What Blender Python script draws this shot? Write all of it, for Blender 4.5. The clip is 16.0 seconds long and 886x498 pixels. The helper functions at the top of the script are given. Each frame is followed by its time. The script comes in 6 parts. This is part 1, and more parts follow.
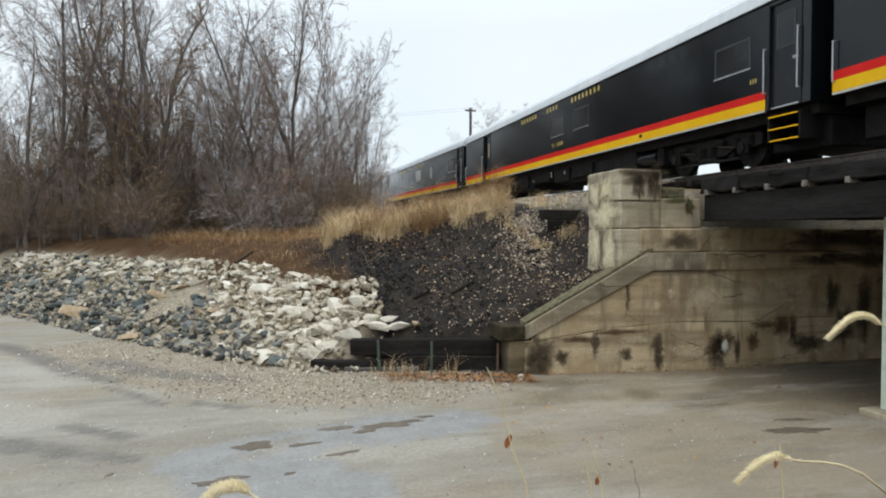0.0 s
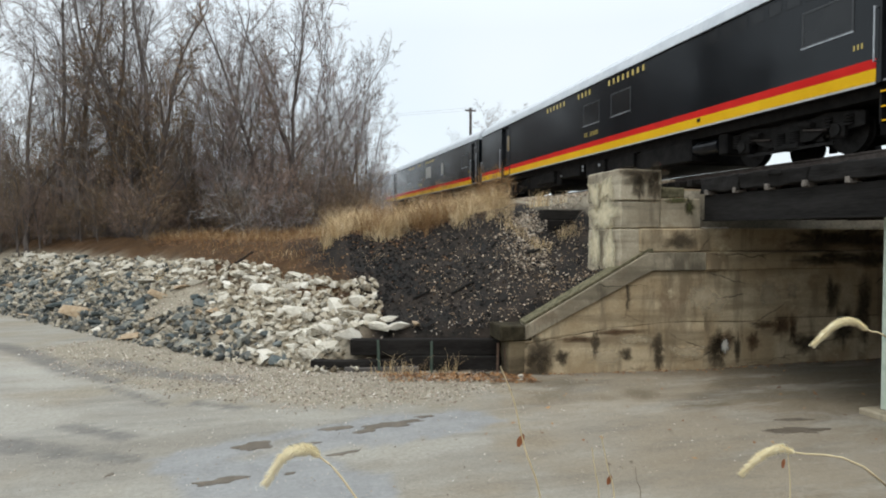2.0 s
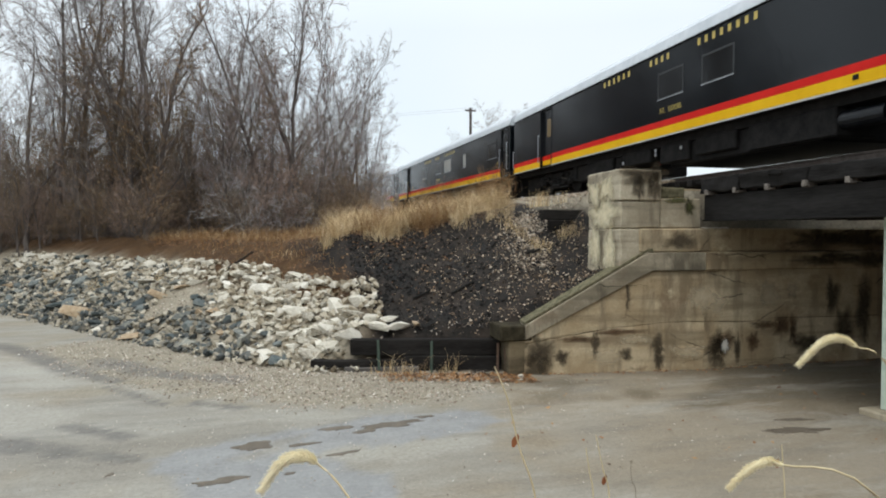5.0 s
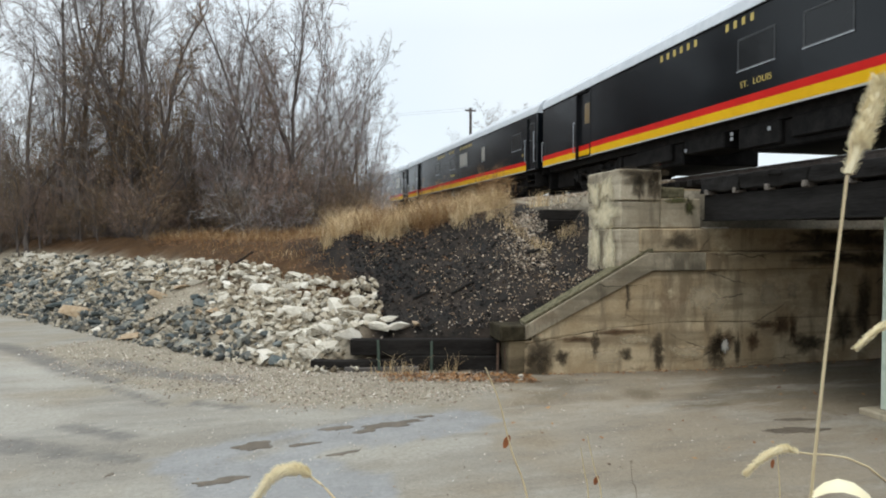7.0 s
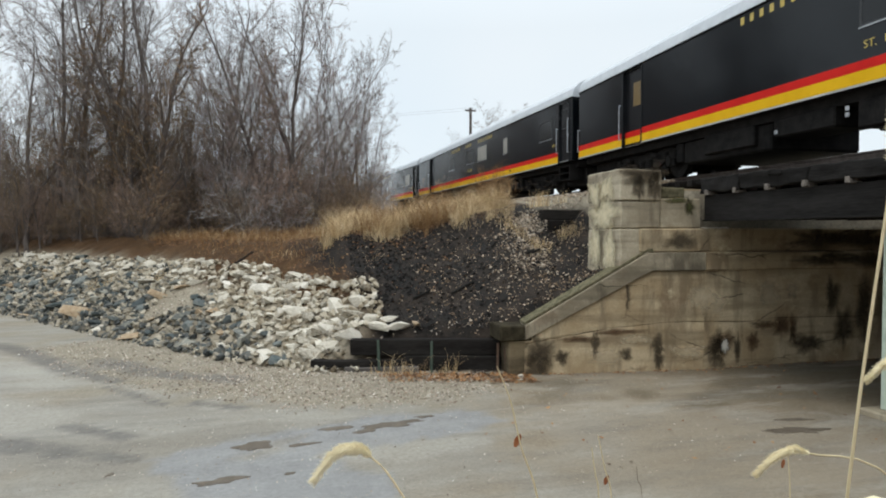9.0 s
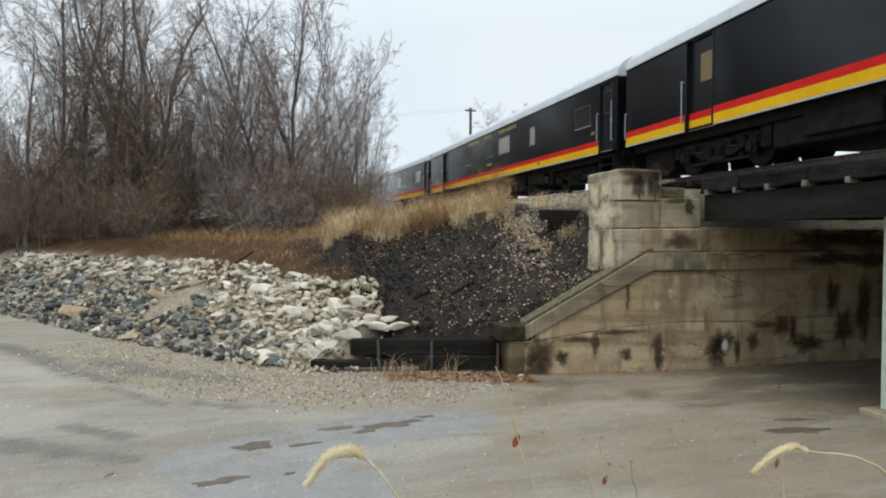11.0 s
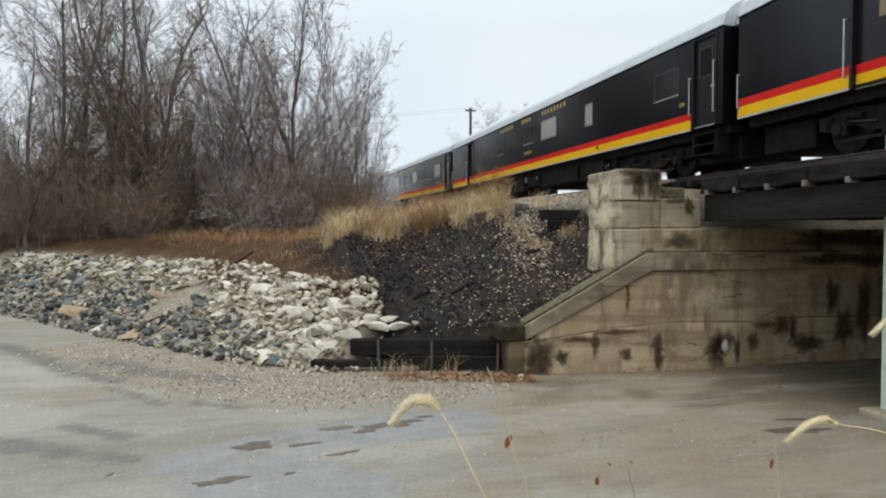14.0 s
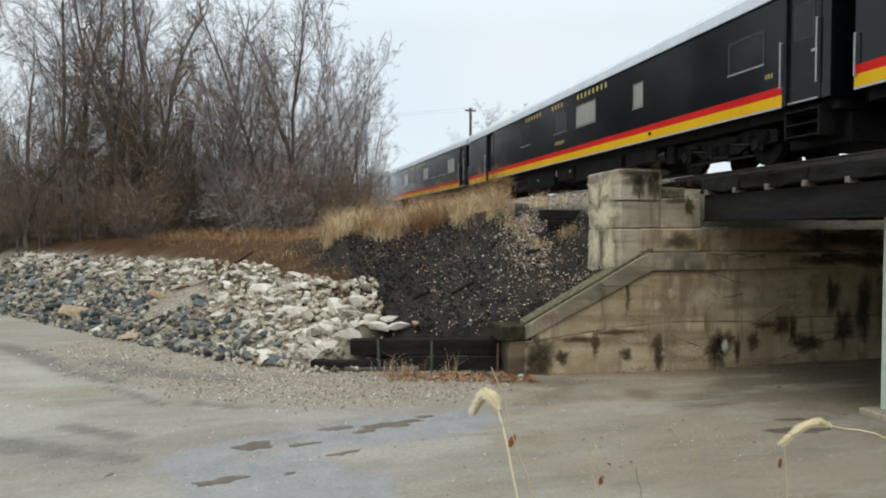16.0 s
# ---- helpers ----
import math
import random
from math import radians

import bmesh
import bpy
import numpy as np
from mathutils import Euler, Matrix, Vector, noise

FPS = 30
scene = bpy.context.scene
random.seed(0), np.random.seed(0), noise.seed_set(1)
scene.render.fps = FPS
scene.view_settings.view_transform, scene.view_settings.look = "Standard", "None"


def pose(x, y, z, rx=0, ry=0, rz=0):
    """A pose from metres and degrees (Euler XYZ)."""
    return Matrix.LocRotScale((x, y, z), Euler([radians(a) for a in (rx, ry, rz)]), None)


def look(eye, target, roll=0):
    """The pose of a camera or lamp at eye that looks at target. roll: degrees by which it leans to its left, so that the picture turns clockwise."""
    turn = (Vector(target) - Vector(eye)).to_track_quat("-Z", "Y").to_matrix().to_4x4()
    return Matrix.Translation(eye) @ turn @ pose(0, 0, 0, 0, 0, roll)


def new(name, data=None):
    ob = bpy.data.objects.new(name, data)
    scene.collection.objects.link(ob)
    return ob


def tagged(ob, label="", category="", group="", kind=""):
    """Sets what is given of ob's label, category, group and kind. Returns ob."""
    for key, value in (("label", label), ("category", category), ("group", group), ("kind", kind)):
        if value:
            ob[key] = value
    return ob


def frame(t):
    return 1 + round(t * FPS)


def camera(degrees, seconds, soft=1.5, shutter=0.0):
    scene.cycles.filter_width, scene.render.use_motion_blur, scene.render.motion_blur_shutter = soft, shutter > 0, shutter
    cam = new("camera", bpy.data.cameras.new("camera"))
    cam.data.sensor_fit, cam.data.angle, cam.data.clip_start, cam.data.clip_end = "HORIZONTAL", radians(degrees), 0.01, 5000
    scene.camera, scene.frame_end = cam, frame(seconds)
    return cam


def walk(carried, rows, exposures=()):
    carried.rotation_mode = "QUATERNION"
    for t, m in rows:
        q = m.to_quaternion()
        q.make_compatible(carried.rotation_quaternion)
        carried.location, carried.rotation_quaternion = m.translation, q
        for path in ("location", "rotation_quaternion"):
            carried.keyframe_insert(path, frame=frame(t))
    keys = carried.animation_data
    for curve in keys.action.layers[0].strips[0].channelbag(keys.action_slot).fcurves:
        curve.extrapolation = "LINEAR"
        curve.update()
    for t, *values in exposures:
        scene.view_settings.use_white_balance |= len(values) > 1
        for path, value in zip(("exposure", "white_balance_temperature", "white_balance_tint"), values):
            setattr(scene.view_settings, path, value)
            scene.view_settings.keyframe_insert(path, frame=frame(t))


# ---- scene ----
CAM_YAW = radians(13.506)      # the view turns this far to the right of the track
CAM_TILT = radians(1.586)
EYE = Vector((0.0, 0.0, 3.3))
VIEW = Vector((math.sin(CAM_YAW) * math.cos(CAM_TILT), math.cos(CAM_YAW) * math.cos(CAM_TILT), -math.sin(CAM_TILT)))
cam = camera(70, 16.0, soft=2.0, shutter=0.2)
walk(cam, [(0.0, look(EYE, EYE + VIEW)), (16.0, look(EYE, EYE + VIEW))], exposures=[(0.0, 0.12), (7.3, 0.12), (8.8, 0.03), (11.3, 0.0), (16.0, 0.0)])

# ---- world and light: bright overcast ----
SUN_EL, SUN_AZ = radians(65), radians(205)
world = bpy.data.worlds.new("overcast")
scene.world = world
world.use_nodes = True
wt = world.node_tree
wt.nodes.clear()
w_out = wt.nodes.new("ShaderNodeOutputWorld")
w_bg = wt.nodes.new("ShaderNodeBackground")
w_sky = wt.nodes.new("ShaderNodeTexSky")
w_sky.sky_type = "NISHITA"
w_sky.sun_disc = False
w_sky.sun_elevation, w_sky.sun_rotation = SUN_EL, SUN_AZ
w_mul = wt.nodes.new("ShaderNodeMix")
w_mul.data_type, w_mul.blend_type = "RGBA", "MULTIPLY"
w_mul.inputs[0].default_value = 1.0
w_mul.inputs[7].default_value = (0.11, 0.11, 0.11, 1)
w_co = wt.nodes.new("ShaderNodeTexCoord")
w_no = wt.nodes.new("ShaderNodeTexNoise")
w_no.inputs["Scale"].default_value = 2.2
w_no.inputs["Detail"].default_value = 3
w_ra = wt.nodes.new("ShaderNodeValToRGB")
w_ra.color_ramp.elements[0].color = (0.815, 0.915, 0.985, 1)
w_ra.color_ramp.elements[1].color = (0.90, 0.965, 1.0, 1)
w_ra.color_ramp.elements[0].position, w_ra.color_ramp.elements[1].position = 0.3, 0.7
w_mix = wt.nodes.new("ShaderNodeMix")
w_mix.data_type = "RGBA"
w_mix.inputs[0].default_value = 0.9
wt.links.new(w_co.outputs["Generated"], w_no.inputs["Vector"])
wt.links.new(w_no.outputs["Fac"], w_ra.inputs[0])
wt.links.new(w_sky.outputs[0], w_mul.inputs[6])
wt.links.new(w_mul.outputs[2], w_mix.inputs[6])
wt.links.new(w_ra.outputs[0], w_mix.inputs[7])
wt.links.new(w_mix.outputs[2], w_bg.inputs[0])
w_sep = wt.nodes.new("ShaderNodeSeparateXYZ")
w_up = wt.nodes.new("ShaderNodeMapRange")        # an overcast sky is brightest overhead
for i, v in enumerate((0.30, 1.0, 1.0, 1.9)):
    w_up.inputs[i + 1].default_value = v
wt.links.new(w_co.outputs["Generated"], w_sep.inputs[0])
wt.links.new(w_sep.outputs[2], w_up.inputs[0])
wt.links.new(w_up.outputs[0], w_bg.inputs[1])
wt.links.new(w_bg.outputs[0], w_out.inputs[0])
sun = new("sun", bpy.data.lights.new("sun", "SUN"))
sun.data.energy, sun.data.angle, sun.data.color = 0.9, radians(40), (1.0, 0.95, 0.88)
sun.matrix_world = look((-6, -3, 30), (0, 10, 0))


# ---- materials ----
def material(name, stops, scale=4.0, rough=0.8, metal=0.0, bump=0.2, fine=40.0, detail=6.0, rough_var=0.0,
             island=0.0, per_object=0.0, coat=0.0, stretch=(1, 1, 1), spec=0.5, fine_mix=0.35):
    """Colour from two scales of noise over a ramp of stops, with relief; island / per_object shift the ramp per piece."""
    m = bpy.data.materials.new(name)
    m.use_nodes = True
    t = m.node_tree
    b = t.nodes["Principled BSDF"]
    co = t.nodes.new("ShaderNodeTexCoord")
    mp = t.nodes.new("ShaderNodeMapping")
    mp.inputs["Scale"].default_value = stretch
    t.links.new(co.outputs["Object"], mp.inputs["Vector"])
    n1 = t.nodes.new("ShaderNodeTexNoise")
    n1.inputs["Scale"].default_value, n1.inputs["Detail"].default_value = scale, detail
    n2 = t.nodes.new("ShaderNodeTexNoise")
    n2.inputs["Scale"].default_value, n2.inputs["Detail"].default_value = fine, 4
    for n in (n1, n2):
        t.links.new(mp.outputs[0], n.inputs["Vector"])
    mx = t.nodes.new("ShaderNodeMix")
    mx.inputs[0].default_value = fine_mix
    t.links.new(n1.outputs["Fac"], mx.inputs[2])
    t.links.new(n2.outputs["Fac"], mx.inputs[3])
    value = mx.outputs[0]
    if island or per_object:
        src = t.nodes.new("ShaderNodeNewGeometry") if island else t.nodes.new("ShaderNodeObjectInfo")
        sub = t.nodes.new("ShaderNodeMath")
        sub.operation = "MULTIPLY_ADD"
        k = island or per_object
        sub.inputs[1].default_value, sub.inputs[2].default_value = k, -k / 2
        t.links.new(src.outputs["Random Per Island" if island else "Random"], sub.inputs[0])
        add = t.nodes.new("ShaderNodeMath")
        t.links.new(value, add.inputs[0])
        t.links.new(sub.outputs[0], add.inputs[1])
        value = add.outputs[0]
    ra = t.nodes.new("ShaderNodeValToRGB")
    el = ra.color_ramp.elements
    while len(el) < len(stops):
        el.new(0.5)
    for e, (p, c) in zip(el, stops):
        e.position, e.color = p, (*c, 1)
    t.links.new(value, ra.inputs[0])
    t.links.new(ra.outputs[0], b.inputs["Base Color"])
    b.inputs["Roughness"].default_value, b.inputs["Metallic"].default_value = rough, metal
    b.inputs["Coat Weight"].default_value = coat
    b.inputs["Specular IOR Level"].default_value = spec
    if rough_var:
        rv = t.nodes.new("ShaderNodeMapRange")
        rv.inputs[3].default_value, rv.inputs[4].default_value = rough - rough_var, rough + rough_var
        t.links.new(n1.outputs["Fac"], rv.inputs[0])
        t.links.new(rv.outputs[0], b.inputs["Roughness"])
    if bump:
        bp = t.nodes.new("ShaderNodeBump")
        bp.inputs["Strength"].default_value, bp.inputs["Distance"].default_value = bump, 0.02
        t.links.new(mx.outputs[0], bp.inputs["Height"])
        t.links.new(bp.outputs[0], b.inputs["Normal"])
    return m


def concrete_material(name, dark, mid, pale, streaks=0.55, cracks=0.8, rust=0.5):
    """Old poured concrete: blotches, vertical water streaks, rust bleeding and a net of fine cracks."""
    m = bpy.data.materials.new(name)
    m.use_nodes = True
    t = m.node_tree
    b = t.nodes["Principled BSDF"]
    co = t.nodes.new("ShaderNodeTexCoord")

    def tex(scale, stretch=(1, 1, 1), detail=6, rough=0.62, shift=0.0):
        mp = t.nodes.new("ShaderNodeMapping")
        mp.inputs["Scale"].default_value, mp.inputs["Location"].default_value = stretch, (shift, shift, shift)
        t.links.new(co.outputs["Object"], mp.inputs[0])
        n = t.nodes.new("ShaderNodeTexNoise")
        n.inputs["Scale"].default_value, n.inputs["Detail"].default_value, n.inputs["Roughness"].default_value = scale, detail, rough
        t.links.new(mp.outputs[0], n.inputs["Vector"])
        return n.outputs["Fac"]

    def span(src, a, c, lo=0.0, hi=1.0):
        r = t.nodes.new("ShaderNodeMapRange")
        for i, v in enumerate((a, c, lo, hi)):
            r.inputs[i + 1].default_value = v
        t.links.new(src, r.inputs[0])
        return r.outputs[0]

    def mix(f, a, c):
        x = t.nodes.new("ShaderNodeMix")
        x.data_type = "RGBA"
        t.links.new(f, x.inputs[0])
        for k, s in ((6, a), (7, c)):
            if isinstance(s, tuple):
                x.inputs[k].default_value = (*s, 1)
            else:
                t.links.new(s, x.inputs[k])
        return x.outputs[2]

    fine = tex(22, detail=5)
    col = mix(span(tex(0.8, detail=9), 0.43, 0.58), mid, pale)
    col = mix(span(fine, 0.3, 0.75, 0.0, 0.45), col, tuple(c * 0.55 for c in mid))
    col = mix(span(tex(1.5, (1, 1, 0.22), shift=3.0), 0.52, 0.64, 0.0, streaks), col, dark)
    col = mix(span(tex(1.1, shift=9.0, detail=9), 0.57, 0.65, 0.0, rust), col, (0.15, 0.085, 0.045))
    col = mix(span(tex(1.3, shift=17.0, detail=9), 0.62, 0.70, 0.0, 0.55), col, tuple(min(0.8, c * 1.35) for c in pale))
    col = mix(span(tex(1.2, (0.22, 0.22, 3.2), shift=23.0, detail=8), 0.50, 0.66, 0.0, 0.6), col, tuple(0.45 * c for c in mid))
    vo = t.nodes.new("ShaderNodeTexVoronoi")
    vo.feature = "DISTANCE_TO_EDGE"
    vo.inputs["Scale"].default_value = 0.55
    wrap = t.nodes.new("ShaderNodeMix")
    wrap.data_type, wrap.inputs[0].default_value = "VECTOR", 0.22
    nz = t.nodes.new("ShaderNodeTexNoise")
    nz.inputs["Scale"].default_value, nz.inputs["Detail"].default_value = 2.5, 6
    t.links.new(co.outputs["Object"], nz.inputs["Vector"])
    t.links.new(co.outputs["Object"], wrap.inputs[4])
    t.links.new(nz.outputs["Color"], wrap.inputs[5])
    flat = t.nodes.new("ShaderNodeMapping")
    flat.inputs["Scale"].default_value = (0.55, 0.55, 1.9)
    t.links.new(wrap.outputs[1], flat.inputs[0])
    t.links.new(flat.outputs[0], vo.inputs["Vector"])
    crack = t.nodes.new("ShaderNodeMath")
    crack.operation = "MULTIPLY"
    t.links.new(span(vo.outputs["Distance"], 0.0, 0.009, cracks, 0.0), crack.inputs[0])
    t.links.new(span(tex(0.9, shift=31.0), 0.47, 0.58), crack.inputs[1])
    crack = crack.outputs[0]
    col = mix(crack, col, tuple(c * 0.5 for c in dark))
    t.links.new(col, b.inputs["Base Color"])
    b.inputs["Roughness"].default_value = 0.9
    b.inputs["Specular IOR Level"].default_value = 0.3
    bp = t.nodes.new("ShaderNodeBump")
    bp.inputs["Strength"].default_value, bp.inputs["Distance"].default_value = 0.5, 0.03
    t.links.new(fine, bp.inputs["Height"])
    t.links.new(bp.outputs[0], b.inputs["Normal"])
    return m


def steam_material():
    """Thin white vapour: mostly see-through."""
    m = bpy.data.materials.new("thin_steam")
    m.use_nodes = True
    b = m.node_tree.nodes["Principled BSDF"]
    b.inputs["Base Color"].default_value = (0.92, 0.94, 0.96, 1)
    b.inputs["Roughness"].default_value = 1.0
    b.inputs["Specular IOR Level"].default_value = 0.0
    b.inputs["Alpha"].default_value = 0.085
    return m


def two(a, b, lo=0.35, hi=0.65):
    return [(lo, a), (hi, b)]


M = {
    "concrete": concrete_material("old_concrete", (0.07, 0.05, 0.032), (0.43, 0.325, 0.195), (0.62, 0.505, 0.335), 0.55, 1.0, 0.45),
    "concrete_pale": concrete_material("pale_concrete", (0.10, 0.08, 0.054), (0.38, 0.32, 0.225), (0.56, 0.49, 0.365), 0.6, 0.9, 0.35),
    "concrete_grey": concrete_material("weathered_coping_concrete", (0.06, 0.05, 0.034), (0.26, 0.22, 0.155), (0.43, 0.37, 0.27), 0.75, 1.0, 0.3),
    "concrete_damp": concrete_material("damp_dark_concrete", (0.025, 0.02, 0.013), (0.10, 0.078, 0.047), (0.21, 0.165, 0.10), 0.8, 0.8, 0.4),
    "moss": material("mossy_concrete", two((0.016, 0.013, 0.008), (0.06, 0.05, 0.03)), 5, 0.95, bump=0.5, spec=0.15),
    "moss_top": material("mossy_ledge", two((0.055, 0.052, 0.028), (0.20, 0.175, 0.11)), 7, 0.95, bump=0.5, spec=0.15),
    "timber": material("creosote_timber", two((0.0084, 0.0077, 0.007), (0.0315, 0.0294, 0.028)), 3, 0.75, bump=0.6, stretch=(1, 0.12, 1), fine=30, spec=0.07),
    "timber_x": material("creosote_timber_wall", two((0.00868, 0.00744, 0.00682), (0.031, 0.0285, 0.026)), 3, 0.78, bump=0.6, stretch=(0.15, 1, 1), fine=30, spec=0.07),
    "timber_grey": material("weathered_timber", two((0.05, 0.045, 0.04), (0.17, 0.155, 0.14)), 4, 0.85, bump=0.6, stretch=(0.15, 1, 1), fine=30),
    "tie_end": material("pale_tie_end", two((0.0975, 0.0825, 0.0675), (0.255, 0.225, 0.195)), 12, 0.85, bump=0.4),
    "green_post": material("green_steel_post", two((0.03, 0.055, 0.04), (0.07, 0.10, 0.075)), 8, 0.6, bump=0.2),
    "rust": material("rusty_steel", two((0.05, 0.03, 0.02), (0.14, 0.085, 0.055)), 9, 0.8, bump=0.3),
    "rail": material("rail_steel", two((0.05, 0.04, 0.034), (0.12, 0.10, 0.09)), 8, 0.45, 0.8, bump=0.1),
    "column": material("pale_green_paint", two((0.42, 0.50, 0.42), (0.60, 0.66, 0.56)), 4, 0.6, bump=0.15),
    "limestone": material("broken_limestone", [(0.2, (0.141, 0.125, 0.0979)), (0.40, (0.423, 0.384, 0.308)), (0.58, (0.565, 0.524, 0.436)), (0.8, (0.686, 0.648, 0.568))], 5, 0.9, bump=0.6, fine=22, per_object=0.4),
    "bluestone": material("dark_blue_stone", [(0.2, (0.035, 0.0436, 0.044)), (0.45, (0.085, 0.102, 0.101)), (0.62, (0.17, 0.179, 0.163)), (0.9, (0.34, 0.31, 0.238))], 5, 0.85, bump=0.5, fine=26, per_object=0.55, spec=0.3),
    "ochrestone": material("ochre_stone", two((0.26, 0.17, 0.09), (0.42, 0.33, 0.22)), 5, 0.9, bump=0.5, fine=26),
    "rubble": material("small_rubble", [(0.15, (0.10, 0.105, 0.10)), (0.4, (0.34, 0.32, 0.27)), (0.6, (0.50, 0.47, 0.40)), (0.85, (0.66, 0.63, 0.57))], 6, 0.9, bump=0.4, fine=30, island=0.7),
    "gravel": material("road_gravel", [(0.2, (0.15, 0.115, 0.088)), (0.4, (0.38, 0.31, 0.245)), (0.65, (0.56, 0.485, 0.40)), (0.9, (0.74, 0.70, 0.63))], 8, 0.9, bump=0.3, fine=40, island=0.6),
    "cinder": material("cinder_lumps", [(0.2, (0.012, 0.011, 0.011)), (0.6, (0.035, 0.032, 0.03)), (0.8, (0.07, 0.06, 0.055))], 8, 0.85, bump=0.4, fine=40, island=0.5, spec=0.07),
    "pebble": material("slope_pebbles", [(0.15, (0.091, 0.0625, 0.042)), (0.55, (0.286, 0.2, 0.126)), (0.9, (0.676, 0.55, 0.408))], 8, 0.9, bump=0.3, fine=40, island=0.8),
    "trim": material("dull_window_trim", two((0.018, 0.019, 0.02), (0.036, 0.038, 0.04)), 6, 0.4, bump=0.0),
    "ballast": material("track_ballast", [(0.2, (0.17, 0.13, 0.095)), (0.5, (0.38, 0.31, 0.23)), (0.8, (0.54, 0.47, 0.38))], 8, 0.9, bump=0.3, fine=40, island=0.6),
    "leaf_litter": material("fallen_leaves", [(0.15, (0.10, 0.045, 0.02)), (0.5, (0.26, 0.12, 0.045)), (0.85, (0.42, 0.24, 0.10))], 8, 0.8, bump=0.0, island=0.7),
    "straw": material("dry_grass", [(0.15, (0.333, 0.212, 0.0902)), (0.5, (0.624, 0.456, 0.248)), (0.85, (0.832, 0.689, 0.451))], 3, 0.75, bump=0.0, island=0.7),
    "straw_brown": material("brown_dry_weeds", [(0.15, (0.10, 0.046, 0.018)), (0.5, (0.25, 0.132, 0.05)), (0.85, (0.42, 0.26, 0.11))], 3, 0.8, bump=0.0, island=0.6),
    "bark": material("grey_brown_bark", two((0.07, 0.057, 0.05), (0.17, 0.14, 0.125)), 3, 0.9, bump=0.5, stretch=(1, 1, 0.2), fine=20),
    "twig": material("grey_twigs", [(0.15, (0.12, 0.102, 0.0927)), (0.5, (0.2, 0.171, 0.158)), (0.85, (0.288, 0.25, 0.236))], 2, 0.85, bump=0.0, island=0.5),
    "twig_red": material("russet_twigs", [(0.15, (0.143, 0.0975, 0.0777)), (0.5, (0.252, 0.179, 0.147)), (0.85, (0.353, 0.261, 0.222))], 2, 0.85, bump=0.0, island=0.5),
    "brush": material("dark_brown_brush", [(0.15, (0.0765, 0.0516, 0.0288)), (0.5, (0.149, 0.103, 0.0608)), (0.85, (0.234, 0.168, 0.104))], 2, 0.85, bump=0.0, island=0.5),
    "twig_pale": material("pale_twigs", [(0.15, (0.152, 0.131, 0.123)), (0.5, (0.256, 0.226, 0.217)), (0.85, (0.352, 0.316, 0.304))], 2, 0.85, bump=0.0, island=0.5),
    "twig_silver": material("silver_twigs", [(0.15, (0.216, 0.202, 0.191)), (0.5, (0.331, 0.313, 0.302)), (0.85, (0.418, 0.4, 0.389))], 2, 0.85, bump=0.0, island=0.5),
    "dead_leaf": material("clinging_dead_leaves", [(0.15, (0.12, 0.06, 0.026)), (0.5, (0.25, 0.14, 0.065)), (0.85, (0.38, 0.24, 0.13))], 2, 0.85, bump=0.0, island=0.5),
    "black": material("glossy_black_paint", two((0.0035, 0.005, 0.0065), (0.0075, 0.0095, 0.012)), 0.7, 0.12, bump=0.35, fine=1.1, detail=3, rough_var=0.07, spec=0.34, fine_mix=0.6),
    "hood": material("grey_hood", two((0.26, 0.275, 0.29), (0.38, 0.40, 0.415)), 2, 0.6, bump=0.1),
    "black_door": material("black_door_paint", two((0.006, 0.0065, 0.008), (0.013, 0.014, 0.016)), 0.9, 0.26, bump=0.05, fine=3, spec=0.3),
    "roof": material("white_roof_paint", two((0.50, 0.535, 0.57), (0.64, 0.67, 0.70)), 0.8, 0.45, bump=0.05, fine=5, fine_mix=0.5),
    "fluted": material("stainless_car", two((0.42, 0.44, 0.46), (0.58, 0.60, 0.62)), 0.8, 0.35, 0.6, bump=0.05, fine=5),
    "yellow": material("yellow_stripe", two((0.74, 0.41, 0.004), (0.84, 0.49, 0.01)), 1.2, 0.5, bump=0.02, fine=6, spec=0.12),
    "red": material("red_stripe", two((0.58, 0.012, 0.009), (0.68, 0.02, 0.014)), 1.2, 0.5, bump=0.02, fine=6, spec=0.12),
    "white_line": material("grey_white_line", two((0.40, 0.39, 0.36), (0.55, 0.54, 0.50)), 4, 0.5, bump=0.0),
    "gold": material("gold_lettering", two((0.50, 0.37, 0.08), (0.62, 0.47, 0.13)), 6, 0.45, bump=0.0),
    "under": material("sooty_underframe", two((0.008, 0.008, 0.008), (0.024, 0.022, 0.021)), 4, 0.7, bump=0.3, fine=20, spec=0.07),
    "truck": material("grimy_truck_steel", two((0.0104, 0.00975, 0.0091), (0.0292, 0.0273, 0.026)), 6, 0.6, bump=0.3, fine=20, spec=0.07),
    "steel": material("bare_grab_iron", two((0.35, 0.36, 0.38), (0.55, 0.56, 0.58)), 8, 0.35, 0.7, bump=0.0),
    "glass": material("dark_window_glass", two((0.007, 0.008, 0.009), (0.016, 0.017, 0.018)), 0.9, 0.08, bump=0.15, fine=2, spec=0.35),
    "blind": material("drawn_window_blind", two((0.30, 0.29, 0.25), (0.40, 0.38, 0.33)), 3, 0.3, bump=0.0, coat=0.3),
    "amber": material("amber_door_glass", two((0.15, 0.095, 0.035), (0.22, 0.15, 0.06)), 3, 0.2, bump=0.0, coat=0.5),
    "rubber": material("diaphragm_rubber", two((0.006, 0.006, 0.006), (0.014, 0.014, 0.014)), 4, 0.8, bump=0.2, spec=0.07),
    "pole": material("grey_pole_wood", two((0.06, 0.05, 0.045), (0.12, 0.105, 0.095)), 3, 0.9, bump=0.3),
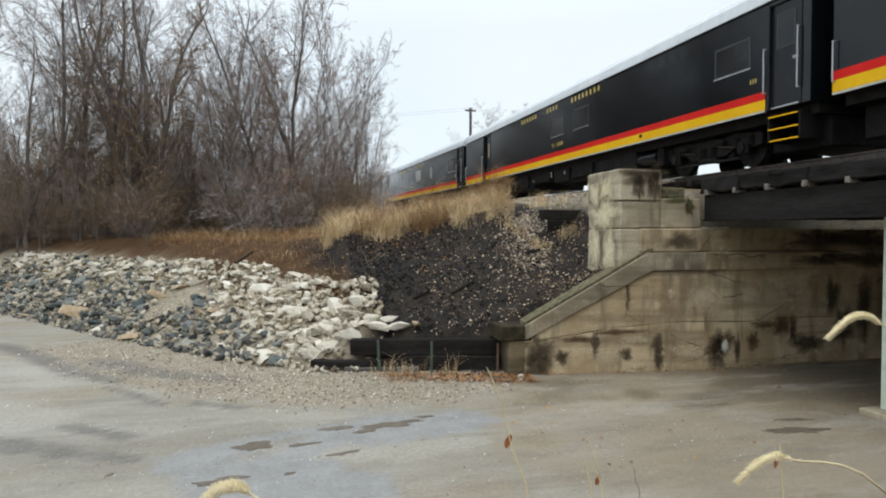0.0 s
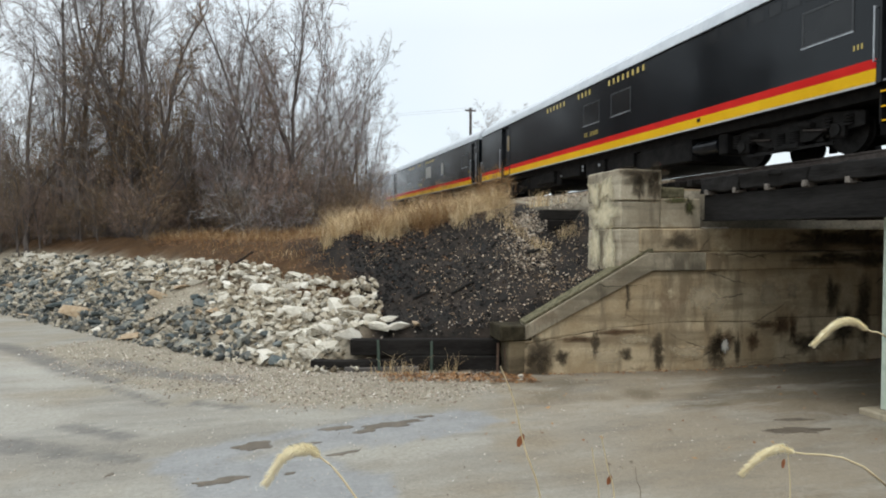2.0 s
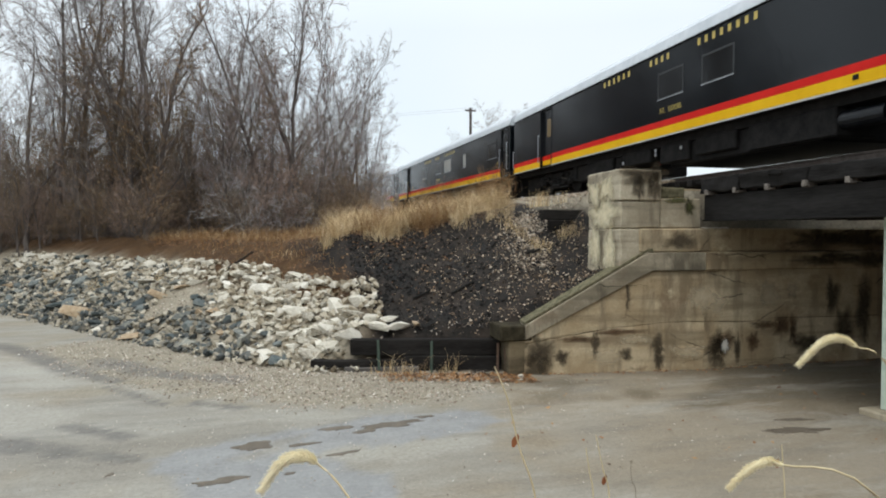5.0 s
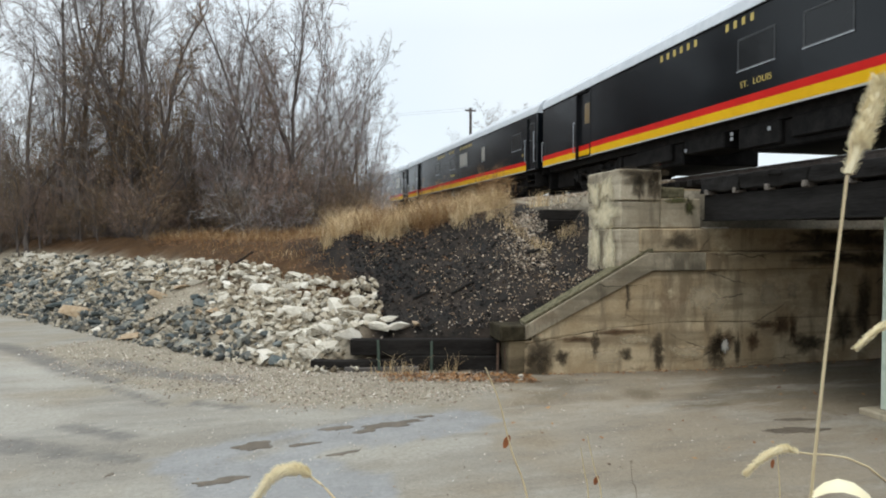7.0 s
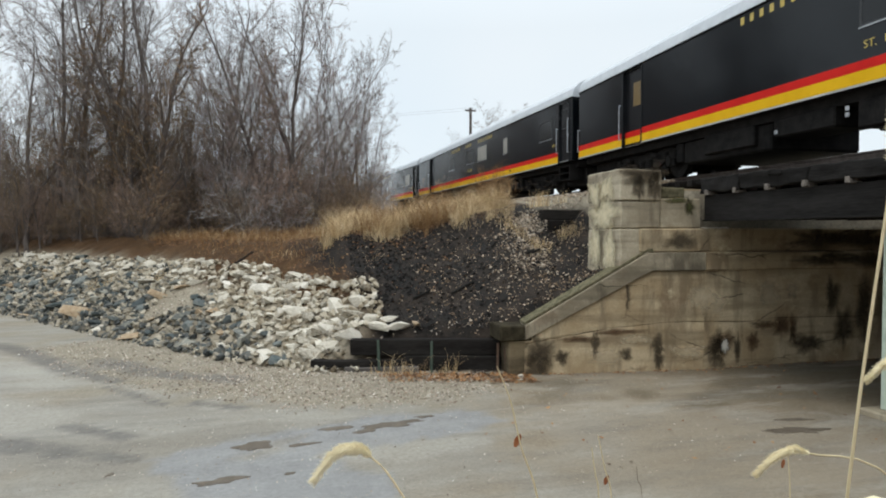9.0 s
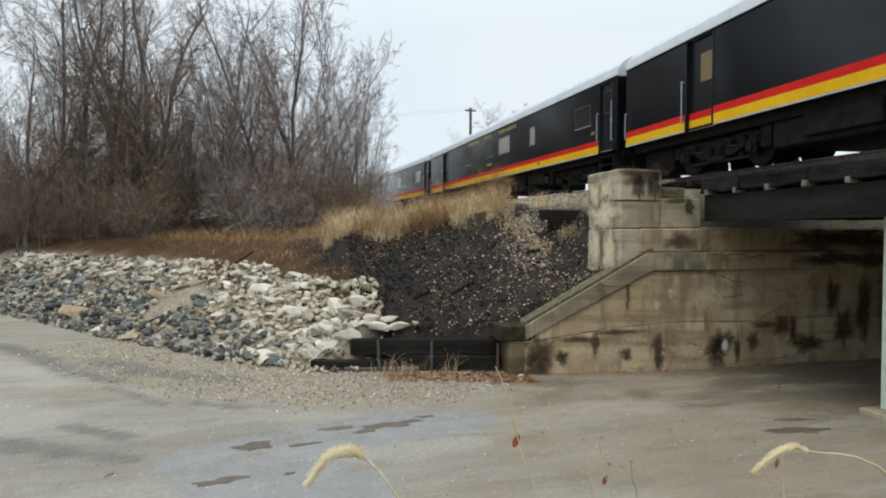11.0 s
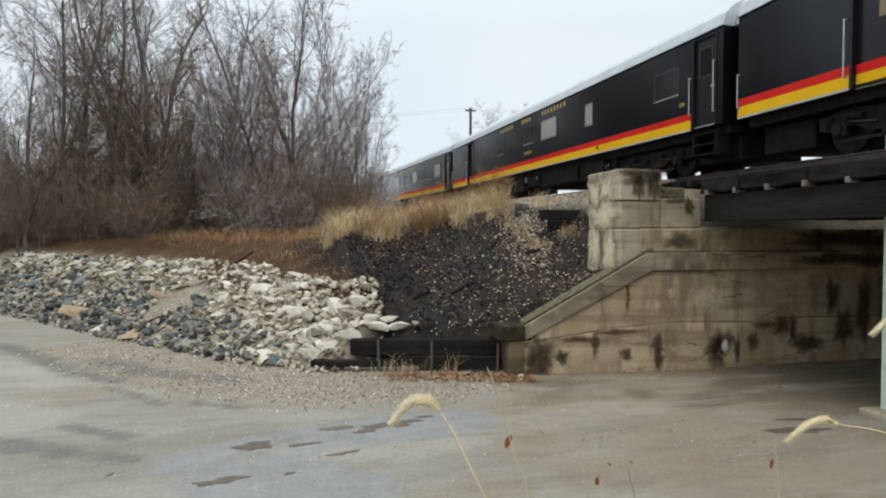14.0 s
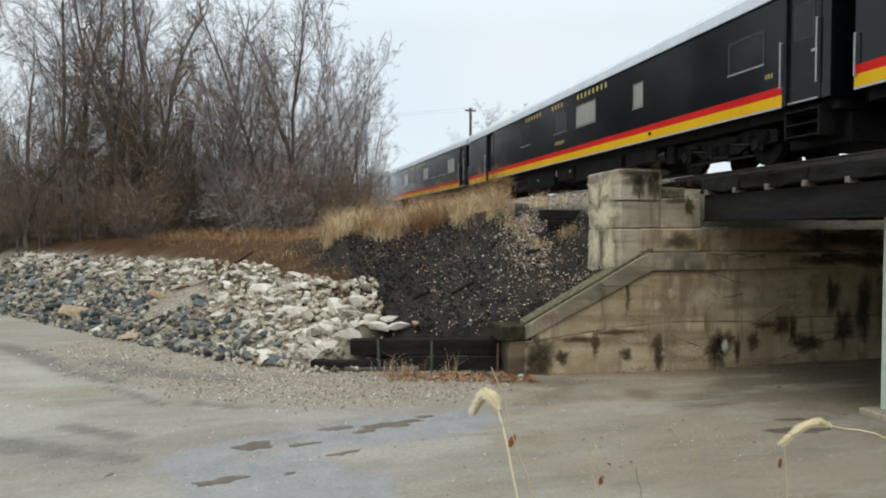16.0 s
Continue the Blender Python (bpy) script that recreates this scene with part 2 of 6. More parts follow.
    "wire": material("dark_wire", two((0.12, 0.12, 0.12), (0.16, 0.16, 0.16)), 3, 0.6, bump=0.0),
    "puddle": material("wet_mud", two((0.075, 0.06, 0.044), (0.17, 0.14, 0.105)), 6, 0.5, bump=0.15, fine=40, rough_var=0.2, spec=0.3),
    "seed": material("foxtail_bristles", [(0.15, (0.62, 0.52, 0.31)), (0.5, (0.80, 0.71, 0.47)), (0.85, (0.90, 0.83, 0.62))], 8, 0.7, bump=0.0, island=0.5),
    "stem": material("dry_grass_stem", two((0.52, 0.42, 0.24), (0.70, 0.58, 0.36)), 6, 0.6, bump=0.0),
    "stem_dark": material("withered_stem", two((0.12, 0.09, 0.06), (0.22, 0.17, 0.11)), 6, 0.7, bump=0.0),
    "leaf_brown": material("curled_brown_leaf", two((0.22, 0.065, 0.025), (0.36, 0.13, 0.05)), 20, 0.7, bump=0.2),
}


# ---- mesh helpers ----
def mesh_of(name, bm, mat):
    me = bpy.data.meshes.new(name)
    bm.to_mesh(me)
    bm.free()
    me.materials.append(mat)
    return me


def arrays_mesh(name, verts, faces, mat, smooth=False):
    me = bpy.data.meshes.new(name)
    me.from_pydata([tuple(v) for v in verts], [], [tuple(f) for f in faces])
    me.materials.append(mat)
    if smooth:
        me.polygons.foreach_set("use_smooth", [True] * len(me.polygons))
    me.update()
    return me


def part(name, data, mat, parent, label="", at=None):
    """Links a bmesh or a mesh as one object under a thing or a part."""
    me = mesh_of(name, data, mat) if isinstance(data, bmesh.types.BMesh) else data
    ob = new(name, me)
    ob.parent = parent
    if at is not None:
        ob.matrix_basis = at
    if label:
        ob["label"] = label
    return ob


def thing(name, label, category, group="", at=None, kind=""):
    ob = new(name)
    ob.empty_display_size = 0.2
    if at is not None:
        ob.matrix_basis = at
    return tagged(ob, label, category, group, kind)


def add_box(bm, x0, x1, y0, y1, z0, z1, bevel=0.0):
    r = bmesh.ops.create_cube(bm, size=1.0, matrix=Matrix.Translation(((x0 + x1) / 2, (y0 + y1) / 2, (z0 + z1) / 2)) @ Matrix.Diagonal((x1 - x0, y1 - y0, z1 - z0, 1)))
    if bevel:
        edges = list({e for v in r["verts"] for e in v.link_edges})
        bmesh.ops.bevel(bm, geom=edges, offset=bevel, segments=1, affect="EDGES", profile=0.5)
    return bm


def box(x0, x1, y0, y1, z0, z1, bevel=0.0):
    return add_box(bmesh.new(), x0, x1, y0, y1, z0, z1, bevel)


def add_cyl(bm, a, b, r, n=10, r2=None):
    a, b = Vector(a), Vector(b)
    d = b - a
    m = Matrix.Translation((a + b) / 2) @ d.to_track_quat("Z", "Y").to_matrix().to_4x4()
    bmesh.ops.create_cone(bm, cap_ends=True, segments=n, radius1=r, radius2=r if r2 is None else r2, depth=d.length, matrix=m)
    return bm


def prism(profile, axis, lo, hi, bevel=0.0):
    """A solid with the outline `profile` (2D) swept along axis from lo to hi."""
    bm = bmesh.new()
    put = {"y": lambda p, s: (p[0], s, p[1]), "x": lambda p, s: (s, p[0], p[1]), "z": lambda p, s: (p[0], p[1], s)}[axis]
    a = [bm.verts.new(put(p, lo)) for p in profile]
    b = [bm.verts.new(put(p, hi)) for p in profile]
    bm.faces.new(a), bm.faces.new(b[::-1])
    for i in range(len(a)):
        j = (i + 1) % len(a)
        bm.faces.new((a[j], a[i], b[i], b[j]))
    bmesh.ops.recalc_face_normals(bm, faces=bm.faces)
    if bevel:
        bmesh.ops.bevel(bm, geom=list(bm.edges), offset=bevel, segments=1, affect="EDGES", profile=0.5)
    return bm


def roughen(bm, amount, cuts, scale=1.5, seed=0.0):
    """Uneven, worn faces: subdivide and push the points about."""
    bmesh.ops.subdivide_edges(bm, edges=list(bm.edges), cuts=cuts, use_grid_fill=True)
    for v in bm.verts:
        v.co += Vector(noise.noise_vector(v.co * scale + Vector((seed, seed * 0.7, 3.1)))) * amount
    return bm


def fbm(x, y, s=1.0, z=0.0):
    return noise.fractal(Vector((x * s, y * s, z)), 0.9, 2.0, 4)


def smooth(a, b, x):
    t = min(1.0, max(0.0, (x - a) / (b - a)))
    return t * t * (3 - 2 * t)


def lump_variants(rng, n, flat=0.6, points=12):
    """Angular stones: hulls of random points."""
    out = []
    for _ in range(n):
        bm = bmesh.new()
        for _ in range(points):
            d = Vector((rng.gauss(0, 1), rng.gauss(0, 1), rng.gauss(0, 1))).normalized()
            d = Vector((max(-0.75, min(0.75, d.x)), max(-0.7, min(0.7, d.y)), max(-0.7, min(0.7, d.z))))
            bm.verts.new((d.x, d.y * 0.8, d.z * flat))
        bmesh.ops.convex_hull(bm, input=list(bm.verts))
        loose = [v for v in bm.verts if not v.link_faces]
        bmesh.ops.delete(bm, geom=loose, context="VERTS")
        bm.verts.index_update()
        out.append((np.array([v.co[:] for v in bm.verts]), [[v.index for v in f.verts] for f in bm.faces]))
        bm.free()
    return out


def scatter(name, variants, spots, mat, seed=1):
    """One joined mesh: spots are (x, y, z, size)."""
    rng = random.Random(seed)
    verts, faces, base = [], [], 0
    for x, y, z, s in spots:
        v, f = rng.choice(variants)
        r = np.array(Euler((rng.uniform(-0.5, 0.5), rng.uniform(-0.5, 0.5), rng.uniform(0, 6.28))).to_matrix())
        verts.extend(((v * s) @ r.T + (x, y, z)).tolist())
        faces.extend([[i + base for i in q] for q in f])
        base += len(v)
    return arrays_mesh(name, verts, faces, mat)


class Sticks:
    """Collects tapered tubes and blades into one mesh."""

    def __init__(self):
        self.v, self.f = [], []

    def tube(self, pts, radii, n=3):
        base = len(self.v)
        for i, (p, r) in enumerate(zip(pts, radii)):
            d = (pts[min(i + 1, len(pts) - 1)] - pts[max(i - 1, 0)]).normalized()
            a = d.orthogonal().normalized()
            b = d.cross(a)
            for k in range(n):
                c = math.cos(6.2832 * k / n) * r
                s = math.sin(6.2832 * k / n) * r
                self.v.append(p + a * c + b * s)
        for i in range(len(pts) - 1):
            for k in range(n):
                l = (k + 1) % n
                self.f.append((base + i * n + k, base + i * n + l, base + i * n + n + l, base + i * n + n + k))

    def blade(self, pts, width, side):
        base = len(self.v)
        n = len(pts)
        for i, p in enumerate(pts):
            w = width * (1 - (i / (n - 1)) ** 2 * 0.92) * 0.5
            self.v.append(p - side * w)
            self.v.append(p + side * w)
        for i in range(n - 1):
            a = base + 2 * i
            self.f.append((a, a + 1, a + 3, a + 2))

    def twig(self, p, q, r):
        """A thin pointed shoot."""
        b = len(self.v)
        a = (q - p).orthogonal().normalized() * r
        c = (q - p).normalized().cross(a)
        self.v.extend((p + a, p - a * 0.5 + c * 0.87, p - a * 0.5 - c * 0.87, q))
        self.f.extend(((b, b + 1, b + 3), (b + 1, b + 2, b + 3), (b + 2, b, b + 3)))

    def leaf(self, p, d, side, l, w):
        b = len(self.v)
        self.v.extend((p, p + d * l * 0.5 + side * w, p + d * l, p + d * l * 0.5 - side * w))
        self.f.append((b, b + 1, b + 2, b + 3))

    def mesh(self, name, mat, smooth_on=False):
        return arrays_mesh(name, self.v, self.f, mat, smooth_on)


# ---- the lie of the land ----
TOE = [(-330, 420), (-60, 90), (-25, 46.5), (-11.4, 28.9), (-5.3, 21.3), (-1.6, 16.9), (0.4, 15.3), (5.0, 14.05), (9.6, 13.4), (60, 13.4), (500, 13.4)]
BASE = [(-400, 0.0), (-0.2, 0.0), (0.6, 0.10), (1.25, 0.20), (1.5, 0.68), (4.8, 0.80), (5.3, 1.05), (7.9, 2.62), (8.6, 3.3), (9.4, 4.35), (500, 4.35)]
TRACK_X, RAIL_Z = 11.45, 4.82


def lerp_table(table, x):
    for (a, u), (b, v) in zip(table, table[1:]):
        if x <= b:
            return u + (v - u) * max(0.0, (x - a)) / (b - a)
    return table[-1][1]


def toe_distance(x, y):
    """Distance from the foot of the bank, positive on the bank."""
    best, sign = 1e9, 1
    for (ax, ay), (bx, by) in zip(TOE, TOE[1:]):
        dx, dy = bx - ax, by - ay
        t = min(1.0, max(0.0, ((x - ax) * dx + (y - ay) * dy) / (dx * dx + dy * dy)))
        d = math.hypot(x - ax - dx * t, y - ay - dy * t)
        if d < best:
            best, sign = d, 1 if dx * (y - ay) - dy * (x - ax) > 0 else -1
    return best * sign


def terrace(x, y):
    far = smooth(60, 200, abs(x - TRACK_X))
    z = 3.0 + 0.10 * fbm(x, y, 0.25) + 1.45 * (0.3 * smooth(0.0, 3.5, x) + 0.7 * smooth(3.0, 9.0, x)) * (1 - far)
    return z


def height(x, y):
    s = toe_distance(x, y)
    if s > 0:
        slope = lerp_table(BASE, x) * smooth(0.16, 0.36, s) + 0.56 * max(0.0, s - 1.5 * smooth(5.8, 7.2, x)) + 0.10 * fbm(x, y, 0.6) * min(1, s)
        top = terrace(x, y)
        k = 0.35
        d = max(k - abs(slope - top), 0) / k
        z = min(slope, top) - d * d * k / 4
        if x > 8.9 and s < 3:
            z = min(z, 4.42)
        return z
    # road and the near bank on which the camera stands
    bank = 0.40 * max(0.0, 5.2 - y) * smooth(-9, -3, x)
    bank = min(bank, 2.0 + 0.02 * max(0.0, -y)) + (2.45 * smooth(4, 9, x) if y < 2.5 else 2.45 * smooth(4, 9, x) * smooth(3.2, 2.5, y))
    z = bank + 0.025 * fbm(x, y, 0.35) + 0.02 * smooth(0.5, 0, -s) * fbm(x, y, 1.5)
    return z


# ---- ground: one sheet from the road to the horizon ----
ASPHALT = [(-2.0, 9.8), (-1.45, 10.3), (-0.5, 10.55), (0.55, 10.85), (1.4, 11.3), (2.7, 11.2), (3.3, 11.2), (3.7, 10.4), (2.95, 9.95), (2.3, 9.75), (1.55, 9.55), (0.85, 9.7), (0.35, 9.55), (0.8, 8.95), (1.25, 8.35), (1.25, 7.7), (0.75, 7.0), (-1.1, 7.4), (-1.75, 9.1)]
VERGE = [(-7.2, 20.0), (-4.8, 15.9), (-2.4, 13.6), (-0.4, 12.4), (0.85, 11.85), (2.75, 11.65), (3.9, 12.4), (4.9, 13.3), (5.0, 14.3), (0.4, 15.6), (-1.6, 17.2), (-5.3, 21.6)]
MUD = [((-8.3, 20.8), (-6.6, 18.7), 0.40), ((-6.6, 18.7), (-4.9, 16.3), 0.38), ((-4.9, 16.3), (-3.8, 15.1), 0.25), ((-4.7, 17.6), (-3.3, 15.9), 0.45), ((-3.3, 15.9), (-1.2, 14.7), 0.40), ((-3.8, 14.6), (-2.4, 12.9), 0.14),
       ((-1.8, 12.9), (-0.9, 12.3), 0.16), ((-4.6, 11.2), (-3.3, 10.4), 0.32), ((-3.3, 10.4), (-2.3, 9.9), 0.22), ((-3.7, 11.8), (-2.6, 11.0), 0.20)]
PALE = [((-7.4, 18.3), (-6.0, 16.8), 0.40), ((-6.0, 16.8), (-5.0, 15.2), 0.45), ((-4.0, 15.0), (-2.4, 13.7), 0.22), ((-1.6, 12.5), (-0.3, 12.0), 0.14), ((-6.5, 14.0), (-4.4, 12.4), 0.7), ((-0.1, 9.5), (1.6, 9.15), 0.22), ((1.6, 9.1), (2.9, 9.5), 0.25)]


def inside(poly, x, y):
    """Distance to the outline, positive within."""
    best, within = 1e9, False
    for (ax, ay), (bx, by) in zip(poly, poly[1:] + poly[:1]):
        dx, dy = bx - ax, by - ay
        t = min(1.0, max(0.0, ((x - ax) * dx + (y - ay) * dy) / (dx * dx + dy * dy)))
        best = min(best, math.hypot(x - ax - dx * t, y - ay - dy * t))
        if (ay > y) != (by > y) and x < ax + dx * (y - ay) / dy:
            within = not within
    return best if within else -best


def streaked(lines, x, y):
    """How strongly a smear of mud or dust covers a spot."""
    best = 0.0
    for (ax, ay), (bx, by), w in lines:
        dx, dy = bx - ax, by - ay
        t = min(1.0, max(0.0, ((x - ax) * dx + (y - ay) * dy) / (dx * dx + dy * dy)))
        d = math.hypot(x - ax - dx * t, y - ay - dy * t) + 0.30 * w * noise.noise(Vector((x * 2.5, y * 2.5, 3.3)))
        best = max(best, smooth(w * 1.5, w * 0.35, d))
    return best


def graded(stops):
    out = []
    for a, b, step in stops:
        n = max(1, round((b - a) / step))
        out += [a + (b - a) * i / n for i in range(n)]
    return out + [stops[-1][1]]


def make_ground():
    xs = graded([(-900, -120, 65), (-120, -34, 5), (-34, -16, 0.7), (-16, 10, 0.2), (10, 20, 0.6), (20, 120, 9), (120, 900, 65)])
    ys = graded([(-600, -30, 60), (-30, -2, 2), (-2, 6, 0.5), (6, 24, 0.2), (24, 50, 0.6), (50, 140, 6), (140, 1400, 90)])
    verts, zone, cover = [], [], []
    for y in ys:
        for x in xs:
            s = toe_distance(x, y)
            z = height(x, y)
            verts.append((x, y, z))
            n = fbm(x, y, 0.7, 4.0)
            n2 = fbm(x, y, 2.3, 9.0)
            coal = leaf = grav = 0.0
            if s > -0.1:
                lim = 4.3 - 1.3 * smooth(-4.5, -2.5, x) - 0.5 * smooth(-1.0, 0.6, x) - 0.9 * smooth(1.0, 1.6, x)
                grav = smooth(2.3, 1.3, x + 0.5 * n) * smooth(lim, lim - 0.8, s + 0.4 * n)
                coal = smooth(1.2, 2.2, x + 0.5 * n + 0.65 * max(0, s - 2.3)) * max(smooth(-0.02, 0.16, terrace(x, y) - z + 0.10 * n), smooth(5.4, 6.6, x) * smooth(4.1, 3.7, z)) * (1 - grav)
                leaf, grav = (1 - grav), 1.0
                if x > 7.2:
                    grav, coal, leaf = 1.0, smooth(4.2, 3.85, z), 0.0
            else:
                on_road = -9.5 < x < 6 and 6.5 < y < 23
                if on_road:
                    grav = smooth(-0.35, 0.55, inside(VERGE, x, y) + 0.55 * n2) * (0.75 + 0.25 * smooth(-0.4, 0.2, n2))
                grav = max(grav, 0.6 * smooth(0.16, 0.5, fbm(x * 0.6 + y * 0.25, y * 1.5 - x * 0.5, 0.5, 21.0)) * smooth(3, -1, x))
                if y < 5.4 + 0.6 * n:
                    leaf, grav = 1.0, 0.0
            # road damp; its rise with x also paints in shade near the bridge
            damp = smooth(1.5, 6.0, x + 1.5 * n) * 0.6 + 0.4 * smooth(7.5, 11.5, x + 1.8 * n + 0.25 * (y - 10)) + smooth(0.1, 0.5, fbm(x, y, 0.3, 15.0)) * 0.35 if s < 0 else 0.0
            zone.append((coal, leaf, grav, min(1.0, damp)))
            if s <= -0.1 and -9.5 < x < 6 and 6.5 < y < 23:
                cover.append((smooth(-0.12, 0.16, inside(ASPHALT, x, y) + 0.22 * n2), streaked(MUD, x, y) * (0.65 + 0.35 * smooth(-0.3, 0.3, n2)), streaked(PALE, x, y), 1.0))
            else:
                cover.append((0.0, 0.0, 0.0, 1.0))
    w = len(xs)
    faces = [(j * w + i, j * w + i + 1, (j + 1) * w + i + 1, (j + 1) * w + i) for j in range(len(ys) - 1) for i in range(w - 1)]
    m = bpy.data.materials.new("ground_surfaces")
    m.use_nodes = True
    t = m.node_tree
    b = t.nodes["Principled BSDF"]
    at = t.nodes.new("ShaderNodeAttribute")
    at.attribute_name = "zone"
    sep = t.nodes.new("ShaderNodeSeparateColor")
    t.links.new(at.outputs["Color"], sep.inputs[0])
    co = t.nodes.new("ShaderNodeTexCoord")

    def tex(scale, detail=6, rough=0.6, stretch=(1, 1, 1)):
        mp = t.nodes.new("ShaderNodeMapping")
        mp.inputs["Scale"].default_value = stretch
        t.links.new(co.outputs["Object"], mp.inputs[0])
        n = t.nodes.new("ShaderNodeTexNoise")
        n.inputs["Scale"].default_value, n.inputs["Detail"].default_value, n.inputs["Roughness"].default_value = scale, detail, rough
        t.links.new(mp.outputs[0], n.inputs["Vector"])
        return n.outputs["Fac"]

    def ramp(src, stops):
        r = t.nodes.new("ShaderNodeValToRGB")
        el = r.color_ramp.elements
        while len(el) < len(stops):
            el.new(0.5)
        for e, (p, c) in zip(el, stops):
            e.position, e.color = p, (*c, 1)
        t.links.new(src, r.inputs[0])
        return r.outputs[0]

    def mix(f, a, c, kind="MIX"):
        x = t.nodes.new("ShaderNodeMix")
        x.data_type, x.blend_type = "RGBA", kind
        if isinstance(f, float):
            x.inputs[0].default_value = f
        else:
            t.links.new(f, x.inputs[0])
        for k, s in ((6, a), (7, c)):
            t.links.new(s, x.inputs[k])
        return x.outputs[2]

    big, mid, fine, vfine = tex(0.22, 5), tex(1.6, 8, 0.65), tex(14, 6, 0.7), tex(60, 4, 0.7)
    streak = tex(0.5, 6, 0.6, (0.35, 1.6, 1))
    road = mix(0.5, ramp(streak, [(0.36, (0.161, 0.147, 0.126)), (0.5, (0.266, 0.245, 0.206)), (0.62, (0.364, 0.350, 0.311))]),
               ramp(big, [(0.40, (0.217, 0.193, 0.154)), (0.5, (0.280, 0.262, 0.227)), (0.62, (0.364, 0.360, 0.346))]))
    road = mix(0.4, road, ramp(fine, [(0.3, (0.154, 0.136, 0.112)), (0.5, (0.315, 0.287, 0.241)), (0.75, (0.434, 0.406, 0.357))]))
    road = mix(0.3, road, ramp(vfine, [(0.3, (0.112, 0.101, 0.087)), (0.6, (0.406, 0.378, 0.336))]))
    stain = t.nodes.new("ShaderNodeMapRange")
    stain.inputs[1].default_value, stain.inputs[2].default_value, stain.inputs[4].default_value = 0.56, 0.70, 0.35
    t.links.new(tex(0.6, 7, 0.62, (0.5, 1.2, 1)), stain.inputs[0])
    road = mix(stain.outputs[0], road, ramp(fine, [(0.3, (0.13, 0.12, 0.105)), (0.7, (0.26, 0.24, 0.21))]))
    wet = t.nodes.new("ShaderNodeMix")
    wet.data_type, wet.blend_type = "RGBA", "MULTIPLY"
    t.links.new(at.outputs["Alpha"], wet.inputs[0])
    t.links.new(road, wet.inputs[6])
    wet.inputs[7].default_value = (0.97, 0.83, 0.65, 1)
    road = wet.outputs[2]
    bridge_shade = t.nodes.new("ShaderNodeMapRange")       # damp and the bridge's shade, darkened into the road colour
    bridge_shade.inputs[1].default_value, bridge_shade.inputs[2].default_value, bridge_shade.inputs[4].default_value = 0.62, 1.0, 0.75
    t.links.new(at.outputs["Alpha"], bridge_shade.inputs[0])
    road = mix(bridge_shade.outputs[0], road, ramp(fine, [(0.3, (0.075, 0.062, 0.044)), (0.7, (0.15, 0.125, 0.09))]))
    smear = t.nodes.new("ShaderNodeMapRange")
    smear.inputs[1].default_value, smear.inputs[2].default_value, smear.inputs[4].default_value = 0.49, 0.62, 0.40
    t.links.new(tex(0.9, 10, 0.72, (0.45, 1.3, 1)), smear.inputs[0])
    road = mix(smear.outputs[0], road, ramp(vfine, [(0.3, (0.09, 0.085, 0.078)), (0.7, (0.24, 0.225, 0.195))]))
    pale_smear = t.nodes.new("ShaderNodeMapRange")
    pale_smear.inputs[1].default_value, pale_smear.inputs[2].default_value, pale_smear.inputs[4].default_value = 0.51, 0.60, 0.42
    t.links.new(tex(0.55, 10, 0.7, (0.5, 1.5, 1)), pale_smear.inputs[0])
    road = mix(pale_smear.outputs[0], road, ramp(fine, [(0.3, (0.30, 0.28, 0.24)), (0.7, (0.47, 0.445, 0.395))]))
    speck = t.nodes.new("ShaderNodeMapRange")       # grit and chips all over the road
    speck.inputs[1].default_value, speck.inputs[2].default_value, speck.inputs[4].default_value = 0.54, 0.66, 0.65
    t.links.new(tex(9, 10, 0.85, (0.7, 1.2, 1)), speck.inputs[0])
    road = mix(speck.outputs[0], road, ramp(vfine, [(0.35, (0.10, 0.092, 0.08)), (0.5, (0.30, 0.275, 0.235)), (0.65, (0.52, 0.49, 0.43))]))
    warm = t.nodes.new("ShaderNodeMix")
    warm.data_type, warm.blend_type = "RGBA", "MULTIPLY"
    warm.inputs[0].default_value, warm.inputs[7].default_value = 1.0, (1.0, 1.0, 0.98, 1)
    t.links.new(road, warm.inputs[6])
    road = warm.outputs[2]
    at2 = t.nodes.new("ShaderNodeAttribute")
    at2.attribute_name = "cover"
    sep2 = t.nodes.new("ShaderNodeSeparateColor")
    t.links.new(at2.outputs["Color"], sep2.inputs[0])

    def ragged(src, hi):
        """Breaks the edge of a cover with grain."""
        add = t.nodes.new("ShaderNodeMath")
        add.operation = "MULTIPLY_ADD"
        t.links.new(mid, add.inputs[0])
        add.inputs[1].default_value = 0.9
        t.links.new(src, add.inputs[2])
        r = t.nodes.new("ShaderNodeMapRange")
        for i, v in enumerate((0.60, 1.30, 0.0, hi)):
            r.inputs[i + 1].default_value = v
        t.links.new(add.outputs[0], r.inputs[0])
        return r.outputs[0]

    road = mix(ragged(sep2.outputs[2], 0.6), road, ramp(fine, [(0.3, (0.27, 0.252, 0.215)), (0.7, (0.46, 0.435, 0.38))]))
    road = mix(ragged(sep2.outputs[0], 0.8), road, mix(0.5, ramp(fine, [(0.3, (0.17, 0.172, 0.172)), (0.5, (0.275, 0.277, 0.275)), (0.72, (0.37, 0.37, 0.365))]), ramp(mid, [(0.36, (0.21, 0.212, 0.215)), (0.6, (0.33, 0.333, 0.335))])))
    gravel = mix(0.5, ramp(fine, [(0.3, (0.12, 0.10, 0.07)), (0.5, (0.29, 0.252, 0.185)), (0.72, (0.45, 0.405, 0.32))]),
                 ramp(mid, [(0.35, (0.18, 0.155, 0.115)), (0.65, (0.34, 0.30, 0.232))]))
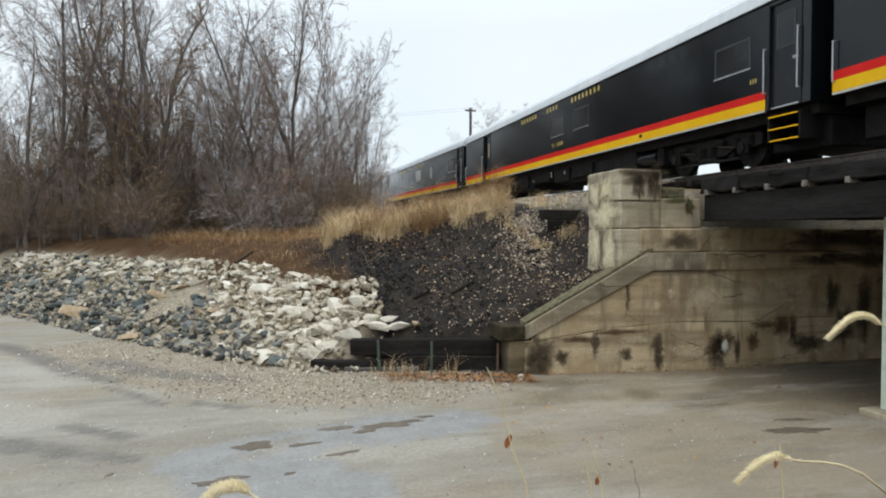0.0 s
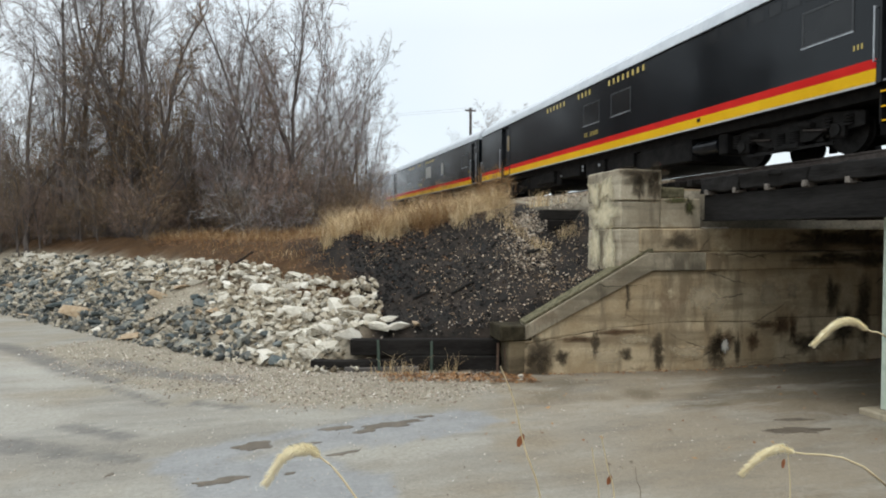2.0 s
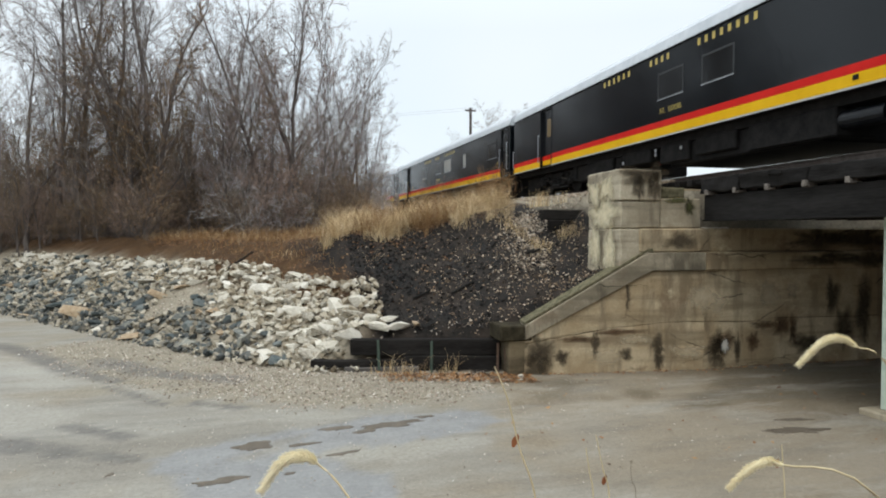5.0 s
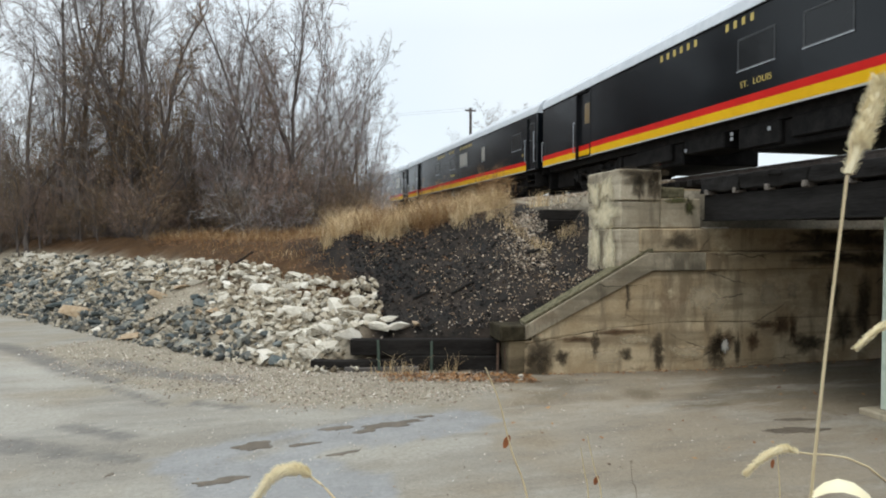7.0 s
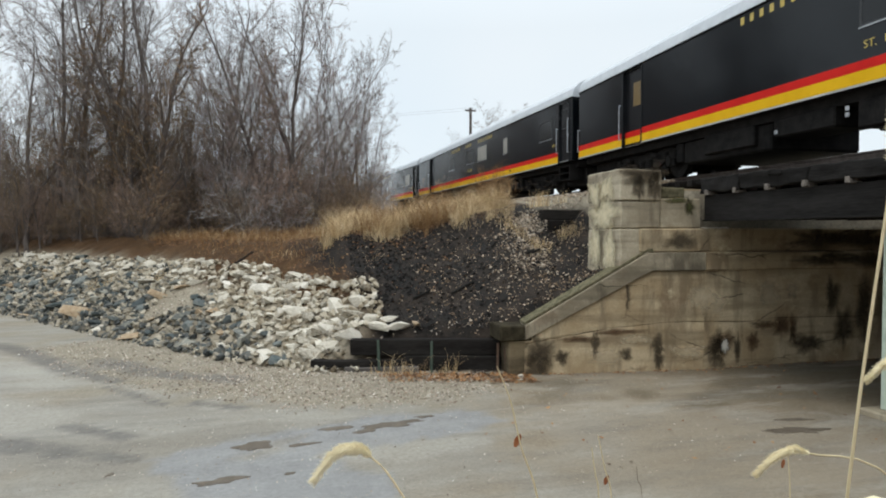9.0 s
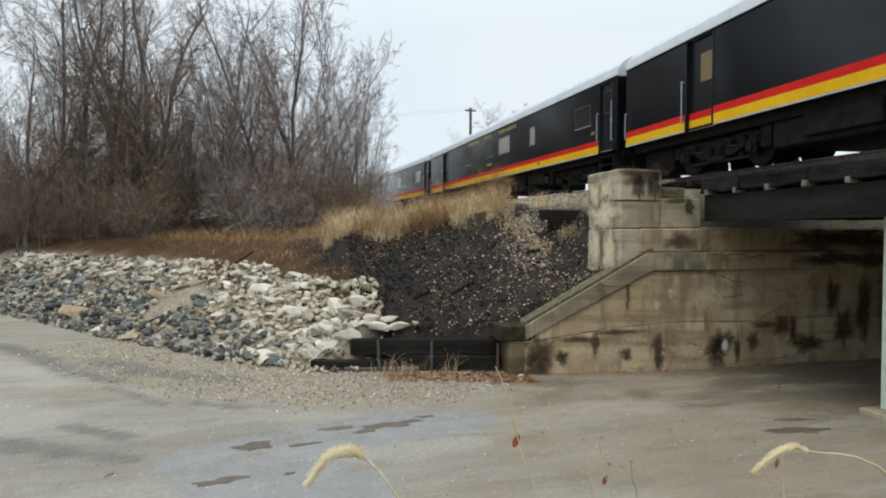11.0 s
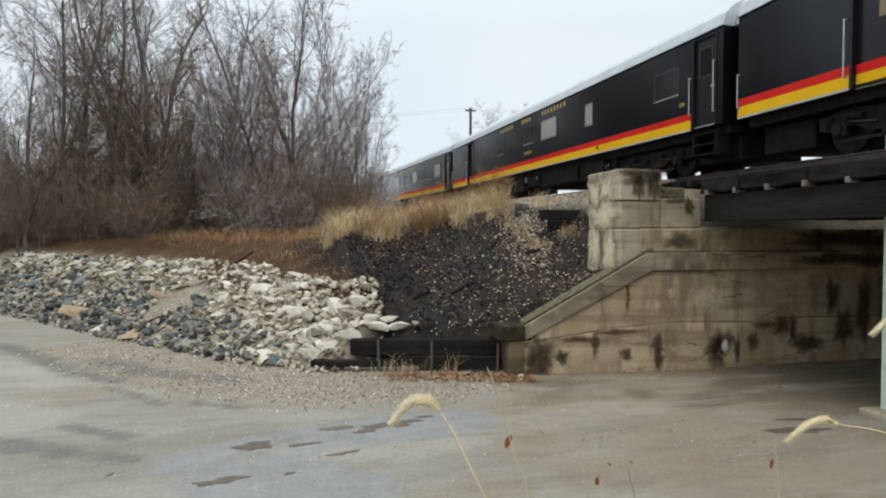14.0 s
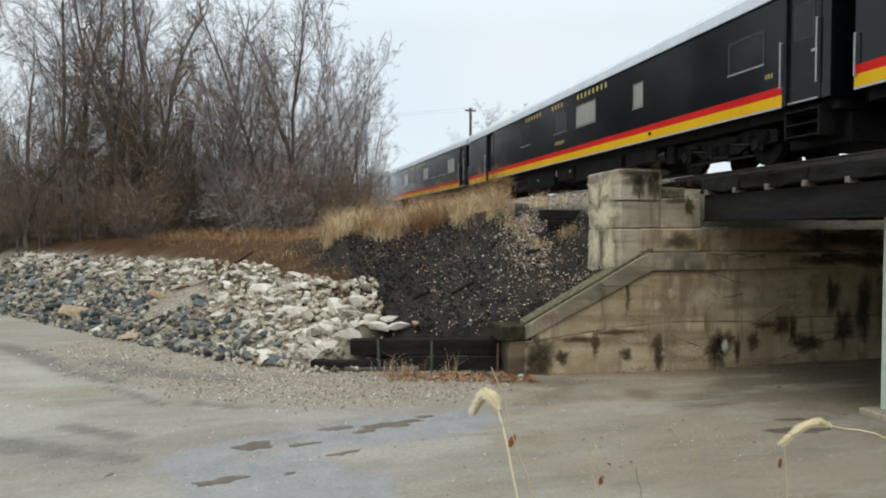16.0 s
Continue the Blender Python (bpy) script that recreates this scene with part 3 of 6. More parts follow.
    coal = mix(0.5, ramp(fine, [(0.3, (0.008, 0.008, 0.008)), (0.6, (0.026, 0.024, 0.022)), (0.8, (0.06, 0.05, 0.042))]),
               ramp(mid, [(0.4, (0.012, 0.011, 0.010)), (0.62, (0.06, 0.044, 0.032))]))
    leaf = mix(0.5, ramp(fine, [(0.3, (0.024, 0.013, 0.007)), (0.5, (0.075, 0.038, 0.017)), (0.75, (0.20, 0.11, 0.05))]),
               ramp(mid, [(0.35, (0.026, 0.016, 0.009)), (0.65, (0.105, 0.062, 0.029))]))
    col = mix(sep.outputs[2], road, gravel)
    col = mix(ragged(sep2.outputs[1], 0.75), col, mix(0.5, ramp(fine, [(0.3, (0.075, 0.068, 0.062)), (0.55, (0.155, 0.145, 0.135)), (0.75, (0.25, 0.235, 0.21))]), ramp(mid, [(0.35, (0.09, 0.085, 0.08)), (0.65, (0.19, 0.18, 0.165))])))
    col = mix(sep.outputs[1], col, leaf)
    col = mix(sep.outputs[0], col, coal)
    t.links.new(col, b.inputs["Base Color"])
    b.inputs["Roughness"].default_value = 0.82
    b.inputs["Specular IOR Level"].default_value = 0.12
    rr = t.nodes.new("ShaderNodeMapRange")
    rr.inputs[1].default_value, rr.inputs[2].default_value = 0.35, 0.65
    rr.inputs[3].default_value, rr.inputs[4].default_value = 0.92, 0.6
    t.links.new(streak, rr.inputs[0])
    t.links.new(rr.outputs[0], b.inputs["Roughness"])
    bp = t.nodes.new("ShaderNodeBump")
    bp.inputs["Strength"].default_value, bp.inputs["Distance"].default_value = 0.8, 0.03
    t.links.new(mix(0.5, fine, vfine), bp.inputs["Height"])
    t.links.new(bp.outputs[0], b.inputs["Normal"])
    me = arrays_mesh("ground", verts, faces, m, True)
    ca = me.color_attributes.new("zone", "FLOAT_COLOR", "POINT")
    ca.data.foreach_set("color", np.array(zone, dtype=np.float32).ravel())
    cb = me.color_attributes.new("cover", "FLOAT_COLOR", "POINT")
    cb.data.foreach_set("color", np.array(cover, dtype=np.float32).ravel())
    tagged(new("ground", me), "wet grey road, gravel verge, cinder slope and leaf-strewn terrace", "ground", kind="structure")


make_ground()


def blob_sheet(name, cx, cy, rx, ry, seed, mat, thick=0.006, n=40, wob=0.8, turn=0.0, label="", category=""):
    """A thin, ragged-edged sheet lying on the road."""
    bm = bmesh.new()
    ring, low = [], []
    for i in range(n):
        a = 6.2832 * i / n
        k = 1 + wob * noise.noise(Vector((math.cos(a) * 1.3 + seed, math.sin(a) * 1.3, seed * 2.1))) + 0.3 * noise.noise(Vector((math.cos(a) * 5 + seed, math.sin(a) * 5, 7.7)))
        u, v = rx * k * math.cos(a), ry * k * math.sin(a)
        x, y = cx + u * math.cos(turn) - v * math.sin(turn), cy + u * math.sin(turn) + v * math.cos(turn)
        z = height(x, y)
        ring.append(bm.verts.new((x, y, z + thick)))
        low.append(bm.verts.new((x + 0.02 * math.cos(a), y + 0.02 * math.sin(a), z - 0.03)))
    c = bm.verts.new((cx, cy, height(cx, cy) + thick))
    for i in range(n):
        j = (i + 1) % n
        bm.faces.new((c, ring[i], ring[j]))
        bm.faces.new((ring[i], low[i], low[j], ring[j]))
    bmesh.ops.recalc_face_normals(bm, faces=bm.faces)
    return tagged(new(name, mesh_of(name, bm, mat)), label, category, kind="structure" if not category else "")


def make_road_marks():
    spots = [(-0.53, 10.05, 0.30, 0.15), (0.78, 10.6, 0.27, 0.10), (1.68, 10.62, 0.42, 0.15), (1.15, 10.35, 0.17, 0.07), (-0.95, 8.72, 0.30, 0.10), (2.25, 10.95, 0.17, 0.07),
             (0.15, 9.95, 0.26, 0.06), (0.78, 9.45, 0.20, 0.05), (-0.05, 8.8, 0.07, 0.04), (8.15, 8.75, 0.55, 0.17), (-2.4, 9.3, 0.06, 0.05), (8.6, 9.25, 0.3, 0.06)]
    for i, (x, y, a, b) in enumerate(spots):
        blob_sheet("puddle", x, y, a, b, i * 3.7, M["puddle"], 0.008, turn=0.15 if x < 5 else -0.2,
                   label="shallow muddy pothole in the worn road" if x < 5 else "damp rusty stain on the road beneath the bridge", category="pothole" if x < 5 else "stain")


make_road_marks()


# ---- the bridge: abutment, wing wall, pillar, deck ----
def worn_block(x0, x1, y0, y1, z0, z1, seed, amount=0.02, cuts=6, bevel=0.03):
    bm = box(x0, x1, y0, y1, z0, z1, bevel)
    big = max(x1 - x0, y1 - y0, z1 - z0)
    bmesh.ops.subdivide_edges(bm, edges=[e for e in bm.edges if e.calc_length() > big / 3], cuts=cuts, use_grid_fill=True)
    for v in bm.verts:
        v.co += Vector(noise.noise_vector(v.co * 1.7 + Vector((seed, 0, seed)))) * amount
    return bm


def lift(us, lo, hi, nz, front, back, seed, amount=0.022):
    """One poured lift of a wall: an uneven front face between two lines, closed behind."""
    bm = bmesh.new()
    cols, rear = [], []
    for u in us:
        a, b = lo(u), hi(u)
        col = []
        for k in range(nz + 1):
            z = a + (b - a) * k / nz
            edge = 0.014 if k in (0, nz) else 0.0
            col.append(bm.verts.new((u, front + edge + amount * noise.noise(Vector((u * 1.3, z * 1.3, seed))) + 0.4 * amount * noise.noise(Vector((u * 6, z * 6, seed))), z)))
        cols.append(col)
        rear.append((bm.verts.new((u, back, a)), bm.verts.new((u, back, b))))
    for i in range(len(us) - 1):
        p, q = cols[i], cols[i + 1]
        for k in range(nz):
            bm.faces.new((p[k], q[k], q[k + 1], p[k + 1]))
        bm.faces.new((p[nz], q[nz], rear[i + 1][1], rear[i][1]))
        bm.faces.new((p[0], rear[i][0], rear[i + 1][0], q[0]))
        bm.faces.new((rear[i][0], rear[i][1], rear[i + 1][1], rear[i + 1][0]))
    for col, r in ((cols[0], rear[0]), (cols[-1], rear[-1])):
        bm.faces.new(col + [r[1], r[0]])
    bmesh.ops.recalc_face_normals(bm, faces=bm.faces)
    return bm


def make_abutment():
    a = thing("abutment", "stained old concrete railway bridge abutment with wing wall", "bridge abutment", kind="structure")
    # two lifts of poured concrete with a bowed, spalled joint between them
    joint = [(4.0, 0.60), (5.3, 0.72), (6.18, 0.86), (7.27, 1.03), (8.73, 1.145), (9.82, 1.14), (10.88, 1.09), (11.58, 1.17), (14.0, 1.13), (60.0, 1.15)]
    seam = lambda x: lerp_table(joint, x) + 0.016 * noise.noise(Vector((x * 3.1, 0, 2)))
    gap = lambda x: 0.007 + 0.028 * max(0.0, noise.noise(Vector((x * 2.3, 5, 1)))) ** 1.5
    spread = graded([(9.62, 16.0, 0.12), (16.0, 30.0, 1.0)])
    part("course", lift(spread, lambda u: -0.4, lambda u: seam(u) - gap(u), 8, 13.26, 15.2, 1.0), M["concrete"], a)
    part("course", lift(spread, lambda u: seam(u) + gap(u), lambda u: 2.36, 8, 13.265, 15.2, 2.0), M["concrete"], a)
    part("coping", worn_block(9.62, 30.0, 13.19, 15.2, 2.37, 2.80, 5.0), M["concrete"], a, "projecting concrete coping")
    part("bridge_seat", worn_block(8.0, 30.0, 13.38, 15.2, 2.805, 3.37, 6.0), M["concrete"], a)
    part("back_wall", worn_block(9.72, 14.6, 14.4, 15.4, 3.36, 4.40, 7.0), M["concrete"], a)
    # the wing wall turns away a little and slopes down
    wing = thing("wing", "", "")
    wing.parent = a
    wing.matrix_basis = Matrix.Translation((9.62, 13.24, 0)) @ Matrix.Rotation(math.pi - 0.098, 4, "Z") @ Matrix.Scale(-1, 4, (0, 1, 0))
    L = 4.42                      # length of the wing
    top = lambda u: 2.36 if u < 1.35 else 2.36 - (u - 1.35) * (2.36 - 0.80) / (L - 1.35)
    us = [L * i / 44 for i in range(45)]
    part("course", lift(us, lambda u: -0.4, lambda u: min(seam(9.62 - u) - gap(9.62 - u), top(u) - 0.004), 7, 0.0, 0.75, 3.0), M["concrete"], wing)
    upper = [u for u in us if top(u) > seam(9.62 - u) + gap(9.62 - u) + 0.02]
    part("course", lift(upper, lambda u: seam(9.62 - u) + gap(9.62 - u), top, 7, -0.004, 0.75, 4.0), M["concrete"], wing)
    cop = [(0.0, 2.37), (1.35, 2.37), (L, 0.80), (L, 1.14), (1.45, 2.80), (0.0, 2.80)]
    prof_hi = prism(cop, "y", -0.07, 0.42, 0.018)
    part("coping", prof_hi, M["concrete_grey"], wing, "sloping concrete coping with worn edges")
    cap = [(1.30, 2.80), (1.45, 2.806), (L, 1.148), (L, 1.21), (1.42, 2.90), (1.30, 2.90)]
    part("coping_cap", prism(cap, "y", 0.0, 0.50, 0.012), M["moss_top"], wing, "dark weathered cap of the wing wall")
    # mossy end block and its footing
    part("end_block", worn_block(4.62, 5.38, 13.64, 14.5, 0.78, 1.14, 8.0, 0.03), M["moss"], a, "mossy dark end block")
    part("end_footing", worn_block(4.84, 5.6, 13.69, 14.4, -0.3, 0.80, 9.0, 0.03), M["concrete_damp"], a, "damp stained footing")
    # pillar and stepped shoulder beside the track
    part("pillar", worn_block(7.50, 8.56, 13.45, 15.10, 1.9, 3.36, 10.0), M["concrete_pale"], a, "pale square concrete pillar, lime-streaked")
    part("pillar", worn_block(7.505, 8.555, 13.455, 15.095, 3.372, 4.02, 10.4), M["concrete_pale"], a)
    part("pillar", worn_block(7.48, 8.575, 13.43, 15.11, 4.03, 4.765, 10.9), M["concrete_pale"], a)
    part("shoulder", worn_block(8.58, 9.66, 13.47, 15.0, 3.375, 4.10, 11.0), M["concrete_pale"], a)
    part("shoulder_cap", worn_block(8.58, 9.24, 13.50, 14.9, 4.105, 4.37, 12.0), M["moss_top"], a, "mossy upper step")
    # the opposite abutment, beyond the road on the camera's side
    b = thing("abutment", "old concrete abutment on the near side of the road", "bridge abutment", kind="structure")
    part("near_wall", worn_block(8.4, 30.0, 2.2, 3.4, -0.4, 3.37, 13.0), M["concrete"], b)


make_abutment()


def stain_material(name, dark, light, cover):
    """A mark on concrete, stain or painted shade: thins out raggedly towards its rim."""
    m = material(name, two(dark, light), 5, 0.85, bump=0.2, spec=0.2)
    t = m.node_tree
    at = t.nodes.new("ShaderNodeAttribute")
    at.attribute_name = "soak"
    co = t.nodes.new("ShaderNodeTexCoord")
    n = t.nodes.new("ShaderNodeTexNoise")
    n.inputs["Scale"].default_value, n.inputs["Detail"].default_value, n.inputs["Roughness"].default_value = 9.0, 9, 0.72
    t.links.new(co.outputs["Object"], n.inputs["Vector"])
    add = t.nodes.new("ShaderNodeMath")
    t.links.new(at.outputs["Fac"], add.inputs[0])
    t.links.new(n.outputs["Fac"], add.inputs[1])
    r = t.nodes.new("ShaderNodeMapRange")
    for i, v in enumerate((0.50, 1.30, 0.0, cover)):
        r.inputs[i + 1].default_value = v
    t.links.new(add.outputs[0], r.inputs[0])
    t.links.new(r.outputs[0], t.nodes["Principled BSDF"].inputs["Alpha"])
    return m


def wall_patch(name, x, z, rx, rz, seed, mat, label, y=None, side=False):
    """A ragged stain or patch of shade on an upright face; side: on the pillar's flank, where x runs into the depth."""
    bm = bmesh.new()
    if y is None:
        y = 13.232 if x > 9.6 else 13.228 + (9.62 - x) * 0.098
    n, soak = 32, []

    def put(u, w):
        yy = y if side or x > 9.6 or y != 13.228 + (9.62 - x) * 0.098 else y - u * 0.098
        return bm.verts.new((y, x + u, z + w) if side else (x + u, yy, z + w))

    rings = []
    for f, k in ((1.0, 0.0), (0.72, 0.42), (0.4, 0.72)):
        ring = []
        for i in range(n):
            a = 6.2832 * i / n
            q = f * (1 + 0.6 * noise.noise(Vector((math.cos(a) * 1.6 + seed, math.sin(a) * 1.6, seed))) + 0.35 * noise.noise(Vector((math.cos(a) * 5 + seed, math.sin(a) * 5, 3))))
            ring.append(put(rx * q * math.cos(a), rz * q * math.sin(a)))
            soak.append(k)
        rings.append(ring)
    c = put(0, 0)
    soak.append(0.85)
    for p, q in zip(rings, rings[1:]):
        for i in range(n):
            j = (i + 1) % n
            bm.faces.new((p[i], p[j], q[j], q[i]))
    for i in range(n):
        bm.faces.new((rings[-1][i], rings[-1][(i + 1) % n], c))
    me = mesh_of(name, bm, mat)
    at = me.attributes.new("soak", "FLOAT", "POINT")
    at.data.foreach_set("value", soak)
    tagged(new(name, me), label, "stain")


def make_wall_stains():
    damp = stain_material("damp_and_shade", (0.05, 0.038, 0.024), (0.11, 0.085, 0.055), 0.85)
    rusty = stain_material("rust_bleed", (0.06, 0.032, 0.016), (0.14, 0.08, 0.042), 0.8)
    lime = stain_material("lime_crust", (0.50, 0.41, 0.27), (0.64, 0.54, 0.38), 0.6)
    white = stain_material("white_lime", (0.66, 0.62, 0.54), (0.78, 0.75, 0.68), 0.8)
    crust = stain_material("yellow_lime", (0.58, 0.50, 0.33), (0.74, 0.66, 0.47), 1.0)
    green = stain_material("moss_growth", (0.05, 0.05, 0.02), (0.12, 0.115, 0.05), 0.95)
    damp_label, rust_label, lime_label = "dark streak of damp or shade on the concrete wall", "rusty bleed down the concrete wall", "pale scaling crust on the concrete wall"
    # patches beyond x = 13 also put the underpass shade into the colour
    for x, z, rx, rz, k in ((8.45, 0.62, 0.17, 0.26, 1), (8.47, 0.28, 0.15, 0.34, 2), (6.1, 0.38, 0.22, 0.2, 3), (7.67, 0.42, 0.22, 0.15, 4), (6.9, 0.66, 0.12, 0.30, 5), (10.0, 0.42, 0.30, 0.5, 6), (10.55, 0.45, 0.12, 0.4, 7),
                            (13.65, 0.85, 0.35, 0.6, 8), (12.6, 0.5, 0.6, 0.3, 9), (14.3, 1.3, 0.3, 0.95, 21), (13.3, 1.7, 0.25, 0.55, 22), (5.6, 0.5, 0.4, 0.5, 23), (15.3, 1.0, 0.4, 0.9, 24), (5.5, 0.1, 0.5, 0.3, 25)):
        wall_patch("damp_shade_patch", x, z, rx, rz, k, damp, damp_label)
    for x, z, rx, rz, k in ((10.15, 0.6, 0.4, 0.36, 11), (11.8, 0.98, 0.32, 0.3, 12), (12.15, 0.85, 0.16, 0.42, 13), (11.3, 1.0, 0.45, 0.14, 14), (11.0, 0.62, 0.2, 0.28, 15), (6.5, 0.80, 0.5, 0.10, 16), (7.4, 0.94, 0.6, 0.09, 17)):
        wall_patch("rust_stain", x, z, rx, rz, k, rusty, rust_label)
    for x, z, rx, rz, k in ((9.6, 1.75, 0.42, 0.42, 31), (9.95, 1.55, 0.32, 0.25, 32), (11.4, 1.75, 0.34, 0.36, 33), (12.1, 1.85, 0.22, 0.22, 34), (7.9, 0.75, 0.5, 0.16, 35), (9.2, 0.45, 0.5, 0.22, 36), (7.2, 0.35, 0.5, 0.2, 37)):
        wall_patch("lime_stain", x, z, rx, rz, k, lime, lime_label, y=13.226 if x > 9.6 else None)
    wall_patch("lime_stain", 10.2, 0.55, 0.12, 0.2, 8.3, white, "white lime patch on the wall", y=13.220)
    # the pillar, its shoulder and the bridge seat
    for x, z, rx, rz, k in ((8.05, 4.62, 0.75, 0.24, 41), (7.95, 4.35, 0.16, 0.32, 42), (8.4, 4.40, 0.20, 0.45, 43)):
        wall_patch("damp_shade_patch", x, z, rx, rz, k, damp, "dark run-off stain on the concrete pillar", y=13.405)
    wall_patch("damp_shade_patch", 9.05, 3.06, 0.45, 0.24, 44, damp, "dark wet patch below the bridge seat", y=13.352)
    # broad dark patches: shade under the deck painted over damp concrete
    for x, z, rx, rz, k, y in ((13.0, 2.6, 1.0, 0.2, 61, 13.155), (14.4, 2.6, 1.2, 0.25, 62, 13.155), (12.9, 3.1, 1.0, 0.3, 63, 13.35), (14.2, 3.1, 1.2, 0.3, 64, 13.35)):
        wall_patch("damp_shade_patch", x, z, rx, rz, k, damp, "damp stain and painted shade beneath the bridge deck", y=y)
    wall_patch("moss_stain", 9.33, 3.9, 0.13, 0.24, 45, green, "green moss on the concrete shoulder", y=13.442)
    wall_patch("moss_stain", 8.98, 4.04, 0.34, 0.10, 46, green, "green moss on the concrete shoulder", y=13.442)
    for d, z, rx, rz, k in ((14.05, 4.32, 0.40, 0.40, 51), (14.65, 4.28, 0.36, 0.42, 52), (14.2, 3.72, 0.8, 0.45, 53), (14.6, 2.9, 0.35, 0.6, 55), (13.9, 2.8, 0.35, 0.7, 56)):
        wall_patch("lime_stain", d, z, rx, rz, k, crust, "pale yellowish lime crust on the pillar", y=7.452, side=True)


make_wall_stains()


def make_bridge():
    d = thing("bridge_deck", "dark creosoted timber and steel railway bridge deck", "bridge", kind="structure")
    rng = random.Random(9)
    for x in (9.72, 10.7, 12.0, 12.95):
        part("girder", roughen(box(x, x + 0.22, 3.0, 13.42, 3.58, 4.17, 0.012), 0.008, 1), M["timber"], d, "blackened main girder")
    # stiffener plates of the outer girder
    part("bottom_flange", box(9.66, 9.98, 3.0, 13.42, 3.545, 3.585, 0.006), M["timber"], d)
    y = 3.1
    while y < 13.5:
        dz = rng.uniform(-0.02, 0.02)
        part("tie", roughen(box(9.82 + rng.uniform(-0.06, 0.06), 13.1, y, y + 0.21, 4.20 + dz, 4.44 + dz, 0.015), 0.012, 1, 3.0, y), M["timber"], d)
        y += 0.33
    # guard timber along the tie ends, in worn lengths
    ends = [3.0, 5.6, 7.9, 10.15, 12.1, 13.42]
    for a, b in zip(ends, ends[1:]):
        bm = box(9.60, 9.84, a + 0.015, b - 0.015, 4.235, 4.56, 0.02)
        part("guard_timber", roughen(bm, 0.055, 7, 3.4, a), M["timber"], d, "ragged weathered guard timber")
    for k in range(11):
        yy = 13.17 - 0.98 * k
        part("tie_block", roughen(box(9.565, 9.86, yy - 0.055, yy + 0.055, 4.16, 4.285, 0.012), 0.012, 1, 4, k), M["tie_end"], d, "pale sawn block end")
    part("walk_board", roughen(box(9.86, 10.3, 3.1, 13.4, 4.45, 4.50, 0.008), 0.05, 9, 2.4, 3.0), M["timber"], d)
    # closed floor and further girders, added far past the track to block skylight
    part("shade_deck", box(9.95, 30.0, 3.0, 13.4, 4.175, 4.196), M["timber"], d, "unseen solid floor added to darken the underpass")
    for x in (13.9, 15.2, 16.5, 17.8, 19.1, 20.4, 21.7, 23.0, 24.3, 25.6, 26.9, 28.2, 29.7):
        part("girder", box(x, x + 0.22, 3.0, 13.42, 3.58, 4.17, 0.012), M["timber"], d)
    # ragged bits of timber and grit lying along the deck edge
    for k in range(26):
        yy = rng.uniform(4.0, 13.3)
        l = rng.uniform(0.12, 0.5)
        bm = roughen(box(-0.06, 0.06, 0, l, 0, rng.uniform(0.04, 0.11), 0.01), 0.03, 2, 5.0, k)
        part("splinter", bm, M["timber"] if k % 4 else M["timber_grey"], d, at=pose(9.64 + rng.uniform(-0.03, 0.35), yy, 4.455, 0, rng.uniform(-8, 8), rng.uniform(-20, 20)))
    c = thing("bridge_column", "pale green painted steel column on a concrete footing", "column", kind="structure")
    part("shaft", box(10.25, 10.57, 8.78, 9.12, 0.12, 3.575, 0.012), M["column"], c, "pale green column shaft")
    part("footing", worn_block(9.98, 10.9, 8.5, 9.32, -0.2, 0.12, 15.0, 0.015, 3), M["concrete_pale"], c, "low concrete footing")


make_bridge()


def track_x(y):
    return TRACK_X - (y - 15.0) ** 2 / 1000.0


def track_pose(y):
    return pose(track_x(y), y, RAIL_Z, 0, 0, math.degrees(math.atan((y - 15.0) / 500.0)))


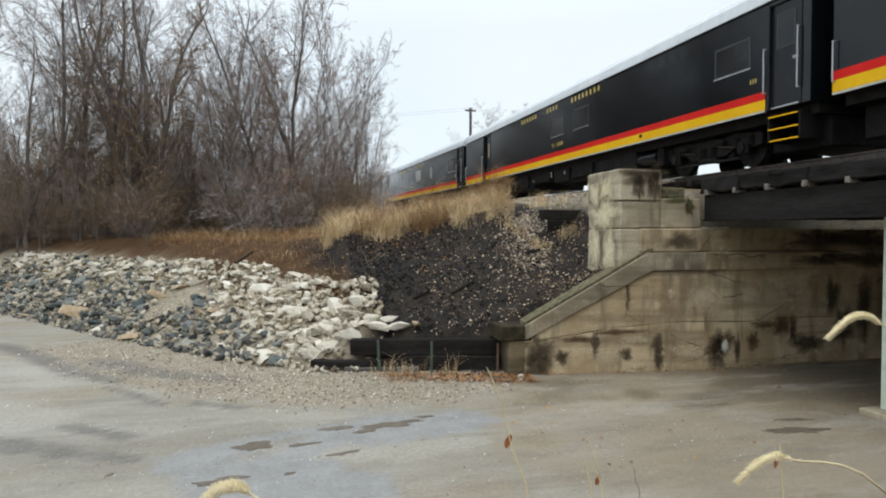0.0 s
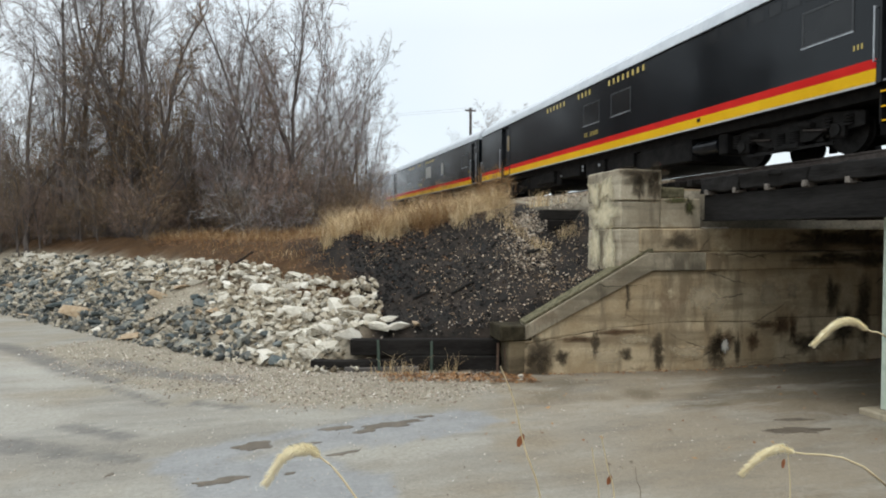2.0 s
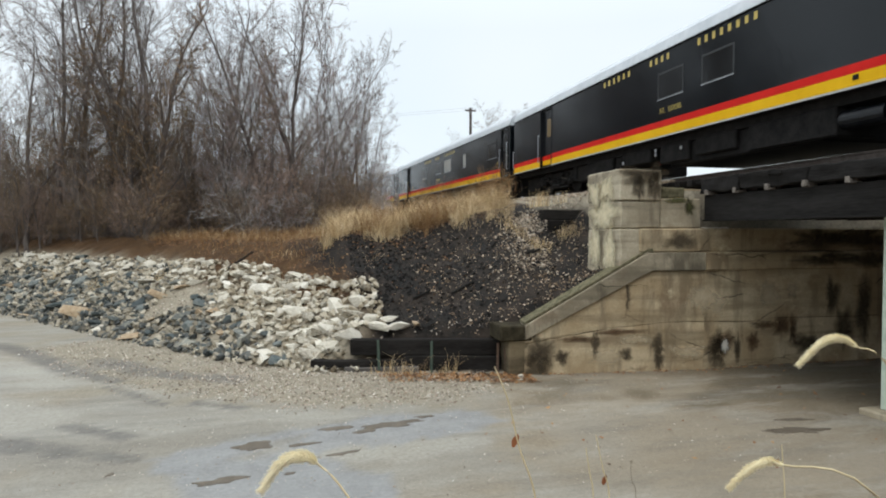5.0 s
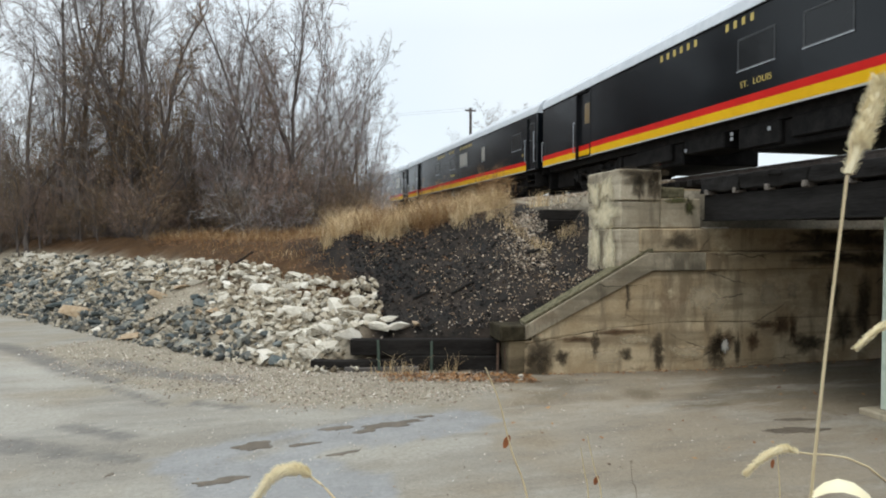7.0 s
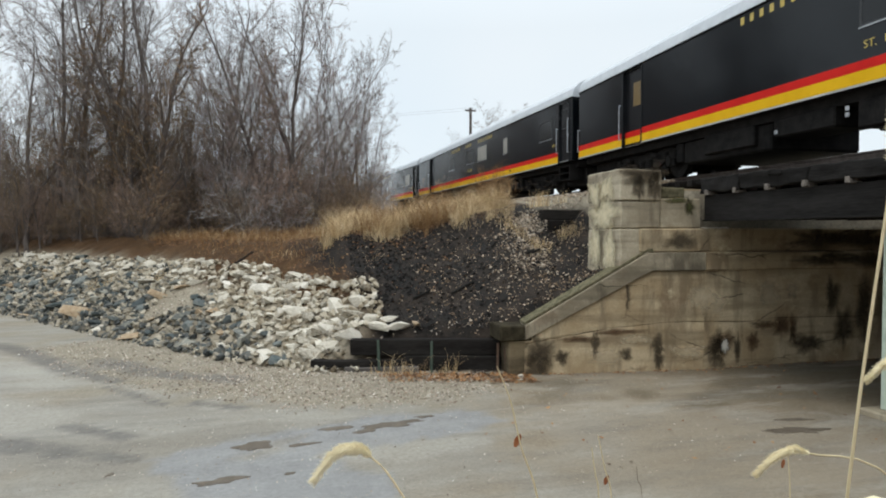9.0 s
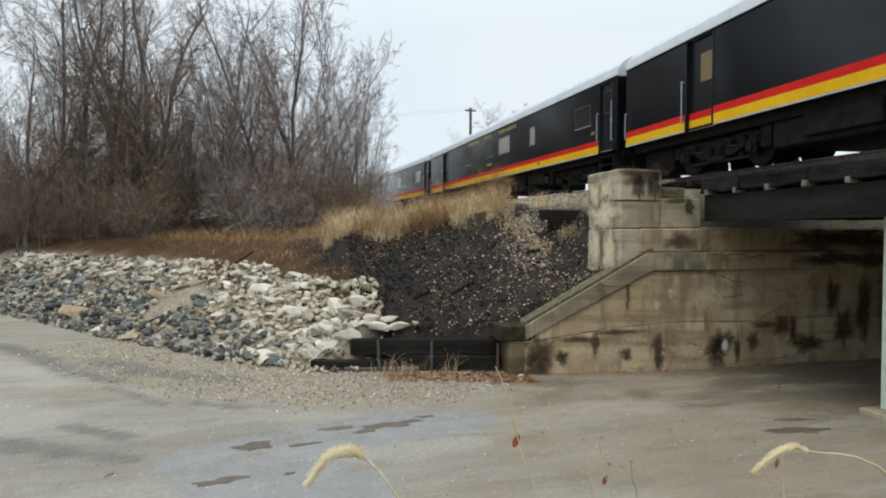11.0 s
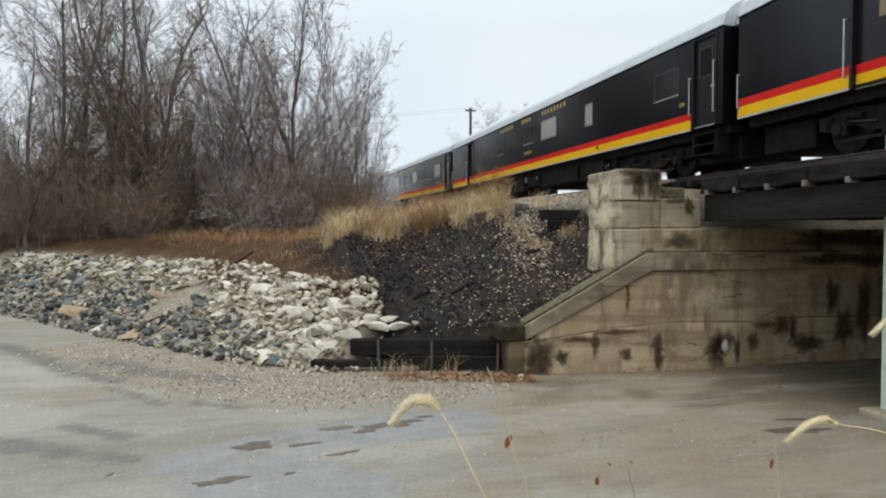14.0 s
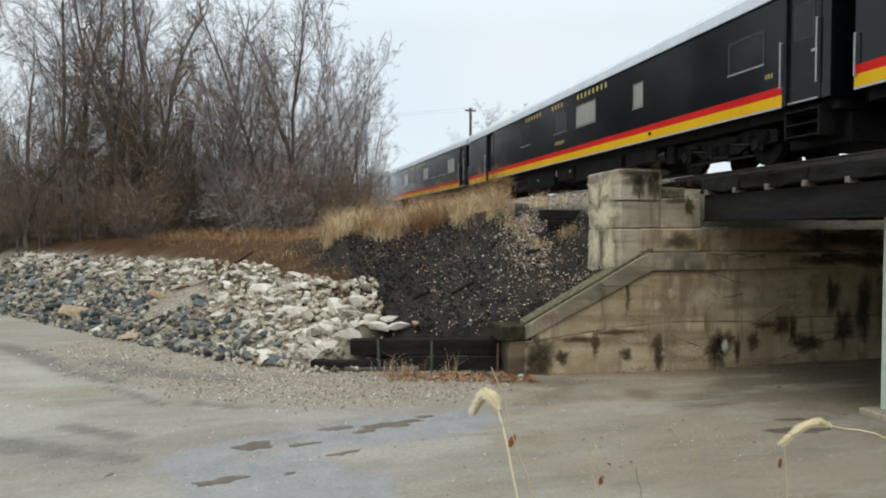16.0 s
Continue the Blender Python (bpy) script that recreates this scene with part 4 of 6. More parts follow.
def make_track():
    t = thing("track", "worn steel rails on timber ties", "railway track", kind="structure")
    ys = graded([(-60, 0, 6), (0, 60, 3), (60, 200, 7)])
    for off in (-0.75, 0.75):
        bm = bmesh.new()
        prof = [(-0.07, -0.17), (0.07, -0.17), (0.07, -0.155), (0.012, -0.14), (0.012, -0.045), (0.036, -0.035), (0.036, 0.0), (-0.036, 0.0), (-0.036, -0.035), (-0.012, -0.045), (-0.012, -0.14), (-0.07, -0.155)]
        rings = [[bm.verts.new((track_x(y) + off + px, y, RAIL_Z + pz)) for px, pz in prof] for y in ys]
        for a, b in zip(rings, rings[1:]):
            for i in range(len(prof)):
                j = (i + 1) % len(prof)
                bm.faces.new((a[i], a[j], b[j], b[i]))
        bmesh.ops.recalc_face_normals(bm, faces=bm.faces)
        part("rail", bm, M["rail"], t)
    tie = mesh_of("tie", roughen(box(-1.3, 1.3, -0.11, 0.11, -0.34, -0.172, 0.012), 0.006, 1), M["timber_x"])
    for k in range(150):
        y = 14.1 + 0.55 * k
        part("tie", tie, None, t, at=track_pose(y))
    # ballast bed: a long berm under the ties
    bm = bmesh.new()
    prof = [(-5.3, -1.75), (-4.0, -0.78), (-2.05, -0.36), (-1.6, -0.19), (1.6, -0.19), (2.4, -0.38), (5.5, -1.6)]
    yy = graded([(17.06, 50, 0.5), (50, 200, 6)])
    rows = []
    for y in yy:
        wide = smooth(17.0, 19.6, y)
        row = []
        for i, (px, pz) in enumerate(prof):
            if i < 2:
                px = (-2.9, -2.6)[i] * (1 - wide) + px * wide
            x = track_x(y) + px + 0.12 * fbm(y, i, 0.8)
            low = height(x, y) - 0.06
            z = RAIL_Z + pz + 0.05 * fbm(y, i * 3.0, 1.3)
            if i == 0 or i == len(prof) - 1:
                z = min(z, low)
            elif i == 1:
                z = min(z, low + 0.10)
            row.append(bm.verts.new((x, y, z)))
        rows.append(row)
    for a, b in zip(rows, rows[1:]):
        for i in range(len(prof) - 1):
            bm.faces.new((a[i], a[i + 1], b[i + 1], b[i]))
    part("ballast_bed", bm, material("ballast_bed", [(0.3, (0.10, 0.08, 0.06)), (0.5, (0.24, 0.20, 0.15)), (0.7, (0.36, 0.31, 0.25))], 5, 0.92, bump=0.6, fine=28, fine_mix=0.6), t)


make_track()


# ---- timber retaining wall at the foot of the slope ----
def make_retaining():
    w = thing("retaining_wall", "low wall of black creosoted timbers with steel posts", "retaining wall")
    def beam(x0, y0, x1, y1, z0, z1, depth, mat, lab=""):
        l = math.hypot(x1 - x0, y1 - y0)
        r = math.degrees(math.atan2(y1 - y0, x1 - x0))
        part("timber", roughen(box(0, l, 0, depth, z0, z1, 0.02), 0.018, 3, 3.0, x0 + z0), mat, w, lab, at=pose(x0, y0, 0, 0, 0, r))
    beam(1.35, 15.02, 4.80, 14.22, 0.36, 0.74, 0.26, M["timber_x"])
    beam(2.55, 14.68, 4.80, 14.14, 0.02, 0.355, 0.28, M["timber_x"])
    beam(0.42, 15.1, 2.75, 14.56, 0.10, 0.27, 0.22, M["timber_x"])
    beam(1.2, 14.88, 2.9, 14.48, -0.05, 0.12, 0.24, M["timber_grey"], "grey weathered timber")
    for x, y, h, mat in ((1.98, 14.62, 0.78, "green_post"), (3.17, 14.36, 0.74, "green_post"), (4.66, 13.98, 0.70, "rust"), (4.86, 13.92, 0.58, "rust")):
        bm = box(-0.028, 0.028, -0.006, 0.006, -0.3, h, 0.002)
        add_box(bm, -0.006, 0.006, 0.0065, 0.04, -0.3, h)
        part("post", bm, M[mat], w, "green steel fence post" if mat == "green_post" else "rusty steel stake", at=pose(x, y, 0, random.Random(x).uniform(-3, 3), random.Random(y).uniform(-4, 4), -13))
    # crossing timbers by the track
    s = thing("tie_stack", "dark old ties holding back the ballast", "timber")
    part("timber", roughen(box(6.98, 8.78, 16.9, 17.14, 3.64, 3.93, 0.02), 0.02, 3, 3.0), M["timber_x"], s)
    part("timber", roughen(box(7.2, 8.72, 16.82, 17.06, 3.34, 3.63, 0.02), 0.02, 3, 3.0, 2.0), M["timber_x"], s)


make_retaining()


# ---- the train ----
HALF, SILL, EAVE, TOP = 1.52, 1.07, 3.40, 4.17
PITCH = 24.5


def side_panel(bm, y0, y1, z0=SILL, z1=EAVE, x=-HALF, t=0.05):
    add_box(bm, x, x + t, y0, y1, z0, z1)


def roof_profile():
    pts = [(-HALF - 0.012, EAVE - 0.03), (-HALF - 0.012, EAVE + 0.01)]
    for i in range(1, 12):
        a = math.pi * i / 12
        pts.append((-math.cos(a) * HALF * (1.0 if abs(math.cos(a)) > 0.9 else 0.985), EAVE + 0.02 + (TOP - EAVE - 0.02) * math.sin(a) ** 0.8))
    return pts + [(HALF + 0.012, EAVE + 0.01), (HALF + 0.012, EAVE - 0.03)]


SHARED = {}


def shared(key, build, mat):
    if key not in SHARED:
        SHARED[key] = mesh_of(key, build(), mat)
    return SHARED[key]


def wheel_mesh():
    bm = bmesh.new()
    for s in (-1, 1):
        add_cyl(bm, (s * 0.68, 0, 0), (s * 0.81, 0, 0), 0.455, 28)
        add_cyl(bm, (s * 0.665, 0, 0), (s * 0.695, 0, 0), 0.482, 28)
        add_cyl(bm, (s * 0.78, 0, 0), (s * 0.84, 0, 0), 0.12, 12)
        for k in range(4):
            a = k * 1.5708
            add_box(bm, s * 0.812 - 0.006, s * 0.812 + 0.006, math.cos(a) * 0.25 - 0.05, math.cos(a) * 0.25 + 0.05, math.sin(a) * 0.25 - 0.05, math.sin(a) * 0.25 + 0.05)
    add_cyl(bm, (-0.95, 0, 0), (0.95, 0, 0), 0.075, 12)
    return bm


def truck_frame():
    bm = bmesh.new()
    for s in (-1, 1):
        prof = [(-1.85, 0.48), (-1.85, 0.76), (-1.0, 0.86), (-0.62, 0.80), (0.62, 0.80), (1.0, 0.86), (1.85, 0.76), (1.85, 0.48), (1.55, 0.44), (0.98, 0.50), (0.62, 0.34), (-0.62, 0.34), (-0.98, 0.50), (-1.55, 0.44)]
        p = prism(prof, "x", s * 0.98 - 0.05, s * 0.98 + 0.05, 0.012)
        me = bpy.data.meshes.new("tmp")
        p.to_mesh(me)
        p.free()
        bm.from_mesh(me)
        bpy.data.meshes.remove(me)
        for y in (-1.3, 1.3):
            add_box(bm, s * 1.04 - 0.07, s * 1.04 + 0.07, y - 0.17, y + 0.17, 0.30, 0.62, 0.03)
            add_cyl(bm, (s * 1.10, y, 0.455), (s * 1.16, y, 0.455), 0.12, 12)
        add_box(bm, s * 1.0 - 0.12, s * 1.0 + 0.12, -0.34, 0.34, 0.22, 0.36, 0.03)
        for k in (-0.2, 0.2):
            for j in range(5):
                add_cyl(bm, (s * 1.03, k, 0.37 + j * 0.05), (s * 1.03, k, 0.40 + j * 0.05), 0.12, 12)
        add_box(bm, s * 1.06 - 0.02, s * 1.06 + 0.02, -1.2, 1.2, 0.20, 0.26)
        for y in (-1.3, 1.3):
            for j in (-0.24, 0.24):
                for q in range(4):
                    add_cyl(bm, (s * 1.06, y + j, 0.52 + q * 0.06), (s * 1.06, y + j, 0.555 + q * 0.06), 0.085, 10)
        for y in (-0.72, 0.72):
            add_box(bm, s * 0.9 - 0.05, s * 0.9 + 0.05, y - 0.10, y + 0.10, 0.30, 0.80, 0.02)
            add_cyl(bm, (s * 1.12, y, 0.64), (s * 1.12, y + 0.3, 0.70), 0.07, 10)
    add_box(bm, -1.0, 1.0, -0.25, 0.25, 0.55, 0.86, 0.03)
    for y in (-1.68, 1.68):
        add_box(bm, -0.95, 0.95, y - 0.06, y + 0.06, 0.52, 0.66)
    return bm


def frame_bm(y0, y1, z0, z1, w=0.045, x=-HALF, out=0.014):
    bm = bmesh.new()
    for a in ((y0 - w, y1 + w, z1, z1 + w), (y0 - w, y1 + w, z0 - w, z0), (y0 - w, y0, z0, z1), (y1, y1 + w, z0, z1)):
        add_box(bm, x - out, x + 0.01, a[0], a[1], a[2], a[3], 0.004)
    return bm


def window(car, y0, y1, z0, z1, pane="glass", label="", trim="trim"):
    w = part("window", frame_bm(y0, y1, z0, z1), M[trim], car, label)
    part("pane", box(-HALF - 0.004, -HALF + 0.02, y0, y1, z0, z1), M[pane], w)
    part("sill", box(-HALF - 0.028, -HALF - 0.015, y0 - 0.05, y1 + 0.05, z0 - 0.055, z0 - 0.03), M["steel"], w, "thin bright sill")


def grab(car, y, z0, z1, x=-HALF - 0.07):
    bm = bmesh.new()
    add_cyl(bm, (x, y, z0), (x, y, z1), 0.015, 8)
    for z in (z0, z1):
        add_cyl(bm, (x - 0.01, y, z), (x + 0.08, y, z), 0.017, 8)
    part("grab_rail", bm, M["steel"], car, "bright steel grab rail")


def word(car, name, y_left, y_right, z, h, letters, mat):
    """Gold lettering shown as plain bars; the word runs from the rear towards the front."""
    step = (y_left - y_right) / letters
    bar = mesh_of(name, box(-HALF - 0.006, -HALF + 0.004, -step * 0.60, -step * 0.22, 0, h), mat)
    for k in range(letters):
        part(name, bar, None, car, "plain gold bar", at=pose(0, y_left - step * k, z))


def make_car(name, label, style):
    car = thing(name, label, "train car", "cars of the passing train")
    body_mat = M["black"] if style != "steel" else M["fluted"]
    e0, e1 = 0.30, PITCH - 0.30
    d0, d1 = 0.55, 1.42            # vestibule door at the front end
    r0, r1 = 20.0, 21.1            # baggage door near the rear
    side_label = "glossy black car side" if style != "steel" else "dull stainless car side"
    for a, b, z0 in ((e0, d0, SILL), (d1, r0, SILL), (r1, e1, SILL), (d0, d1, 3.26), (r0, r1, 3.32)):
        bm = bmesh.new()
        side_panel(bm, a, b, z0)
        part("side_panel", bm, body_mat, car, side_label)
    part("far_side", box(HALF - 0.05, HALF, e0, e1, SILL, EAVE), body_mat, car)
    for a in (e0, e1 - 0.06):
        part("end_wall", box(-HALF + 0.05, HALF - 0.05, a, a + 0.06, SILL, EAVE), body_mat, car)
    part("floor_plate", box(-HALF + 0.05, HALF - 0.05, e0 + 0.06, e1 - 0.06, SILL, SILL + 0.06), M["under"], car)
    for a, b in ((7.4, 12.6), (15.2, PITCH - 6.1)):
        part("underbody", box(-1.18, 1.18, a, b, 0.27, 0.86, 0.04), M["under"], car, "long sooty underfloor casing")
    bm = prism(roof_profile(), "y", e0 - 0.02, e1 + 0.02)
    part("roof", bm, M["roof"], car, "white painted arched roof")
    # roof gutters and vents
    part("gutter", box(-HALF - 0.03, -HALF - 0.013, e0, e1, EAVE - 0.055, EAVE - 0.02), M["under"], car)
    for y in ((7.2, 8.6, 12.0, 17.5) if style == "b" else (3.0, 15.2)):
        v = bmesh.new()
        add_cyl(v, (0.0, y, TOP - 0.03), (0.0, y, TOP + 0.05), 0.22, 12, 0.16)
        part("roof_vent", v, M["roof"], car)
    # front vestibule door, set back, black with a dark window
    dm = M["black_door"] if style != "steel" else body_mat
    door = part("vestibule_door", box(-HALF + 0.055, -HALF + 0.095, d0, d1, SILL + 0.02, 3.26), dm, car, "recessed black vestibule door")
    part("pane", box(-HALF + 0.046, -HALF + 0.06, d0 + 0.22, d1 - 0.2, 2.35, 3.02), M["glass"], door)
    part("pane_frame", frame_bm(d0 + 0.22, d1 - 0.2, 2.35, 3.02, 0.03, -HALF + 0.055, 0.012), M["trim"], door)
    part("latch", box(-HALF + 0.02, -HALF + 0.05, d0 + 0.10, d0 + 0.24, 2.02, 2.08, 0.008), M["steel"], door, "bright door latch")
    part("kick_plate", box(-HALF + 0.03, -HALF + 0.05, d0 + 0.02, d1 - 0.02, SILL + 0.02, SILL + 0.05), M["steel"], door)
    for y in (d0, d1):
        part("door_jamb", box(-HALF - 0.02, -HALF + 0.10, y - 0.03, y + 0.03, SILL, 3.3, 0.006), dm, car)
    grab(car, d1 + 0.07, 1.45, 2.38)
    grab(car, d0 + 0.02, 1.40, 2.62)
    # rear baggage door
    rdoor = part("baggage_door", box(-HALF + 0.10, -HALF + 0.14, r0, r1, SILL + 0.02, 3.32), dm, car, "recessed black baggage door")
    part("pane", box(-HALF + 0.09, -HALF + 0.11, r0 + 0.10, r0 + 0.62, 2.22, 2.92), M["amber" if style == "a" else "glass"], rdoor, "amber tinted door window" if style == "a" else "")
    for y in (r0, r1):
        part("door_jamb", box(-HALF - 0.02, -HALF + 0.10, y - 0.03, y + 0.03, SILL, 3.33, 0.006), dm, car)
    grab(car, r1 + 0.10, 1.30, 2.35)
    grab(car, e1 - 0.06, 1.30, 2.05)
    # stripes
    if style != "steel":
        runs = [(d1 + 0.08, r0 - 0.035, -HALF - 0.008), (r1 + 0.035, e1 + 0.0, -HALF - 0.008), (r0 + 0.032, r1 - 0.032, -HALF + 0.082)]
        for a, b, x in runs:
            part("yellow_band", box(x, x + 0.014, a, b, 1.10, 1.325), M["yellow"], car, "bright yellow band")
            part("red_band", box(x, x + 0.014, a, b, 1.329, 1.50), M["red"], car, "red band")
            part("lower_line", box(x - 0.004, x + 0.016, a, b, 1.055, 1.096), M["white_line"], car, "thin pale line")
        for a, b, n, nm in ((15.85, 14.05, 6, "lettering"), (13.15, 12.05, 4, "lettering"), (11.0, 8.75, 8, "lettering")):
            word(car, nm, a, b, 3.10, 0.17, n, M["gold"])
        word(car, "car_number", 1.98, 1.74, 1.74, 0.10, 3, M["gold"])
        part("marker_lamp", box(-HALF - 0.03, -HALF - 0.008, 6.3, 6.42, 1.20, 1.29, 0.006), M["under"], car)
    # windows
    if style == "a":
        window(car, 2.0, 3.1, 2.14, 2.76, label="dark window in a thin frame")
        window(car, 9.62, 10.72, 2.12, 2.76, label="dark window in a thin frame")
        window(car, 11.55, 12.62, 2.12, 2.76, label="dark window in a thin frame")
        for k in range(8):
            v = part("vent_panel", frame_bm(2.2 + k * 0.5, 2.2 + k * 0.5 + 0.36, 3.02, 3.28, 0.014, out=0.008), M["black_door"], car)
            part("pane", box(-HALF - 0.003, -HALF + 0.02, 2.2 + k * 0.5, 2.56 + k * 0.5, 3.02, 3.28), M["glass"], v)
        for text, y in (("ST.", 12.44), ("LOUIS", 11.88)):
            cu = bpy.data.curves.new("name_letters", "FONT")
            cu.body, cu.size, cu.extrude, cu.align_x = text, 0.20, 0.004, "CENTER"
            cu.space_character = 1.05
            tmp = bpy.data.objects.new("name_letters", cu)
            me = bpy.data.meshes.new_from_object(tmp)
            bpy.data.objects.remove(tmp)
            me.materials.clear()
            me.materials.append(M["gold"])
            part("name_letters", me, None, car, "small gold name lettering", at=pose(-HALF - 0.006, y, 1.70, 90, 0, -90))
    elif style == "b":
        window(car, 2.05, 3.1, 2.12, 2.78, label="dark window in a thin frame")
        window(car, 6.75, 7.25, 2.12, 2.80, "blind", "narrow window with a drawn pale blind")
        window(car, 9.6, 11.0, 2.16, 2.86, "blind", "window with a drawn pale blind")
        window(car, 11.75, 12.85, 2.2, 2.86, label="dark window in a thin frame")
        window(car, 15.3, 16.3, 2.16, 2.86, label="dark window in a thin frame")
        word(car, "car_name", 12.8, 11.95, 1.74, 0.13, 6, M["gold"])
    else:
        for k in range(9):
            window(car, 2.4 + k * 1.9, 3.7 + k * 1.9, 2.1, 2.85, "glass" if k % 3 else "blind", trim="fluted" if style == "steel" else "black_door")
    # end diaphragm
    for y0, y1 in ((-0.01, e0 - 0.03), (e1 + 0.03, PITCH - 0.012)):
        bm = box(-0.62, 0.62, y0, y1, 1.0, 3.35, 0.02)
        for k in range(4):
            yy = y0 + (y1 - y0) * (k + 0.5) / 4
            add_box(bm, -0.72, 0.72, yy - 0.018, yy + 0.018, 0.95, 3.42, 0.01)
        part("diaphragm", bm, M["rubber"], car, "ribbed black rubber diaphragm")
        part("diaphragm_hood", prism([(px * 0.80, EAVE - 0.25 + (pz - EAVE) * 0.9 + 0.25) for px, pz in roof_profile()], "y", y0, y1), M["hood"], car, "grey hood over the gangway")
        part("coupler", box(-0.12, 0.12, y0, y1, 0.72, 0.98, 0.02), M["truck"], car)
    # underframe and hanging boxes
    part("underframe", box(-1.25, 1.25, e0 + 0.05, e1 - 0.05, 0.86, SILL - 0.004), M["under"], car, "sooty steel underframe")
    boxes = [(7.0, 9.4, 0.30), (9.8, 11.3, 0.42), (11.6, 12.9, 0.36), (13.4, 15.0, 0.48), (15.6, 17.4, 0.40)] if style != "b" else [(6.4, 8.0, 0.46), (8.3, 11.4, 0.30), (11.7, 13.0, 0.40), (13.4, 16.6, 0.26)]
    for a, b, z in boxes:
        part("equipment_box", box(-1.30, -0.35, a, b, z, 0.87, 0.03), M["under"], car, "sooty underfloor equipment box")
    tank = add_cyl(bmesh.new(), (-1.08, 6.05, 0.60), (-1.08, 7.25, 0.60), 0.19, 18)
    part("air_tank", tank, M["black_door"], car, "round air tank")
    for y, z in ((13.1, 0.60), (13.1, 0.72), (11.9, 0.66), (14.9, 0.55)):
        part("fitting", box(-1.33, -1.30, y - 0.045, y + 0.045, z, z + 0.09, 0.01), M["steel"], car, "small pale fitting")
    # steps below the vestibule
    for k, z in enumerate((0.92, 0.66, 0.42)):
        part("step", box(-HALF + 0.02 * k, -0.95, d0 + 0.06, d1 - 0.02, z - 0.03, z, 0.006), M["under"], car)
        part("step_edge", box(-HALF + 0.02 * k - 0.016, -HALF + 0.02 * k - 0.002, d0 + 0.06, d1 - 0.02, z - 0.03, z, 0.002), M["yellow" if style == "a" else "under"], car, "yellow step edge" if style == "a" else "")
    for y in (d0 + 0.03, d1):
        part("step_stringer", box(-HALF + 0.01, -0.95, y - 0.02, y + 0.02, 0.36, 0.95, 0.005), M["under"], car)
    # trucks and wheels
    for a, b in ((e0 + 0.1, d1 + 0.55), (PITCH - 1.9, e1 - 0.1)):
        part("end_sill", box(-0.9, 0.9, a, b, 0.22, 0.86, 0.03), M["under"], car)
    for a, b in ((5.75, 6.05), (PITCH - 6.05, PITCH - 5.75)):
        part("brake_hanger", box(-1.2, -0.4, a, b, 0.34, 0.86, 0.03), M["under"], car)
    wheels = []
    for y in (4.0, PITCH - 4.0):
        tr = part("truck", shared("truck", truck_frame, M["truck"]), None, car, "four-wheel equalised truck", at=pose(0, y, 0))
        for dy in (-1.3, 1.3):
            wheels.append((part("wheelset", shared("wheelset", wheel_mesh, M["truck"]), None, tr, at=pose(0, dy, 0.455)), dy))
        for dy in (-0.75, 0.75):
            part("brake_rod", add_cyl(bmesh.new(), (-1.08, dy - 0.3, 0.50), (-1.08, dy + 0.3, 0.58), 0.022, 6), M["rail"], tr)
    return car, wheels


TRAIN = [
    make_car("passenger_car", "black passenger car with red and yellow stripes, leading the shown cars", "c"),
    make_car("passenger_car", "glossy black car with gold lettering and yellow steps", "a"),
    make_car("passenger_car", "glossy black car with pale drawn blinds and gold lettering", "b"),
    make_car("passenger_car", "black striped passenger car with a long row of windows", "c"),
    make_car("passenger_car", "dull silver passenger car with a row of windows", "steel"),
]
# where the stripe of the third car ends, along the track, at each time
RUN = [(0.0, 36.25), (0.5, 35.62), (1.0, 34.96), (1.5, 34.27), (2.0, 33.56), (2.5, 32.84), (3.0, 32.1), (3.5, 31.35), (4.0, 30.58), (4.5, 29.80), (5.0, 29.01), (5.5, 28.22), (6.0, 27.42),
       (6.5, 26.61), (7.0, 25.80), (7.5, 25.0), (8.0, 24.2), (8.5, 23.4), (9.0, 22.6), (9.5, 21.8), (10.0, 21.0), (10.5, 20.2), (11.0, 19.39), (11.5, 18.57), (12.0, 17.73), (12.5, 16.89),
       (13.0, 16.05), (13.5, 15.22), (14.0, 14.39), (14.5, 13.59), (15.0, 12.80), (15.5, 12.03), (16.0, 11.27)]


def run_at(t):
    for (a, u), (b, v) in zip(RUN, RUN[1:]):
        if t <= b:
            return u + (v - u) * (t - a) / (b - a)
    return RUN[-1][1]


def car_pose(front):
    """A car whose two trucks ride on the curve of the track."""
    ya, yb = front + 4.0, front + PITCH - 4.0
    a, b = Vector((track_x(ya), ya, RAIL_Z)), Vector((track_x(yb), yb, RAIL_Z))
    turn = math.atan2(-(b.x - a.x), b.y - a.y)
    return Matrix.Translation(a) @ Matrix.Rotation(turn, 4, "Z") @ Matrix.Translation((0, -4.0, 0))


# ---- stones of the rubble bank ----
def bank_limit(x):
    """How far up the bank the rubble reaches."""
    return 5.1 + 0.6 * smooth(-5.5, -8.5, x) - 1.3 * smooth(-4.5, -2.5, x) - 0.55 * smooth(-1.0, 0.6, x) - 0.95 * smooth(1.0, 1.6, x)


